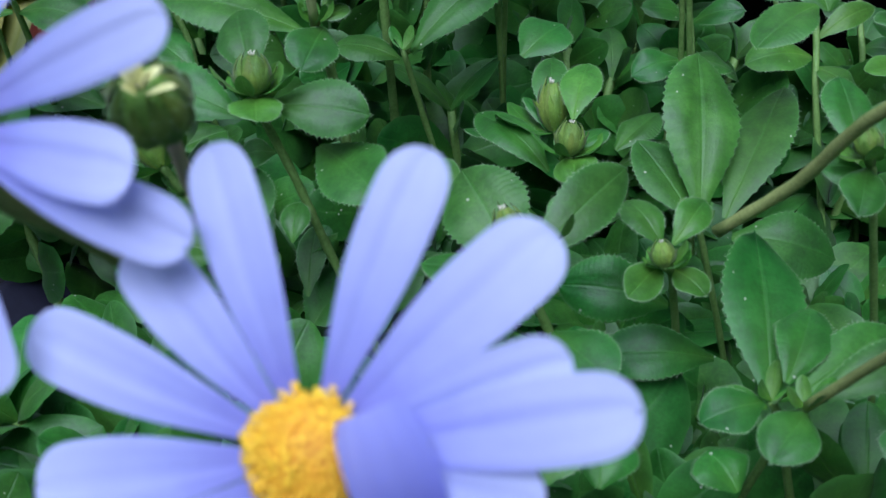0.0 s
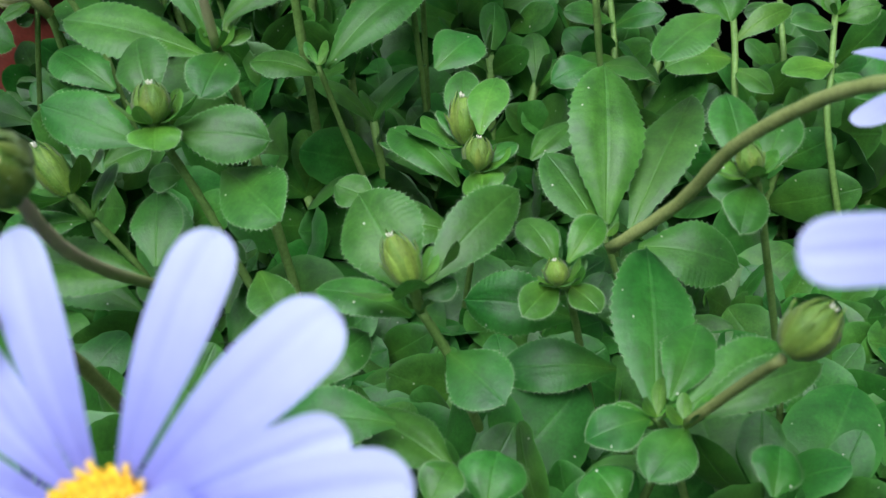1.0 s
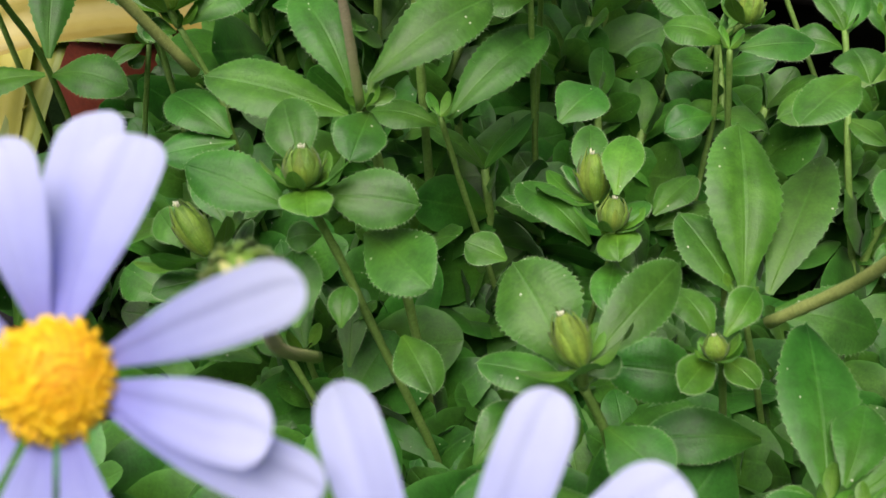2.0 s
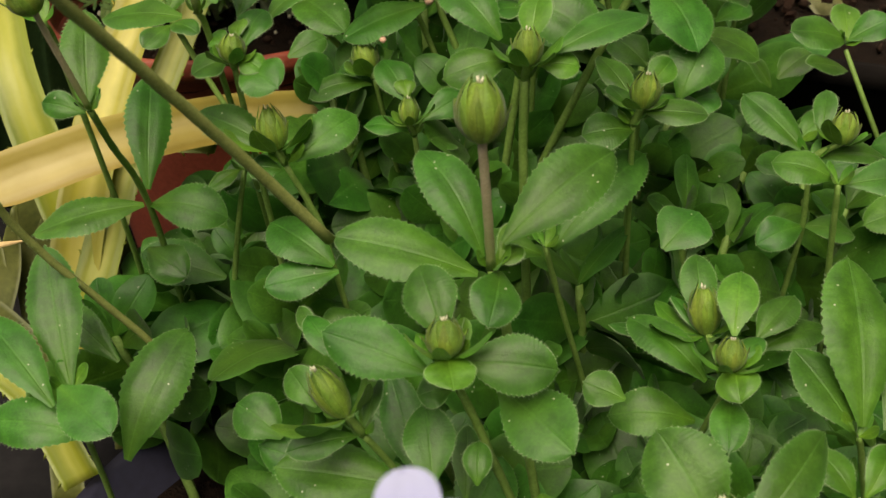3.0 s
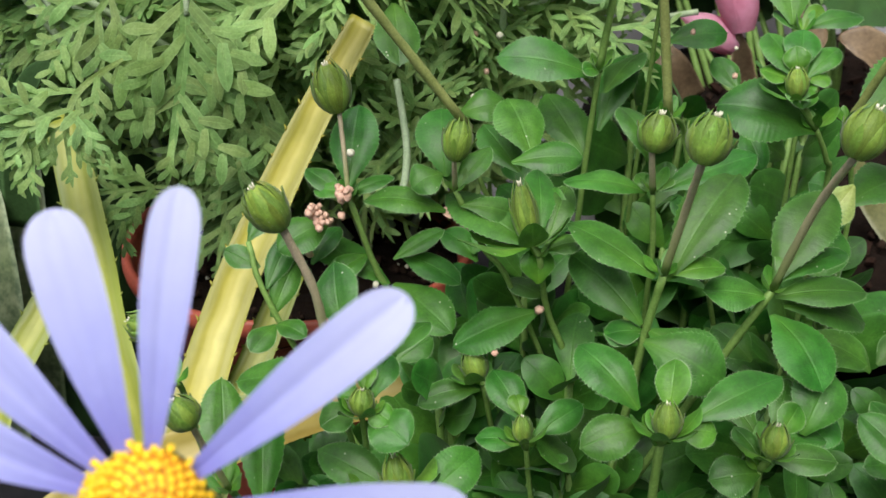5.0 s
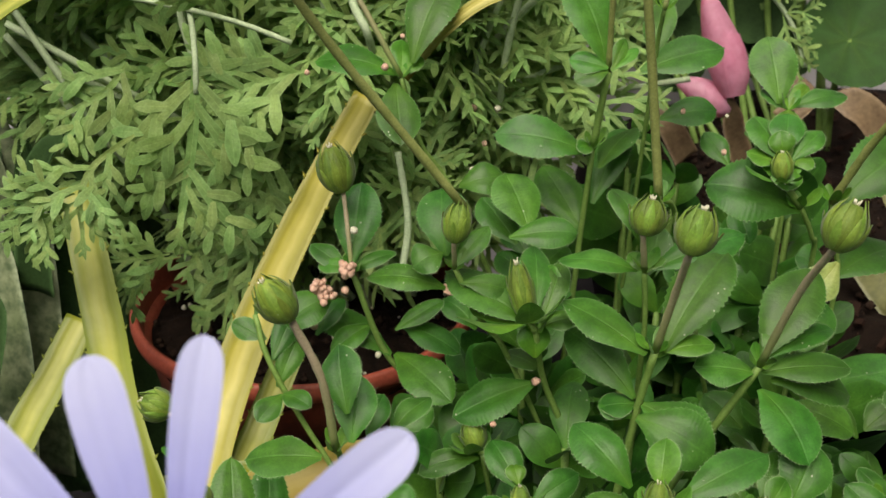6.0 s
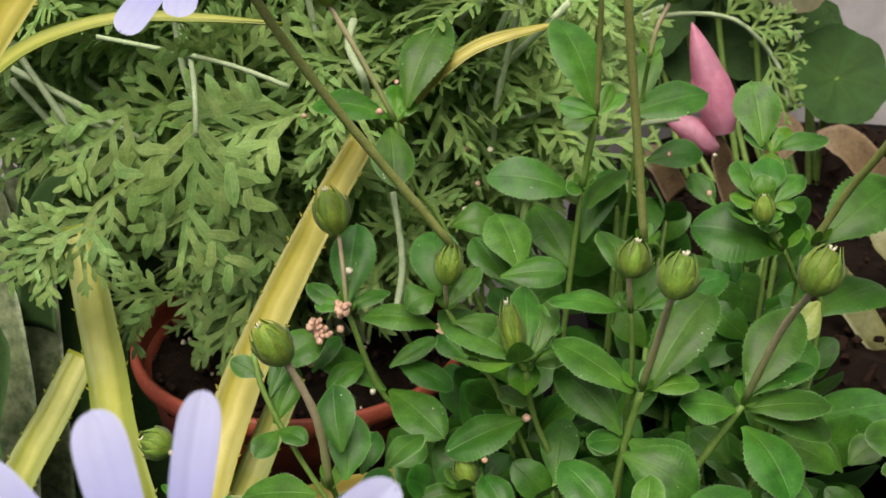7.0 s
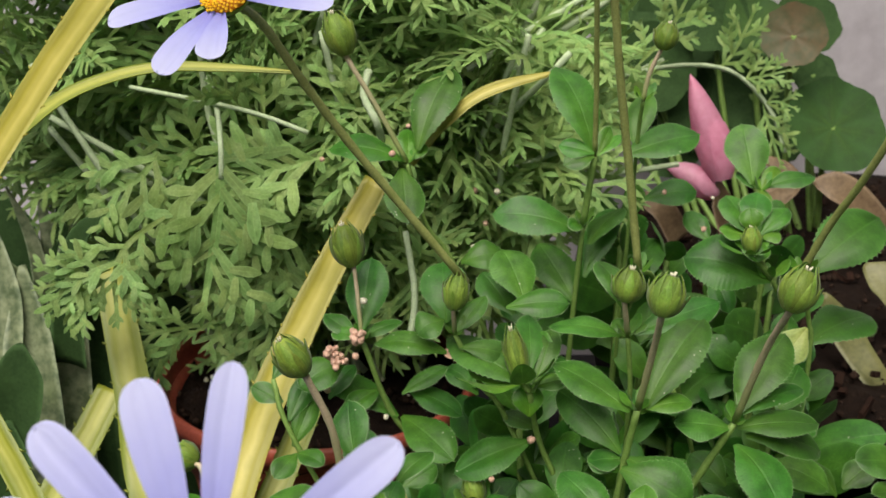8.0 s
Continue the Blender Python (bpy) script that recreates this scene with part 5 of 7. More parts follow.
leaf(st, (0.0680, 0.1980, 0.0980), (0.0640, 0.2060, 0.1030), 0.0056)
leaf(st, (0.0690, 0.1900, 0.0840), (0.0750, 0.1840, 0.0820), 0.0064)
st = stem(bush, (0.1000, 0.1800, 0.0280), (0.0870, 0.1840, 0.0720), (0.0870, 0.1900, 0.0830), (0.0880, 0.1970, 0.0920), r=0.0007)
sprout(st, (0.0880, 0.1970, 0.0920))
leaf(st, (0.0870, 0.1900, 0.0850), (0.0770, 0.1860, 0.0850), 0.0066, mat=YOUNG)
leaf(st, (0.0880, 0.1960, 0.0900), (0.0790, 0.1930, 0.0920), 0.0054)
leaf(st, (0.0880, 0.1970, 0.0920), (0.0840, 0.2050, 0.0980), 0.0056)
leaf(st, (0.0880, 0.1970, 0.0910), (0.0960, 0.1970, 0.0940), 0.0058)
leaf(st, (0.0870, 0.1900, 0.0830), (0.0950, 0.1860, 0.0800), 0.0060)
st = stem(bush, (0.0600, 0.1950, 0.0280), (0.0490, 0.1960, 0.0770), (0.0480, 0.2020, 0.0860), (0.0470, 0.2060, 0.0930), r=0.0007)
sprout(st, (0.0470, 0.2060, 0.0930))
leaf(st, (0.0480, 0.2030, 0.0880), (0.0380, 0.2000, 0.0910), 0.0056)
leaf(st, (0.0480, 0.2030, 0.0870), (0.0570, 0.2000, 0.0910), 0.0056)
leaf(st, (0.0470, 0.2060, 0.0920), (0.0420, 0.2120, 0.0970), 0.0052)
leaf(st, (0.0470, 0.2060, 0.0930), (0.0540, 0.2120, 0.0970), 0.0052)
leaf(st, (0.0490, 0.1980, 0.0820), (0.0400, 0.1920, 0.0820), 0.0060)
leaf(st, (0.0490, 0.1980, 0.0820), (0.0560, 0.1920, 0.0800), 0.0060)
st = stem(bush, (0.0900, 0.2000, 0.0280), (0.0820, 0.2000, 0.0760), (0.0810, 0.2060, 0.0870), (0.0800, 0.2100, 0.0950), r=0.0007)
sprout(st, (0.0800, 0.2100, 0.0950))
leaf(st, (0.0810, 0.2060, 0.0870), (0.0730, 0.2040, 0.0900), 0.0050)
leaf(st, (0.0800, 0.2090, 0.0930), (0.0770, 0.2140, 0.0990), 0.0050)
leaf(st, (0.0800, 0.2090, 0.0930), (0.0870, 0.2130, 0.0980), 0.0050)
leaf(st, (0.0810, 0.2030, 0.0830), (0.0870, 0.2000, 0.0840), 0.0052)
# a bud that is about to open, and small things near the first flowers
st = stem(bush, (-0.0161, 0.1050, 0.0916), (-0.0169, 0.0925, 0.1018), (-0.0151, 0.0784, 0.1137), (-0.0140, 0.0702, 0.1233), r=0.0007, mat=PURPLE)
bud(st, (-0.0149, 0.0708, 0.1236), (-0.0142, 0.0656, 0.1293), 0.0066)
leaf(st, (-0.0137, 0.0633, 0.1293), (-0.0146, 0.0629, 0.1317), 0.0008, mat=BRACT, teeth=0)
leaf(st, (-0.0134, 0.0634, 0.1294), (-0.0135, 0.0631, 0.1319), 0.0008, mat=BRACT, teeth=0)
leaf(st, (-0.0132, 0.0633, 0.1293), (-0.0125, 0.0627, 0.1311), 0.0008, mat=BRACT, teeth=0)
leaf(st, (-0.0131, 0.0632, 0.1292), (-0.0107, 0.0622, 0.1303), 0.0008, mat=BRACT, teeth=0)
leaf(st, (-0.0132, 0.0634, 0.1295), (-0.0117, 0.0628, 0.1313), 0.0008, mat=BRACT, teeth=0)
leaf(st, (-0.0135, 0.0632, 0.1291), (-0.0142, 0.0621, 0.1303), 0.0008, mat=BRACT, teeth=0)
st = stem(bush, (0.0404, 0.1092, 0.0280), (0.0413, 0.1042, 0.0501), (0.0430, 0.0940, 0.0771), (0.0437, 0.0900, 0.0848), r=0.00058)
sprout(st, (0.0437, 0.0900, 0.0848))
stem(st, (0.0437, 0.0900, 0.0848), (0.0462, 0.0840, 0.0944), (0.0477, 0.0770, 0.1037), r=0.0006, mat=STALK)
bud(st, (0.0475, 0.0760, 0.1051), (0.0515, 0.0774, 0.1092), 0.0052)
leaf(st, (0.0436, 0.0900, 0.0852), (0.0585, 0.0950, 0.0892), 0.0052)
leaf(st, (0.0438, 0.0900, 0.0840), (0.0390, 0.0834, 0.0828), 0.0060)
leaf(st, (0.0508, 0.0800, 0.0840), (0.0522, 0.0850, 0.0863), 0.0054)
leaf(st, (0.0368, 0.0850, 0.0771), (0.0340, 0.0891, 0.0789), 0.0067)
leaf(st, (0.0023, 0.1000, 0.0805), (0.0079, 0.1069, 0.0837), 0.0054)
leaf(st, (0.0124, 0.0900, 0.0841), (0.0001, 0.0903, 0.0844), 0.0067)
leaf(st, (0.0185, 0.0900, 0.0777), (0.0080, 0.0960, 0.0805), 0.0083)
leaf(st, (0.0223, 0.0850, 0.0767), (0.0235, 0.0910, 0.0794), 0.0074)
leaf(st, (0.0163, 0.0800, 0.0816), (0.0186, 0.0845, 0.0836), 0.0047)
# the flowers
st = stem(bush, (-0.0083, 0.1100, 0.0248), (-0.0054, 0.0780, 0.0752), (-0.0025, 0.0565, 0.1039), r=0.0009, mat=STALK, name="flower_stalk", label="olive-green hairy flower stalk")
bloom = flower(st, (0.0003, 0.0412, 0.1190), (-0.1347, -0.7833, 0.6069), 0.0062, [(160, 0.0147, 0.0041, -0.02), (-170, 0.0127, 0.0046, 0.0), (135, 0.0126, 0.0040, -0.04), (111, 0.0148, 0.0039, 0.03), (71, 0.0146, 0.0039, -0.02), (44, 0.0146, 0.0048, -0.03), (22, 0.0119, 0.0036, 0.02), (10, 0.0147, 0.0045, 0.06), (-10, 0.0099, 0.0042, 0.0), (-55, 0.0100, 0.0042, 0.0), (-84, 0.0133, 0.0040, 0.0), (-110, 0.0127, 0.0040, 0.0), (-143, 0.0118, 0.0042, 0.0)], cup=0.05)
v, f, uv = blade((0.0062, 0.0381, 0.1166), (0.0036, 0.0396, 0.1233), 0.0045, (0.224, -0.929, 0.293), arch=0.10, fold=-0.22, teeth=0.0, kind='flap', rows=18, cols=9)
part('petal', v, f, PETAL_BACK, bloom, 'blue petal bent over the yellow centre', uv=uv)
v, f, uv = blade((0.0140, 0.0418, 0.1227), (0.0138, 0.0426, 0.1238), 0.0008, (-0.1347, -0.7833, 0.6069), arch=0.3, fold=0.6, teeth=0.0, kind='petal', rows=12, cols=7)
part('petal', v, f, PETAL, bloom, 'small curled blue petal', uv=uv)
st = stem(bush, (-0.0180, 0.0959, 0.0784), (-0.0189, 0.0839, 0.0975), (-0.0198, 0.0721, 0.1109), (-0.0205, 0.0632, 0.1193), (-0.0210, 0.0570, 0.1246), (-0.0204, 0.0527, 0.1307), (-0.0203, 0.0502, 0.1323), r=0.0008, mat=STALK, name='flower_stalk', label='olive-green hairy flower stalk')
flower(st, (-0.0203, 0.0493, 0.1329), (0.0280, -0.8466, 0.5316), 0.0062, [(23, 0.0119, 0.0036, 0.34), (-21, 0.0127, 0.0038, 0.04), (-10, 0.0095, 0.0040, 0.35), (81, 0.0112, 0.0043, -0.62), (94, 0.0126, 0.0043, -0.73), (105, 0.0104, 0.0037, -0.00), (-73, 0.0118, 0.0037, -0.00), (-100, 0.0110, 0.0037, 0.00), (-130, 0.0090, 0.0039, -0.00), (-169, 0.0073, 0.0039, -0.00), (146, 0.0083, 0.0037, 0.00)], cup=0.05)
st = stem(bush, (0.1078, 0.1100, 0.0638), (0.0774, 0.0800, 0.1042), (0.0547, 0.0525, 0.1310), r=0.0008, mat=STALK, name="flower_stalk", label="olive-green hairy flower stalk")
flower(st, (0.0492, 0.0446, 0.1361), (0.0182, -0.8475, 0.5304), 0.0062, [(-176, 0.0114, 0.0035, -0.00), (-123, 0.0115, 0.0033, 0.00), (-83, 0.0114, 0.0033, 0.00), (-49, 0.0107, 0.0033, -0.00), (-16, 0.0105, 0.0033, -0.00), (15, 0.0109, 0.0033, -0.00), (47, 0.0099, 0.0033, 0.00), (85, 0.0103, 0.0033, 0.00), (117, 0.0100, 0.0033, 0.00)], cup=0.03)
st = stem(bush, (0.0376, 0.1150, 0.0913), (0.0437, 0.1080, 0.1018), (0.0468, 0.1000, 0.1130), (0.0512, 0.0920, 0.1216), (0.0544, 0.0850, 0.1266), (0.0581, 0.0800, 0.1291), r=0.0008, mat=STALK, name="flower_stalk", label="olive-green hairy flower stalk")
flower(st, (0.0619, 0.0879, 0.1257), (-0.0027, 0.0535, 1.0282), 0.0060, [(133, 0.0074, 0.0041, -0.00), (-138, 0.0136, 0.0034, 0.00), (-116, 0.0182, 0.0031, 0.00), (-85, 0.0108, 0.0033, -0.00), (26, 0.0114, 0.0040, 0.00), (63, 0.0243, 0.0046, 0.00), (80, 0.0195, 0.0046, 0.00)], cup=0.05)
st = stem(bush, (-0.0353, 0.1370, 0.1127), (-0.0438, 0.1310, 0.1273), (-0.0522, 0.1210, 0.1440), (-0.0577, 0.1120, 0.1567), (-0.0622, 0.1050, 0.1693), r=0.0008, mat=STALK, name="flower_stalk", label="olive-green hairy flower stalk")
flower(st, (-0.0596, 0.0932, 0.1749), (0.0102, -0.8681, 0.4951), 0.0085, [(-0, 0.0184, 0.0046, -0.00), (40, 0.0193, 0.0043, -0.00), (85, 0.0185, 0.0036, -0.00), (-22, 0.0176, 0.0046, 0.00), (-72, 0.0150, 0.0047, -0.00), (-90, 0.0186, 0.0046, -0.00), (-121, 0.0185, 0.0044, -0.00), (-149, 0.0177, 0.0046, -0.00), (-173, 0.0176, 0.0046, -0.00), (158, 0.0183, 0.0046, -0.00), (136, 0.0193, 0.0044, -0.00), (109, 0.0179, 0.0045, -0.00)], cup=0.04)
st = stem(bush, (-0.0889, 0.1460, 0.1262), (-0.0878, 0.1500, 0.1175), (-0.0848, 0.1570, 0.0999), (-0.0702, 0.1650, 0.0726), (-0.0647, 0.1680, 0.0565), r=0.0007, mat=STALK, name="flower_stalk", label="olive-green hairy flower stalk")
st = stem(bush, (-0.0373, 0.2050, 0.1565), (-0.0555, 0.1980, 0.1834), (-0.0639, 0.1930, 0.1978), (-0.0695, 0.1880, 0.2091), (-0.0738, 0.1855, 0.2131), r=0.0008, mat=STALK, name="flower_stalk", label="olive-green hairy flower stalk")
flower(st, (-0.0741, 0.1850, 0.2138), (-0.1000, -0.5500, 0.8000), 0.0075, [(-169, 0.0156, 0.0051, -0.00), (-118, 0.0143, 0.0048, 0.00), (-94, 0.0099, 0.0047, 0.00), (-12, 0.0144, 0.0049, 0.00), (11, 0.0182, 0.0049, -0.00), (47, 0.0160, 0.0048, -0.00), (86, 0.0164, 0.0050, -0.00), (122, 0.0203, 0.0050, -0.00), (150, 0.0230, 0.0052, 0.00)], cup=0.04)


# ---- the plants beside and behind ----
def pink_bud(parent, points, r):
    """A pointed, swollen bud."""
    line = glide(points, 6)
    verts = []
    for i, p in enumerate(line):
        u = i / (len(line) - 1)
        d = (line[min(i + 1, len(line) - 1)] - line[max(i - 1, 0)]).normalized()
        a = d.cross(Vector((0.2, 0.9, 0.3))).normalized()
        b = d.cross(a)
        w = r * max(0.03, math.sin(math.pi * (0.16 + 0.84 * u)) ** 0.8)
        for k in range(20):
            q = 2 * math.pi * k / 20
            verts.append(p + (a * math.cos(q) + b * math.sin(q)) * w * (1 + 0.06 * math.cos(3 * q + 2 * u)))
    ob = part("pink_bud", verts, grid_faces(len(line), 20, close=True) + [tuple(range(20))[::-1]], PINK, parent, "pointed pink flower bud")
    # shorter outer petals that lie round its lower half
    for k in range(3):
        tv = []
        for i in range(9):
            t = i / 8
            row = min(len(line) - 1, round(t * 0.62 * (len(line) - 1)))
            d = (line[min(row + 1, len(line) - 1)] - line[max(row - 1, 0)]).normalized()
            a = d.cross(Vector((0.2, 0.9, 0.3))).normalized()
            b = d.cross(a)
            u = row / (len(line) - 1)
            w = r * max(0.03, math.sin(math.pi * (0.16 + 0.84 * u)) ** 0.8) * 1.10
            for j in range(7):
                q = 2.1 * k + 0.5 + (j / 3 - 1) * 1.15 * math.sqrt(max(0.0, 1 - t ** 3))
                tv.append(line[row] + (a * math.cos(q) + b * math.sin(q)) * w)
        part("outer_petal", tv, grid_faces(9, 7), PINK, ob)
    return ob


# yellowing strap leaves
aloe = thing("strap_leaf_plant", (-0.1100, 0.2000, 0.0200), "yellow-green toothed strap leaves of a drying succulent", "plant")
strap(aloe, [(-0.0850, 0.2000, 0.0300), (-0.1060, 0.2170, 0.0918), (-0.1162, 0.2400, 0.1116), (-0.1254, 0.2600, 0.1359)], 0.0108, 0.0081)
strap(aloe, [(-0.1000, 0.1900, 0.0450), (-0.0925, 0.2120, 0.0860), (-0.0862, 0.2300, 0.1065), (-0.0770, 0.2430, 0.1260), (-0.0680, 0.2515, 0.1425), (-0.0588, 0.2590, 0.1580)], 0.0112, 0.0060, mat=YELLOW)
strap(aloe, [(-0.0930, 0.1950, 0.0600), (-0.0860, 0.2150, 0.0850), (-0.0815, 0.2280, 0.0935), (-0.0745, 0.2400, 0.1085)], 0.0085, 0.0060)
strap(aloe, [(-0.1043, 0.1900, 0.0103), (-0.1066, 0.2050, 0.0428), (-0.1056, 0.2100, 0.0633), (-0.1013, 0.2140, 0.0803)], 0.0075, 0.0046, mat=OLIVE, spines=False)
strap(aloe, [(-0.0912, 0.1980, 0.0196), (-0.0936, 0.2130, 0.0490), (-0.0929, 0.2200, 0.0695)], 0.0073, 0.0048, mat=OLIVE, spines=False)
strap(aloe, [(-0.1207, 0.1800, 0.0215), (-0.1173, 0.1950, 0.0452), (-0.1127, 0.2050, 0.0611), (-0.1095, 0.2080, 0.0759)], 0.0070, 0.0046, mat=OLIVE, spines=False)
strap(aloe, [(-0.1133, 0.1780, 0.0828), (-0.1069, 0.1820, 0.0821), (-0.0971, 0.1860, 0.0818)], 0.0024, 0.0006, thick=0.001, mat=STRAW, spines=False)
strap(aloe, [(-0.1476, 0.2360, 0.0626), (-0.1436, 0.2440, 0.0751), (-0.1360, 0.2560, 0.0884), (-0.1315, 0.2660, 0.0970)], 0.0090, 0.0080)
strap(aloe, [(-0.0486, 0.2250, 0.0894), (-0.0655, 0.2150, 0.0925), (-0.0841, 0.2000, 0.0945), (-0.1027, 0.1900, 0.0914), (-0.1152, 0.1820, 0.0906)], 0.0092, 0.0108, mat=TAN, spines=False)
strap(aloe, [(-0.1075, 0.1750, 0.0644), (-0.0976, 0.1720, 0.0562), (-0.0886, 0.1650, 0.0415)], 0.0063, 0.0075)
strap(aloe, [(-0.1313, 0.2050, 0.1700), (-0.1251, 0.2100, 0.1806), (-0.1134, 0.2140, 0.1969), (-0.1032, 0.2170, 0.2098), (-0.0956, 0.2200, 0.2194)], 0.0055, 0.0068, mat=YELLOW)
strap(aloe, [(-0.1370, 0.2360, 0.1730), (-0.1223, 0.2400, 0.1836), (-0.1056, 0.2430, 0.1885), (-0.0891, 0.2450, 0.1883), (-0.0731, 0.2470, 0.1868)], 0.0043, 0.0017, thick=0.0012, face=(0, -0.6, 0.8), spines=False)
strap(aloe, [(-0.0505, 0.2520, 0.1648), (-0.0428, 0.2540, 0.1735), (-0.0333, 0.2560, 0.1803), (-0.0173, 0.2590, 0.1842)], 0.0024, 0.0031, thick=0.0012, mat=YELLOW, spines=False)
strap(aloe, [(-0.1240, 0.1850, 0.1380), (-0.1174, 0.1800, 0.1281), (-0.1128, 0.1760, 0.1212)], 0.0051, 0.0051)
strap(aloe, [(-0.0992, 0.2150, 0.0841), (-0.0840, 0.2150, 0.0893), (-0.0679, 0.2150, 0.0885)], 0.0105, 0.0069)
for points, wide in (
    ([(-0.1080, 0.2050, 0.0300), (-0.1080, 0.2090, 0.0590), (-0.1080, 0.2120, 0.0680), (-0.1070, 0.2140, 0.0860)], 0.0100),
    ([(-0.1000, 0.2080, 0.0300), (-0.1000, 0.2120, 0.0500), (-0.1000, 0.2160, 0.0620), (-0.0995, 0.2190, 0.0780)], 0.0085),
    ([(-0.1200, 0.1900, 0.0670), (-0.1120, 0.1900, 0.0615), (-0.1050, 0.1880, 0.0555), (-0.0990, 0.1850, 0.0460)], 0.0095),
    ([(-0.1195, 0.2050, 0.0400), (-0.1180, 0.2060, 0.0560), (-0.1150, 0.2080, 0.0760)], 0.0100),
    ([(-0.0860, 0.2060, 0.0350), (-0.0905, 0.2110, 0.0500), (-0.0925, 0.2160, 0.0610), (-0.0930, 0.2190, 0.0730)], 0.0080),
):
    strap(aloe, points, wide, wide * 0.8, mat=OLIVE, spines=False)
# finely cut lavender
lavender = thing("fern_leaf_lavender", (-0.0800, 0.2900, 0.0800), "fern-leaved lavender with grey hairy stems, growing in a terracotta pot", "plant")
frond(lavender, 0.0420, (-0.0940, 0.2540, 0.1680), (-0.0950, 0.2500, 0.1530), (-0.0990, 0.2460, 0.1330), pairs=5, face=(0.1, -0.9, 0.4))
stem(lavender, (-0.0990, 0.2680, 0.1810), (-0.0960, 0.2620, 0.1740), (-0.0940, 0.2540, 0.1680), (-0.0940, 0.2520, 0.1610), r=0.0007, mat=GREY)
frond(lavender, 0.0340, (-0.0720, 0.2620, 0.1630), (-0.0810, 0.2600, 0.1610), (-0.0910, 0.2580, 0.1580), pairs=5, face=(0.1, -0.9, 0.4))
frond(lavender, 0.0270, (-0.0600, 0.2760, 0.1700), (-0.0690, 0.2720, 0.1730), (-0.0780, 0.2700, 0.1740), pairs=3, face=(0.1, -0.9, 0.4))
frond(lavender, 0.0260, (-0.0600, 0.2760, 0.1670), (-0.0680, 0.2720, 0.1660), (-0.0750, 0.2700, 0.1610), pairs=3, face=(0.1, -0.9, 0.4))
frond(lavender, 0.0260, (-0.0650, 0.2760, 0.1560), (-0.0660, 0.2720, 0.1520), (-0.0680, 0.2700, 0.1460), pairs=3, face=(0.1, -0.9, 0.4))
frond(lavender, 0.0360, (-0.0790, 0.2720, 0.1460), (-0.0830, 0.2700, 0.1380), (-0.0890, 0.2680, 0.1270), pairs=4, face=(0.1, -0.9, 0.4))
frond(lavender, 0.0260, (-0.1060, 0.2520, 0.1530), (-0.1130, 0.2400, 0.1500), (-0.1150, 0.2340, 0.1450), (-0.1150, 0.2320, 0.1380), pairs=4, face=(0.1, -0.9, 0.4))
frond(lavender, 0.0210, (-0.1160, 0.2340, 0.1460), (-0.1220, 0.2320, 0.1450), (-0.1280, 0.2300, 0.1440), pairs=3, face=(0.1, -0.9, 0.4))
frond(lavender, 0.0180, (-0.1150, 0.2340, 0.1450), (-0.1220, 0.2310, 0.1410), (-0.1280, 0.2300, 0.1370), pairs=3, face=(0.1, -0.9, 0.4))
frond(lavender, 0.0250, (-0.0760, 0.2680, 0.1290), (-0.0830, 0.2660, 0.1250), (-0.0900, 0.2640, 0.1220), pairs=3, face=(0.1, -0.9, 0.4))
frond(lavender, 0.0240, (-0.0780, 0.2640, 0.1240), (-0.0840, 0.2620, 0.1200), (-0.0910, 0.2600, 0.1160), pairs=3, face=(0.1, -0.9, 0.4))
frond(lavender, 0.0220, (-0.1050, 0.2560, 0.1210), (-0.1110, 0.2520, 0.1220), (-0.1170, 0.2500, 0.1220), pairs=3, face=(0.1, -0.9, 0.4))
frond(lavender, 0.0220, (-0.0850, 0.2620, 0.1740), (-0.0850, 0.2620, 0.1790), (-0.0850, 0.2620, 0.1850), pairs=3, face=(0.1, -0.9, 0.4))
frond(lavender, 0.0200, (-0.0910, 0.2620, 0.1760), (-0.0920, 0.2600, 0.1790), (-0.0940, 0.2580, 0.1810), pairs=3, face=(0.1, -0.9, 0.4))
frond(lavender, 0.0300, (-0.1120, 0.2660, 0.1630), (-0.1170, 0.2640, 0.1570), (-0.1250, 0.2620, 0.1530), pairs=4, face=(0.1, -0.9, 0.4))
frond(lavender, 0.0270, (-0.1030, 0.2800, 0.1580), (-0.1080, 0.2780, 0.1600), (-0.1140, 0.2760, 0.1560), pairs=4, face=(0.1, -0.9, 0.4))
stem(lavender, (-0.0750, 0.2620, 0.1690), (-0.0850, 0.2620, 0.1730), (-0.0960, 0.2620, 0.1760), (-0.1160, 0.2620, 0.1800), r=0.0006, mat=GREY)
stem(lavender, (-0.0610, 0.2700, 0.1820), (-0.0620, 0.2660, 0.1770), (-0.0590, 0.2620, 0.1720), (-0.0580, 0.2660, 0.1660), r=0.0010, mat=GREY)
frond(lavender, 0.0235, (-0.0654, 0.2720, 0.1597), (-0.0663, 0.2660, 0.1536), (-0.0700, 0.2620, 0.1483), pairs=4)
frond(lavender, 0.0262, (-0.0879, 0.2750, 0.1640), (-0.0877, 0.2750, 0.1747), (-0.0849, 0.2750, 0.1863), pairs=4)
frond(lavender, 0.0204, (-0.1042, 0.2620, 0.1172), (-0.1125, 0.2570, 0.1168), (-0.1176, 0.2520, 0.1073), pairs=4)
frond(lavender, 0.0290, (-0.0806, 0.2750, 0.1340), (-0.0894, 0.2680, 0.1281), (-0.0938, 0.2640, 0.1163), pairs=4)
frond(lavender, 0.0269, (-0.0858, 0.2750, 0.1185), (-0.0939, 0.2680, 0.1077), (-0.0964, 0.2650, 0.0964), pairs=4)
frond(lavender, 0.0261, (-0.0528, 0.2700, 0.1259), (-0.0485, 0.2680, 0.1374), (-0.0392, 0.2680, 0.1432), pairs=4)
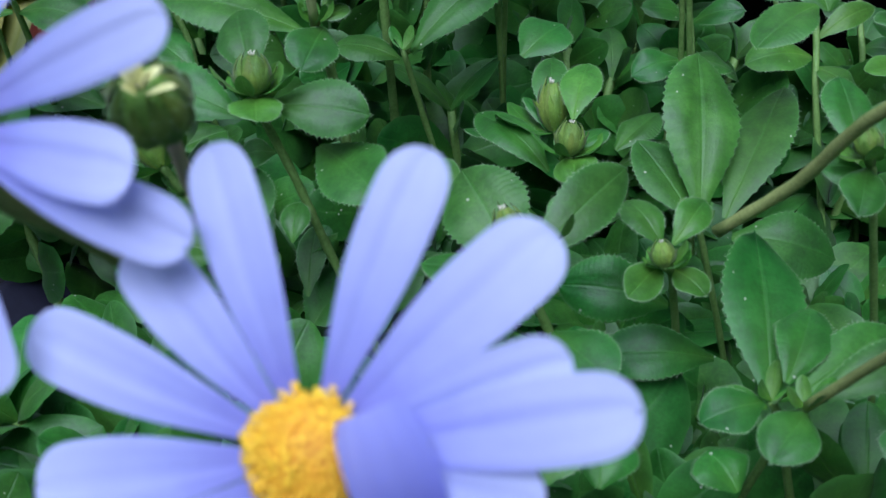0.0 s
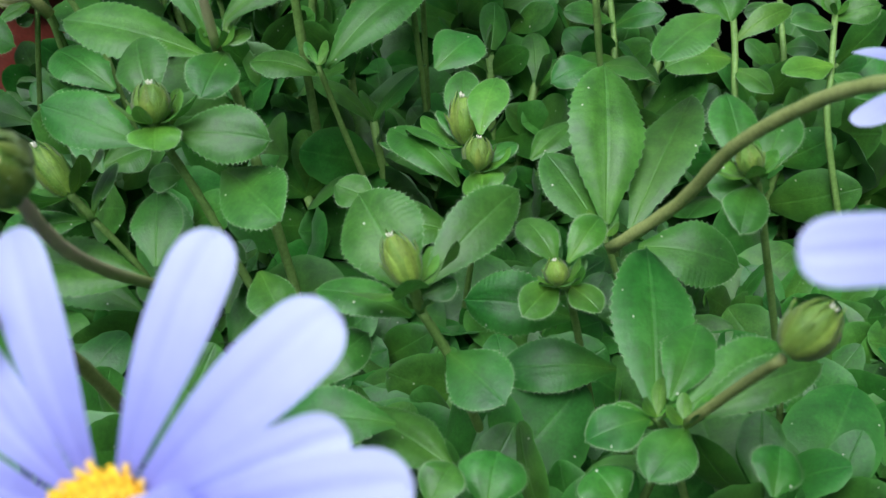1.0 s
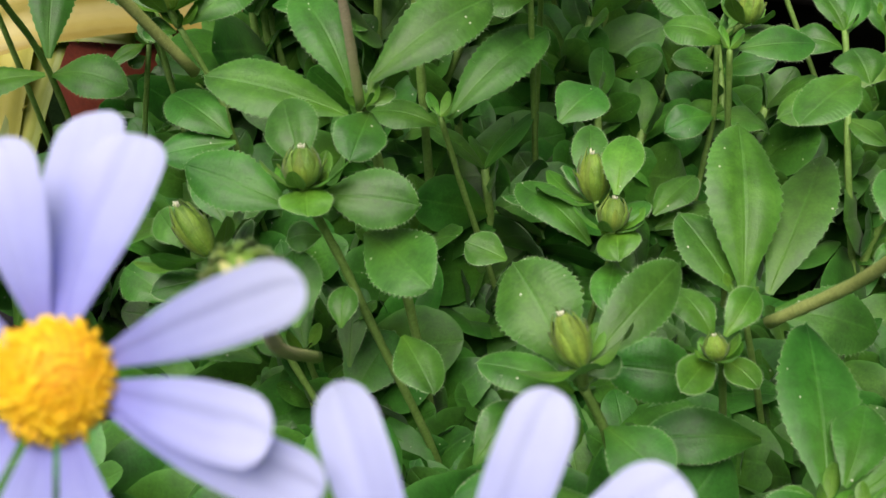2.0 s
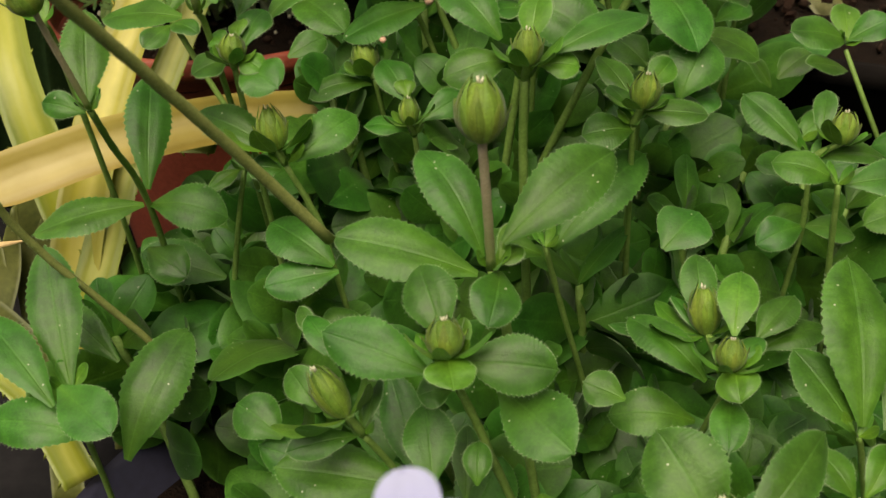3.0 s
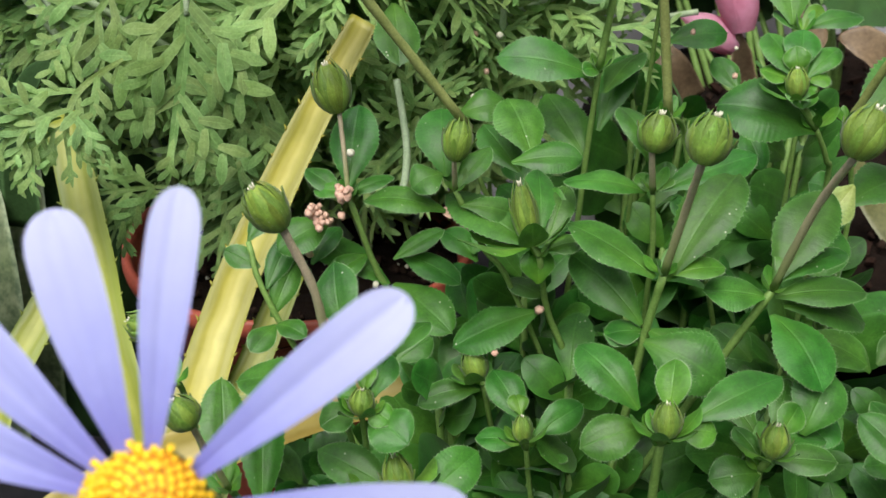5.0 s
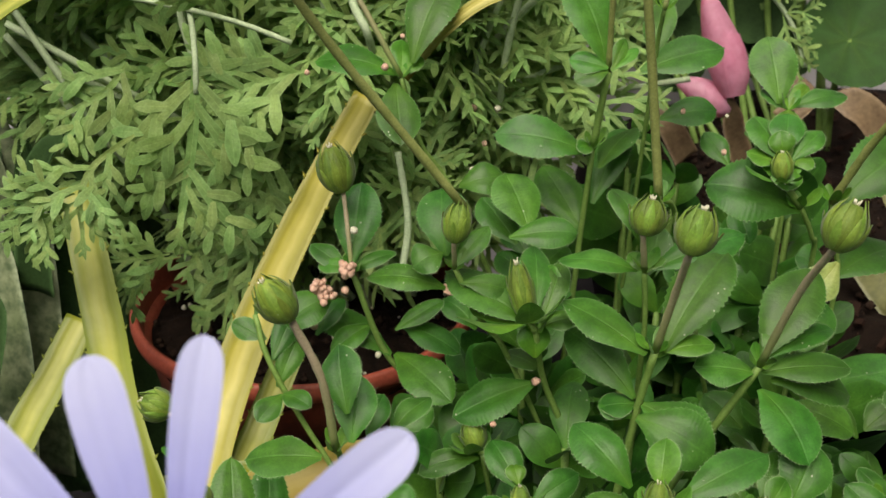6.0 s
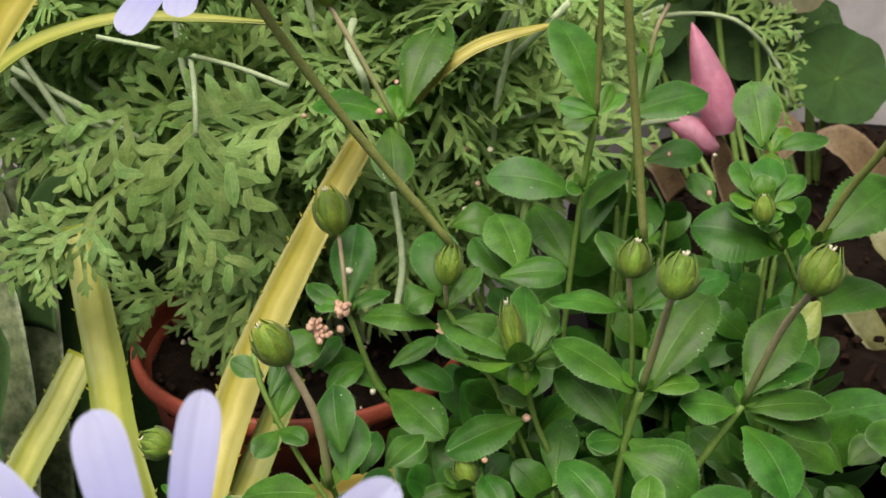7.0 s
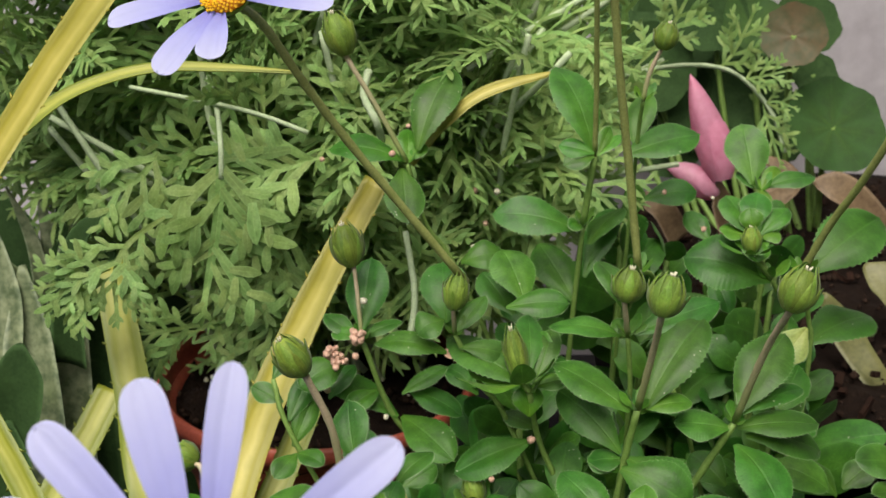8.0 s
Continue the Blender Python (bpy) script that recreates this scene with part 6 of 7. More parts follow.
frond(lavender, 0.0279, (-0.0255, 0.2900, 0.1553), (-0.0217, 0.2880, 0.1646), (-0.0152, 0.2900, 0.1738), pairs=4)
frond(lavender, 0.0266, (-0.0365, 0.2850, 0.1437), (-0.0448, 0.2800, 0.1500), (-0.0528, 0.2750, 0.1446), pairs=4)
stem(lavender, (-0.0033, 0.3000, 0.1710), (0.0167, 0.3150, 0.1723), (0.0350, 0.3200, 0.1700), (0.0465, 0.3180, 0.1599), (0.0518, 0.3150, 0.1476), r=0.0007, mat=GREY)
frond(lavender, 0.0190, (0.0318, 0.3200, 0.1700), (0.0360, 0.3200, 0.1755), (0.0404, 0.3200, 0.1864), pairs=3, face=(0, -0.9, 0.4))
frond(lavender, 0.0159, (0.0384, 0.3200, 0.1672), (0.0440, 0.3180, 0.1688), (0.0503, 0.3160, 0.1709), pairs=3, face=(0, -0.9, 0.4))
frond(lavender, 0.0127, (0.0448, 0.3180, 0.1608), (0.0484, 0.3170, 0.1618), (0.0525, 0.3160, 0.1605), pairs=2, face=(0, -0.9, 0.4))
frond(lavender, 0.0175, (0.0448, 0.3180, 0.1608), (0.0470, 0.3160, 0.1539), (0.0502, 0.3140, 0.1454), pairs=3, face=(0, -0.9, 0.4))
frond(lavender, 0.0230, (0.0068, 0.3100, 0.1724), (0.0152, 0.3100, 0.1823), (0.0198, 0.3100, 0.1913), pairs=4, face=(0, -0.9, 0.4))
frond(lavender, 0.0319, (0.0055, 0.3000, 0.1507), (0.0010, 0.3000, 0.1626), (0.0021, 0.3000, 0.1769), pairs=4)
stem(lavender, (-0.0281, 0.2900, 0.1479), (-0.0353, 0.2850, 0.1555), (-0.0260, 0.2800, 0.1842), r=0.0009, mat=GREY)
stem(lavender, (-0.0647, 0.2850, 0.1405), (-0.0686, 0.2750, 0.1696), (-0.0719, 0.2700, 0.1912), r=0.0009, mat=GREY)
stem(lavender, (-0.1269, 0.2800, 0.1405), (-0.1330, 0.2750, 0.1540), (-0.1395, 0.2700, 0.1679), r=0.0009, mat=GREY)
stem(lavender, (-0.1043, 0.2800, 0.1436), (-0.1177, 0.2700, 0.1573), (-0.1369, 0.2650, 0.1721), r=0.0009, mat=GREY)
stem(lavender, (-0.0518, 0.2500, 0.1184), (-0.0503, 0.2550, 0.1304), (-0.0527, 0.2620, 0.1442), r=0.0009, mat=GREY)
stem(lavender, (-0.0990, 0.2750, 0.1584), (-0.1016, 0.2750, 0.1720), (-0.1022, 0.2750, 0.1900), r=0.0009, mat=GREY)
stem(lavender, (-0.1145, 0.2720, 0.1335), (-0.1215, 0.2660, 0.1490), (-0.1384, 0.2620, 0.1854), r=0.0009, mat=GREY)
stem(lavender, (-0.0295, 0.2850, 0.1408), (-0.0287, 0.2780, 0.1607), (-0.0235, 0.2700, 0.1903), r=0.0009, mat=GREY)
# mottled leaves and spiky leaves at the side
snake = thing("mottled_leaf_plant", (-0.1600, 0.2600, 0.0000), "grey-green mottled stiff leaves standing beside the pot", "plant")
strap(snake, [(-0.1549, 0.2500, 0.0432), (-0.1523, 0.2620, 0.0803), (-0.1531, 0.2700, 0.1068), (-0.1547, 0.2760, 0.1287)], 0.0230, 0.0089, mat=MOTTLE, spines=False)
strap(snake, [(-0.1438, 0.2720, 0.1024), (-0.1397, 0.2680, 0.1275), (-0.1330, 0.2660, 0.1423), (-0.1222, 0.2620, 0.1481)], 0.0100, 0.0026, mat=DARK_SHADED_LEAF, spines=False)
strap(snake, [(-0.1238, 0.2625, 0.1476), (-0.1222, 0.2618, 0.1482), (-0.1205, 0.2610, 0.1490)], 0.0022, 0.0008, thick=0.0012, mat=BROWN, spines=False)
# broad dark straps, added behind to turn the gaps before the wall dark
strap(snake, [(-0.1620, 0.3300, 0.0128), (-0.1575, 0.3350, 0.0766), (-0.1496, 0.3400, 0.1148), (-0.1404, 0.3450, 0.1360)], 0.0296, 0.0198, mat=DARK_SHADED_LEAF, spines=False)
strap(snake, [(-0.1950, 0.3400, 0.0051), (-0.1906, 0.3450, 0.0712), (-0.1911, 0.3500, 0.1047), (-0.2016, 0.3550, 0.1229)], 0.0326, 0.0169, mat=DARK_SHADED_LEAF, spines=False)
strap(snake, [(-0.1848, 0.3450, 0.0016), (-0.1771, 0.3500, 0.0687), (-0.1699, 0.3550, 0.1048), (-0.1671, 0.3600, 0.1232)], 0.0290, 0.0152, mat=MOTTLE, spines=False)
strap(snake, [(-0.1464, 0.2680, 0.0482), (-0.1454, 0.2740, 0.0818), (-0.1452, 0.2800, 0.1119), (-0.1465, 0.2840, 0.1318)], 0.0120, 0.0076, mat=MOTTLE, spines=False)
strap(snake, [(-0.1660, 0.2450, 0.0564), (-0.1661, 0.2620, 0.0801), (-0.1605, 0.2720, 0.1157), (-0.1632, 0.2800, 0.1414)], 0.0222, 0.0089, mat=MOTTLE, spines=False)
strap(snake, [(-0.1419, 0.2750, 0.0369), (-0.1425, 0.2800, 0.0762), (-0.1411, 0.2850, 0.1060), (-0.1349, 0.2900, 0.1294)], 0.0149, 0.0093, mat=DARK_SHADED_LEAF, spines=False)
strap(snake, [(-0.1410, 0.2950, 0.0212), (-0.1411, 0.3000, 0.0638), (-0.1357, 0.3000, 0.0948), (-0.1388, 0.3050, 0.1162)], 0.0196, 0.0115, mat=DARK_SHADED_LEAF, spines=False)
strap(snake, [(-0.1549, 0.2520, 0.0868), (-0.1491, 0.2510, 0.1041), (-0.1477, 0.2520, 0.1179)], 0.0153, 0.0125, mat=DARK_SHADED_LEAF, spines=False)
strap(snake, [(-0.1574, 0.2480, 0.0615), (-0.1533, 0.2490, 0.0802), (-0.1531, 0.2500, 0.0973)], 0.0134, 0.0085, mat=DARK_SHADED_LEAF, spines=False)
strap(snake, [(-0.1320, 0.3100, 0.0050), (-0.1320, 0.3150, 0.0545), (-0.1337, 0.3200, 0.0845)], 0.0208, 0.0124, mat=DARK_SHADED_LEAF, spines=False)
strap(snake, [(-0.1599, 0.3000, 0.1020), (-0.1613, 0.3000, 0.1252), (-0.1667, 0.3000, 0.1422)], 0.0066, 0.0013, mat=MOTTLE, spines=False)
strap(snake, [(-0.1607, 0.3020, 0.1010), (-0.1578, 0.3020, 0.1262), (-0.1587, 0.3020, 0.1449)], 0.0067, 0.0013, mat=MOTTLE, spines=False)
strap(snake, [(-0.1595, 0.3010, 0.1015), (-0.1536, 0.3010, 0.1249), (-0.1519, 0.3010, 0.1419)], 0.0073, 0.0022, mat=DARK_SHADED_LEAF, spines=False)
strap(snake, [(-0.1606, 0.2980, 0.1030), (-0.1656, 0.2950, 0.1169), (-0.1726, 0.2900, 0.1293)], 0.0076, 0.0022, mat=MOTTLE, spines=False)
strap(snake, [(-0.1642, 0.2960, 0.0966), (-0.1677, 0.2930, 0.1090), (-0.1779, 0.2900, 0.1173)], 0.0066, 0.0022, mat=DARK_SHADED_LEAF, spines=False)
# three more dark straps that only darken the gaps at the back
strap(snake, [(-0.1504, 0.3500, -0.0061), (-0.1457, 0.3550, 0.0547), (-0.1420, 0.3600, 0.1060), (-0.1437, 0.3650, 0.1417)], 0.0299, 0.0187, mat=DARK_SHADED_LEAF, spines=False)
strap(snake, [(-0.1374, 0.3600, -0.0132), (-0.1297, 0.3650, 0.0495), (-0.1233, 0.3700, 0.1025), (-0.1153, 0.3750, 0.1394)], 0.0309, 0.0192, mat=DARK_SHADED_LEAF, spines=False)
strap(snake, [(-0.1727, 0.3600, -0.0138), (-0.1665, 0.3650, 0.0491), (-0.1635, 0.3700, 0.1021), (-0.1680, 0.3750, 0.1390)], 0.0309, 0.0193, mat=DARK_SHADED_LEAF, spines=False)
# leaf cactus with pink buds, and a geranium leaf
cactus = thing("leaf_cactus", (0.1000, 0.3700, 0.0900), "leaf cactus with brownish flat pads and pink flower buds", "plant")
pink_bud(cactus, [(0.0401, 0.3380, 0.1316), (0.0381, 0.3400, 0.1397), (0.0338, 0.3430, 0.1505), (0.0294, 0.3460, 0.1626)], 0.0053)
pink_bud(cactus, [(0.0401, 0.3410, 0.1264), (0.0361, 0.3410, 0.1287), (0.0299, 0.3420, 0.1320), (0.0232, 0.3440, 0.1343)], 0.0044)
strap(cactus, [(0.0478, 0.3450, 0.1057), (0.0424, 0.3420, 0.1185), (0.0384, 0.3380, 0.1316)], 0.0077, 0.0063, thick=0.003, mat=BROWN, spines=False)
strap(cactus, [(0.0304, 0.3500, 0.1075), (0.0238, 0.3480, 0.1181), (0.0166, 0.3500, 0.1222)], 0.0085, 0.0073, thick=0.003, mat=BROWN, spines=False)
strap(cactus, [(0.0598, 0.3550, 0.1176), (0.0666, 0.3560, 0.1251), (0.0568, 0.3600, 0.1324)], 0.0074, 0.0055, thick=0.003, mat=BROWN, spines=False)
strap(cactus, [(0.1000, 0.3600, 0.1038), (0.0875, 0.3620, 0.1181), (0.0764, 0.3640, 0.1223)], 0.0121, 0.0094, thick=0.003, mat=BROWN, spines=False)
strap(cactus, [(0.0800, 0.2890, 0.0860), (0.0755, 0.2910, 0.0905), (0.0699, 0.2960, 0.0983), (0.0624, 0.3000, 0.1106)], 0.0068, 0.0098, thick=0.0045, mat=PAD, spines=False)
strap(cactus, [(0.0960, 0.3000, 0.0928), (0.0879, 0.3100, 0.1061), (0.0799, 0.3180, 0.1116)], 0.0147, 0.0101, thick=0.003, mat=PAD, spines=False)
geranium_spot = (0.0875, 0.3850, 0.1351)
geranium_leaves = [((0.0880, 0.3850, 0.1353), 0.0176), ((0.0718, 0.3900, 0.1656), 0.0111), ((0.0631, 0.4100, 0.1660), 0.0121), ((0.0494, 0.4150, 0.1671), 0.0126), ((0.0847, 0.4050, 0.1487), 0.0089), ((0.0671, 0.4200, 0.1376), 0.0148), ((0.0486, 0.4250, 0.1308), 0.0151), ((0.0286, 0.4200, 0.1473), 0.0168), ((0.0379, 0.4250, 0.1151), 0.0131), ((0.0557, 0.4350, 0.1460), 0.0174), ((0.0740, 0.4400, 0.1470), 0.0153), ((0.0407, 0.4350, 0.1590), 0.0172), ((0.0235, 0.4350, 0.1612), 0.0172), ((0.0654, 0.4350, 0.1224), 0.0177), ((0.0800, 0.4350, 0.1201), 0.0155), ((0.0179, 0.4300, 0.1340), 0.0174), ((0.0879, 0.4300, 0.1620), 0.0127)]
bits = [(-0.0585, 0.2190, 0.1458), (-0.0599, 0.2165, 0.1391), (-0.0651, 0.2150, 0.1361), (-0.0639, 0.2150, 0.1342), (-0.0604, 0.2160, 0.1346), (-0.0668, 0.2170, 0.1261), (-0.0546, 0.2180, 0.1189), (-0.0538, 0.2430, 0.1700), (-0.0502, 0.2430, 0.1762), (-0.0361, 0.2560, 0.1426), (-0.0333, 0.2660, 0.1448), (-0.0359, 0.2700, 0.1518), (-0.0304, 0.2700, 0.1516), (0.0057, 0.2430, 0.1613), (0.0154, 0.2450, 0.1518), (0.0292, 0.3000, 0.1393), (-0.0241, 0.2070, 0.1205), (-0.0322, 0.2000, 0.1156), (-0.1232, 0.2420, 0.1353), (-0.0710, 0.2550, 0.1648)]

geranium = thing("geranium", (geranium_spot[0] + 0.01, geranium_spot[1] + 0.01, 0.09), "geranium with round dark green lobed leaves", "plant")


def round_leaf(parent, centre, radius, face, mat):
    centre, face = Vector(centre), Vector(face).normalized()
    east = (Vector((1, 0, 0)) - face * face.x).normalized()
    north = face.cross(east)
    verts, uv, cols, rows = [], [], 60, 8
    for i in range(rows):
        u = i / (rows - 1)
        for j in range(cols):
            w = math.pi * (2 * (j + 0.5) / cols - 1) * 1.03
            edge = 1 + 0.03 * math.cos(7 * w) + 0.012 * math.cos(35 * w)
            r = radius * u * edge
            verts.append(centre + north * math.cos(w) * r + east * math.sin(w) * r + face * radius * (0.14 * u * u + 0.02 * u * math.cos(7 * w) - 0.1))
            uv.append((u, 0.5 + 0.45 * math.sin(3.5 * w)))
    part("leaf", verts, grid_faces(rows, cols), mat, parent, uv=uv, origin=centre)
    v, f = tube([(centre.x * 0.7 + 0.03, 0.40, 0.088), centre.lerp(Vector((centre.x * 0.7 + 0.03, 0.40, 0.088)), 0.4) + Vector((0, 0.006, 0)), centre - face * radius * 0.1], 0.0012, 0.001)
    part("leaf_stalk", v, f, STEM, parent)


# from the fourth leaf on, a darker green stands in for the shade behind
for k, (at, radius) in enumerate(geranium_leaves):
    round_leaf(geranium, at, radius, ((0.1, -0.75, 0.6), (-0.3, -0.8, 0.4), (0.2, -0.7, 0.6), (-0.2, -0.85, 0.3))[k % 4], OLDLEAF if k == 1 else GERANIUM if k < 3 else DARK_SHADED_LEAF)

def lump(verts, faces, p, r):
    """A small rounded lump, uneven."""
    n0 = len(verts)
    for i in range(5):
        for j in range(7):
            a, w = math.pi * (i + 0.35) / 4.7, 2 * math.pi * j / 7
            verts.append(p + Vector((math.sin(a) * math.cos(w), math.sin(a) * math.sin(w), math.cos(a))) * r * rng.uniform(0.8, 1.2))
    faces += grid_faces(5, 7, n0, True) + [tuple(range(n0, n0 + 7)), tuple(range(n0 + 34, n0 + 27, -1))]


for k, at in enumerate(bits):
    if k in (1, 2, 3):
        cluster = thing("floret_cluster", at, "cluster of dried pinkish florets caught on a leaf", "dried floret", "dried florets on the leaves")
        for j in range(14):
            verts, faces = [], []
            lump(verts, faces, Vector(at) + Vector((rng.uniform(-1, 1), rng.uniform(-1, 1), rng.uniform(-1, 1))) * 0.0013, rng.uniform(0.0005, 0.0009))
            part("floret", verts, faces, WILT, cluster)
        continue
    verts, faces = [], []
    lump(verts, faces, Vector(at), rng.uniform(0.0005, 0.0009))
    fallen = part("wilted_floret", verts, faces, WILT if k % 3 else CREAM, None)
    tagged(fallen, "dried pinkish floret caught on a leaf" if k % 3 else "dried cream floret caught on a leaf", "dried floret", "dried florets on the leaves")

# more lavender: stems from the pot, leaves all along them
lav = random.Random(21)
for k in range(70):
    foot = Vector((-0.08 + lav.uniform(-0.03, 0.03), 0.295 + lav.uniform(-0.005, 0.032), 0.085))
    top = Vector((lav.uniform(-0.18, 0.03), lav.uniform(0.275, 0.375), lav.uniform(0.13, 0.285)))
    mid = foot.lerp(top, 0.5) + Vector(((foot.x - top.x) * 0.12, 0, 0.012))
    v, f = tube([foot, mid, top], 0.0011, 0.0008)
    st = part("stem", v, f, GREY, lavender)
    line = glide([foot, mid, top], 8)
    for i in range(2 + k % 2, len(line), 2):
        p = line[i]
        verts, faces, uv = [], [], []
        for side in range(2):
            ang = i * 2.4 + side * 3.0 + k
            out = Vector((math.cos(ang), math.sin(ang) * 0.7 - 0.35, lav.uniform(-0.1, 0.8))).normalized()
            size = lav.uniform(0.028, 0.046)
            tip = p + out * size + Vector((0, 0, -0.005))
            if (tip.x < -0.115 and tip.z < 0.12) or (tip.x < -0.06 and tip.y < 0.28 and tip.z < 0.175):
                continue
            if tip.x > -0.03 and tip.z > 0.185 and tip.y < 0.345:
                continue
            if tip.y < 0.255 or tip.x > 0.008 + 0.35 * max(0.0, tip.z - 0.17):
                continue
            frond_mesh([p, p + out * size * 0.5 + Vector((0, 0, 0.003)), tip], size, 5, (lav.uniform(-0.8, 0.8), lav.uniform(-0.9, -0.2), lav.uniform(0.2, 0.9)), verts, faces, uv, 0.85)
        if verts:
            part("leaf", verts, faces, FERN, st, uv=uv)

# pots, soil, shelf and wall
pot = thing("terracotta_pot", (-0.08, 0.29, 0.0), "small terracotta-red plastic flower pot with a rolled rim", "flower pot")
v, f = lathe([(0.0, 0.002), (0.027, 0.002), (0.028, 0.0), (0.0295, 0.002), (0.0405, 0.083), (0.0412, 0.0860), (0.0440, 0.0868), (0.0455, 0.0876), (0.0459, 0.0895), (0.0456, 0.0918), (0.0447, 0.0926), (0.0436, 0.0920), (0.0430, 0.0895), (0.040, 0.07), (0.0, 0.068)], (-0.08, 0.29, 0.0))
part("pot_body", v, f, CLAY, pot, origin=(-0.08, 0.29, 0.0))


def soil_disc(name, x, y, z, r, parent, label):
    verts, uv = [Vector((x, y, z))], []
    for i in range(1, 12):
        for j in range(40):
            w = 2 * math.pi * j / 40
            q = r * i / 11
            verts.append(Vector((x + q * math.cos(w), y + q * math.sin(w), z + 0.004 * noise.noise(Vector((q * math.cos(w) * 90, q * math.sin(w) * 90, z * 50))))))
    faces = [(0, 1 + j, 1 + (j + 1) % 40) for j in range(40)] + grid_faces(11, 40, 1, True)
    part(name, verts, faces, SOIL, parent, label, origin=(x, y, z))
    cv, cf = [], []
    for k in range(int(220 * (r / 0.045) ** 2)):
        a, q = rng.random() * 6.283, r * 0.96 * math.sqrt(rng.random())
        p, s = Vector((x + q * math.cos(a), y + q * math.sin(a), z + 0.002)), rng.uniform(0.0005, 0.0018)
        n0 = len(cv)
        for d in ((1, 0, 0), (-1, 0, 0), (0, 1, 0), (0, -1, 0), (0, 0, 1), (0, 0, -1)):
            cv.append(p + Vector(d) * s * rng.uniform(0.5, 1.3))
        cf += [tuple(n0 + i for i in t) for t in ((0, 2, 4), (2, 1, 4), (1, 3, 4), (3, 0, 4), (2, 0, 5), (1, 2, 5), (3, 1, 5), (0, 3, 5))]
    part("soil_crumb_layer", cv, cf, CRUMB, parent, "brown crumbs and bark on the soil", origin=(x, y, z), kind="stuff")


soil_disc("soil", -0.08, 0.29, 0.0845, 0.0425, pot, "dark potting soil")
grit = random.Random(8)
gv, gf = [], []
for k in range(46):
    a, q = grit.random() * 6.283, 0.039 * math.sqrt(grit.random())
    lump(gv, gf, Vector((-0.08 + q * math.cos(a), 0.29 + q * math.sin(a), 0.0875)), grit.uniform(0.0003, 0.0007))
part("grit", gv, gf, CREAM, pot, "small pale grains lying on the soil", kind="stuff")
planter = thing("dark_planter", (0.005, 0.13, 0.0), "low wide dark blue plant pot under the daisy bush", "flower pot")
v, f = lathe([(0.0, 0.002), (0.085, 0.0), (0.096, 0.032), (0.1, 0.033), (0.1, 0.040), (0.097, 0.040), (0.093, 0.03), (0.0, 0.026)], (0.005, 0.13, 0.0))
part("pot_body", v, f, NAVY, planter, origin=(0.005, 0.13, 0.0))
soil_disc("soil", 0.005, 0.13, 0.030, 0.093, planter, "dark potting soil")
back_pot = thing("dark_planter", (0.11, 0.355, 0.0), "dark plant pot with the leaf cactus and geranium", "flower pot")
v, f = lathe([(0.0, 0.002), (0.092, 0.0), (0.109, 0.084), (0.112, 0.085), (0.112, 0.0905), (0.110, 0.0905), (0.106, 0.086), (0.0, 0.08)], (0.11, 0.355, 0.0))
part("pot_body", v, f, BLACKPOT, back_pot, origin=(0.11, 0.355, 0.0))
soil_disc("soil", 0.11, 0.355, 0.0895, 0.1085, back_pot, "dark potting soil with bark")
chip = random.Random(31)
for k in range(130):
    a, q = chip.random() * 6.283, 0.104 * math.sqrt(chip.random())
    at = Vector((0.11 + q * math.cos(a), 0.355 + q * math.sin(a), 0.0915 + chip.uniform(-0.001, 0.002)))
    d = Vector((chip.uniform(-1, 1), chip.uniform(-1, 1), chip.uniform(-0.4, 0.5))).normalized()
    e = d.cross(Vector((chip.uniform(-0.4, 0.4), chip.uniform(-0.4, 0.4), 1))).normalized()
    n = d.cross(e)
    l, w, h = chip.uniform(0.0010, 0.0034), chip.uniform(0.0006, 0.0014), chip.uniform(0.0004, 0.0009)
    verts = [at + d * l * sx * chip.uniform(0.7, 1.1) + e * w * sy * chip.uniform(0.6, 1.1) + n * h * sz for sz in (-1, 1) for sy in (-1, 1) for sx in (-1, 1)]
    part("bark_chip", verts, [(0, 2, 3, 1), (4, 5, 7, 6), (0, 1, 5, 4), (2, 6, 7, 3), (0, 4, 6, 2), (1, 3, 7, 5)], BARK, back_pot, smooth=False)

v, f = box(-1.2, 1.2, -0.35, 0.47, -0.9, 0.0)
tagged(part("ledge", v, f, SILL, None, kind="structure", smooth=False), "dark weathered ledge under the pots", "ledge")
v, f = box(-1.2, 1.2, 0.47, 0.53, -0.9, 1.0)
tagged(part("wall_north", v, f, WALL, None, kind="structure", smooth=False), "white painted wall behind the plants", "wall")
# an unseen wall, added to dim this side of the bush
v, f = box(0.225, 0.285, -0.35, 0.468, 0.0, 1.0)
tagged(part("wall_east", v, f, SHADE_WALL, None, kind="structure", smooth=False), "unseen dull grey-brown wall added to block light from the side", "wall")
# two unseen walls, added to block low light so the depths stay dark
v, f = box(-1.2, 1.2, -1.0, -0.94, -0.9, 0.55)
tagged(part("wall_south", v, f, SHADE_WALL, None, kind="structure", smooth=False), "unseen dull grey-brown wall added to block low light opposite the plants", "wall")
v, f = box(-1.26, -1.2, -1.0, 0.53, -0.9, 0.55)
tagged(part("wall_west", v, f, SHADE_WALL, None, kind="structure", smooth=False), "unseen dull grey-brown wall added to block light at the ledge end", "wall")
gv, gf = [], []
n = 40
for i in range(n):
    for j in range(n):
        x, y = (i / (n - 1) - 0.5) * 60, (j / (n - 1) - 0.5) * 60
        gv.append((x, y, -0.85 + 0.02 * noise.noise(Vector((x, y, 0)))))
PAVE = plain_material("paving_grey", (0.16, 0.15, 0.14), (0.26, 0.25, 0.23), 6.0, 0.9, 0.4, 0.004)
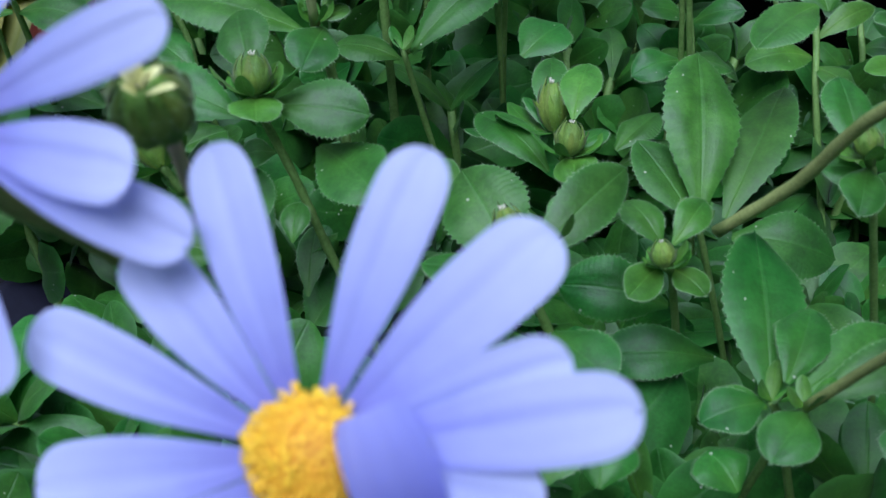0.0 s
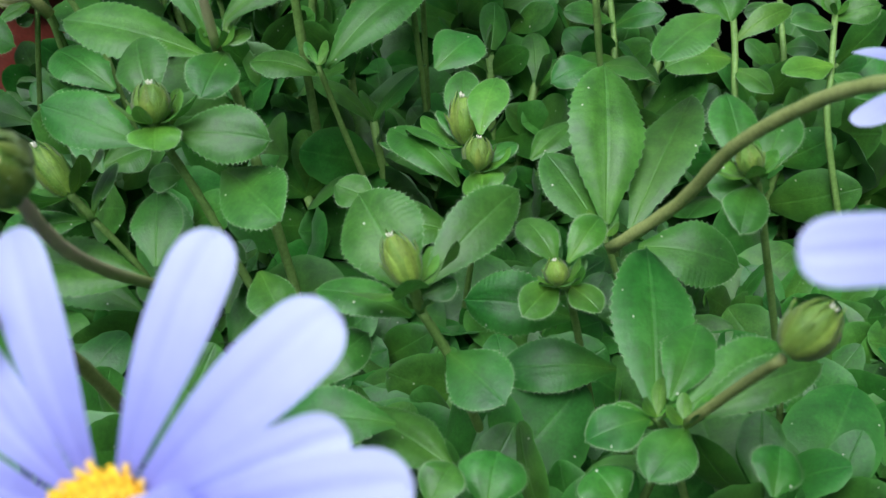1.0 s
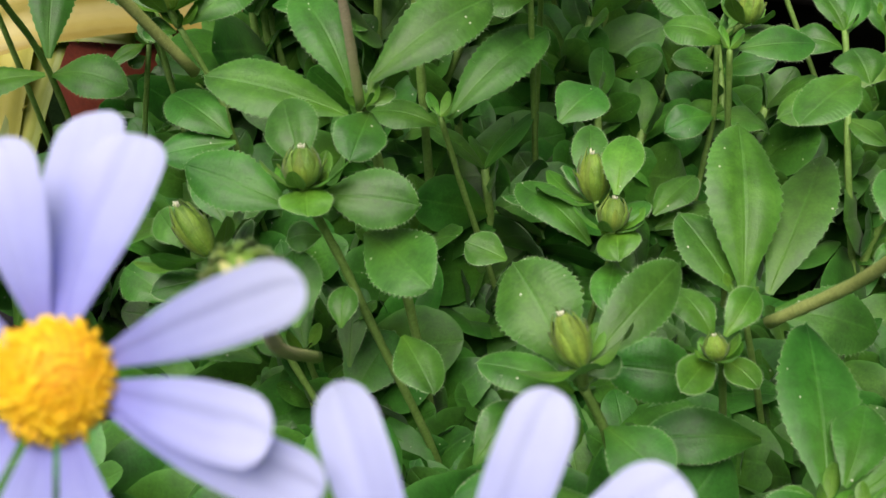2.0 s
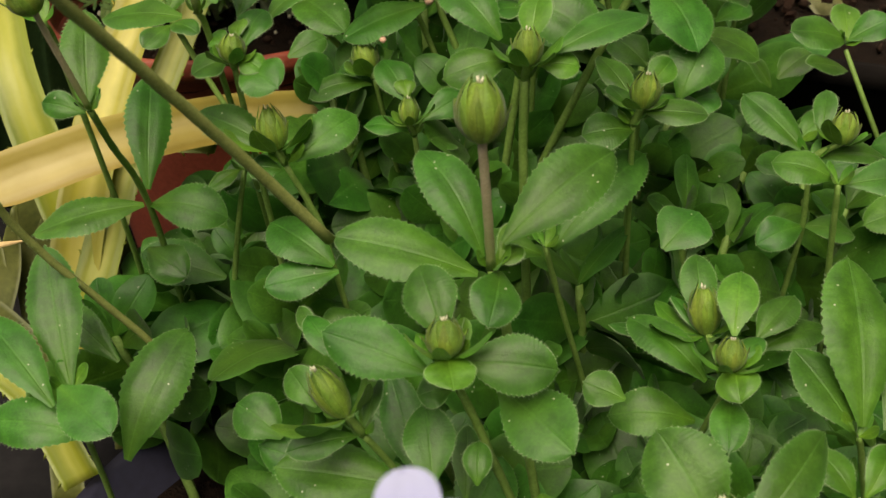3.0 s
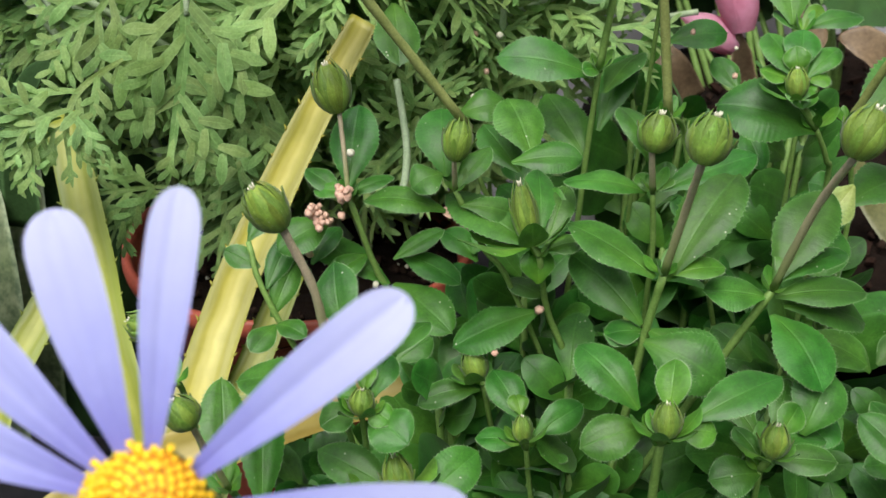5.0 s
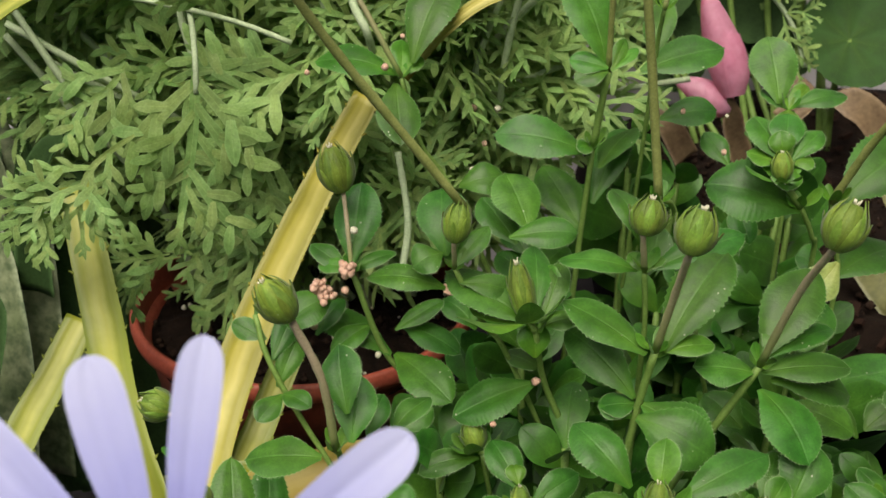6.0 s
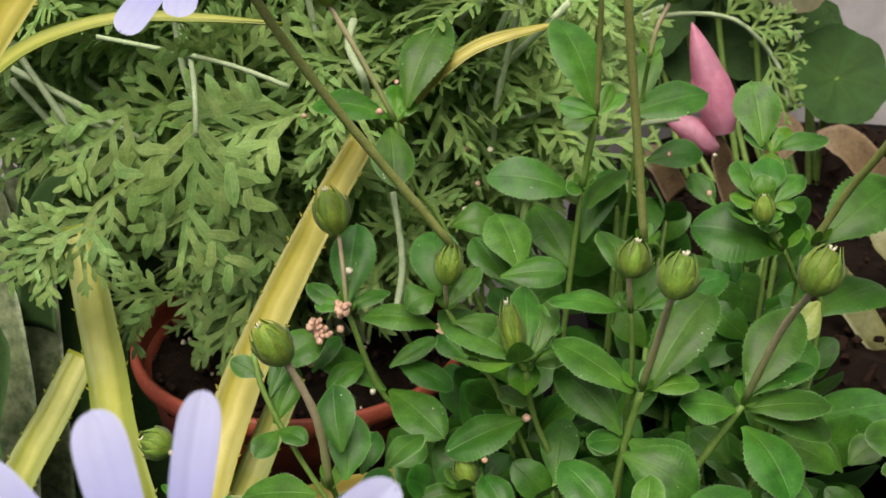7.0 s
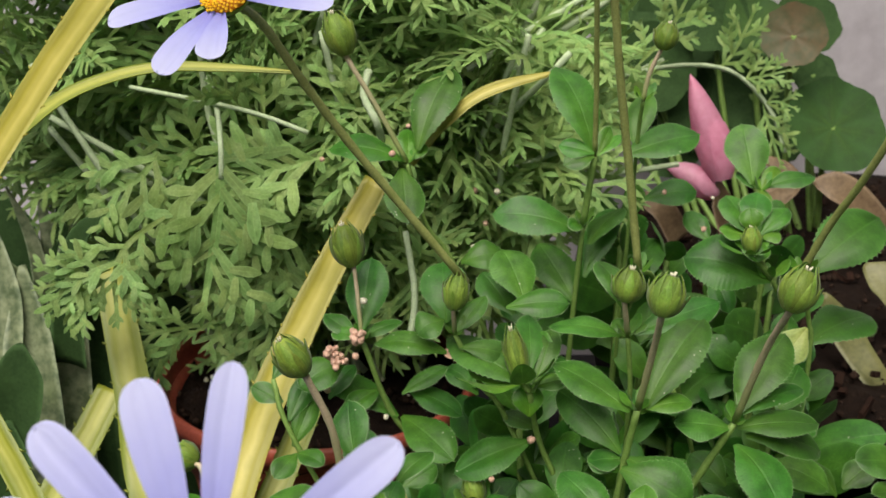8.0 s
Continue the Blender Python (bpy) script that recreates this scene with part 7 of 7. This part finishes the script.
tagged(part("ground", gv, grid_faces(n, n), PAVE, None, kind="structure"), "grey paved ground below the ledge", "ground")

# the lower leaves and stems of the bush, too many to tell apart
low = random.Random(5)
verts, faces, uv, sv, sf = [], [], [], [], []


def add(mesh):
    global verts, faces, uv
    v, f, w = mesh
    faces += [tuple(i + len(verts) for i in g) for g in f]
    verts += v
    uv += w


for k in range(930):
    x, y = low.uniform(-0.085, 0.125), low.uniform(0.04, 0.30 if k % 4 else 0.105)
    if k > 800:
        x, y = low.uniform(-0.048, 0.054), low.uniform(0.165, 0.238)
    if k <= 800 and ((x < -0.03 and y > 0.225) or (y > 0.25 and x < 0.0)):
        continue
    if math.hypot(x - 0.11, y - 0.355) < (0.116 if x > 0.06 else 0.09):
        continue
    if x > 0.045 and y > 0.228:
        continue
    roof = 0.058 + 0.36 * y - (low.uniform(0.012, 0.05) if y < 0.105 else low.uniform(0.022, 0.055) if y > 0.19 and low.random() < 0.7 else low.uniform(0.030, 0.045) if low.random() < 0.08 else low.uniform(0.055, 0.1)) - (0.024 if x > 0.03 and 0.10 < y < 0.23 else 0.012 if x > 0.0 and 0.10 < y < 0.23 else 0.0) - (0.016 if x > 0.05 and y > 0.22 else 0.0)
    if y < 0.16:
        roof -= 0.016 if x > 0.015 else 0.012
    if k > 800:
        roof -= 0.014
    if y < 0.17 and x > -0.04:
        roof = max(roof, low.uniform(0.040, 0.050))
    if x < -0.05 and y > 0.14:
        roof = min(roof, 0.068)
    foot = Vector((x * 0.85, y * 0.8 + 0.03, 0.028))
    top = Vector((x, y, roof))
    line = glide([foot, foot.lerp(top, 0.5) + Vector((low.uniform(-0.004, 0.004), 0.004, 0)), top], 8)
    v, f = tube([line[0], line[8], line[-1]], 0.0011, 0.0008, 6, 4)
    sf += [tuple(i + len(sv) for i in g) for g in f]
    sv += v
    turn = low.random() * 3.14
    for q, i in enumerate((6, 9, 11, 13, 15, 16)):
        at = line[i]
        if at.z < 0.036:
            continue
        size = low.uniform(0.016, 0.025) if i < 14 else low.uniform(0.009, 0.015)
        for side in (0, math.pi):
            ang = turn + side + (q % 2) * math.pi / 2 + low.uniform(-0.3, 0.3)
            d = Vector((math.cos(ang), math.sin(ang), low.uniform(0.15, 0.7) + (0.5 if i > 14 else 0))).normalized()
            add(blade(at, at + d * size, size * low.uniform(0.50, 0.62), (low.uniform(-0.8, 0.8), low.uniform(-1.3, 0.1), 0.5), arch=low.uniform(0.02, 0.12), rows=14, cols=5, twist=low.uniform(-0.3, 0.3), teeth=0.04))
part("lower_leaves", verts, faces, LEAF, bush, "dense green leaves in the shade of the bush", uv=uv, origin=(0.0, 0.14, 0.03), kind="stuff")
part("lower_stem_mass", sv, sf, STEM, bush, "thin green stems under the leaves", origin=(0.0, 0.14, 0.03), kind="stuff")
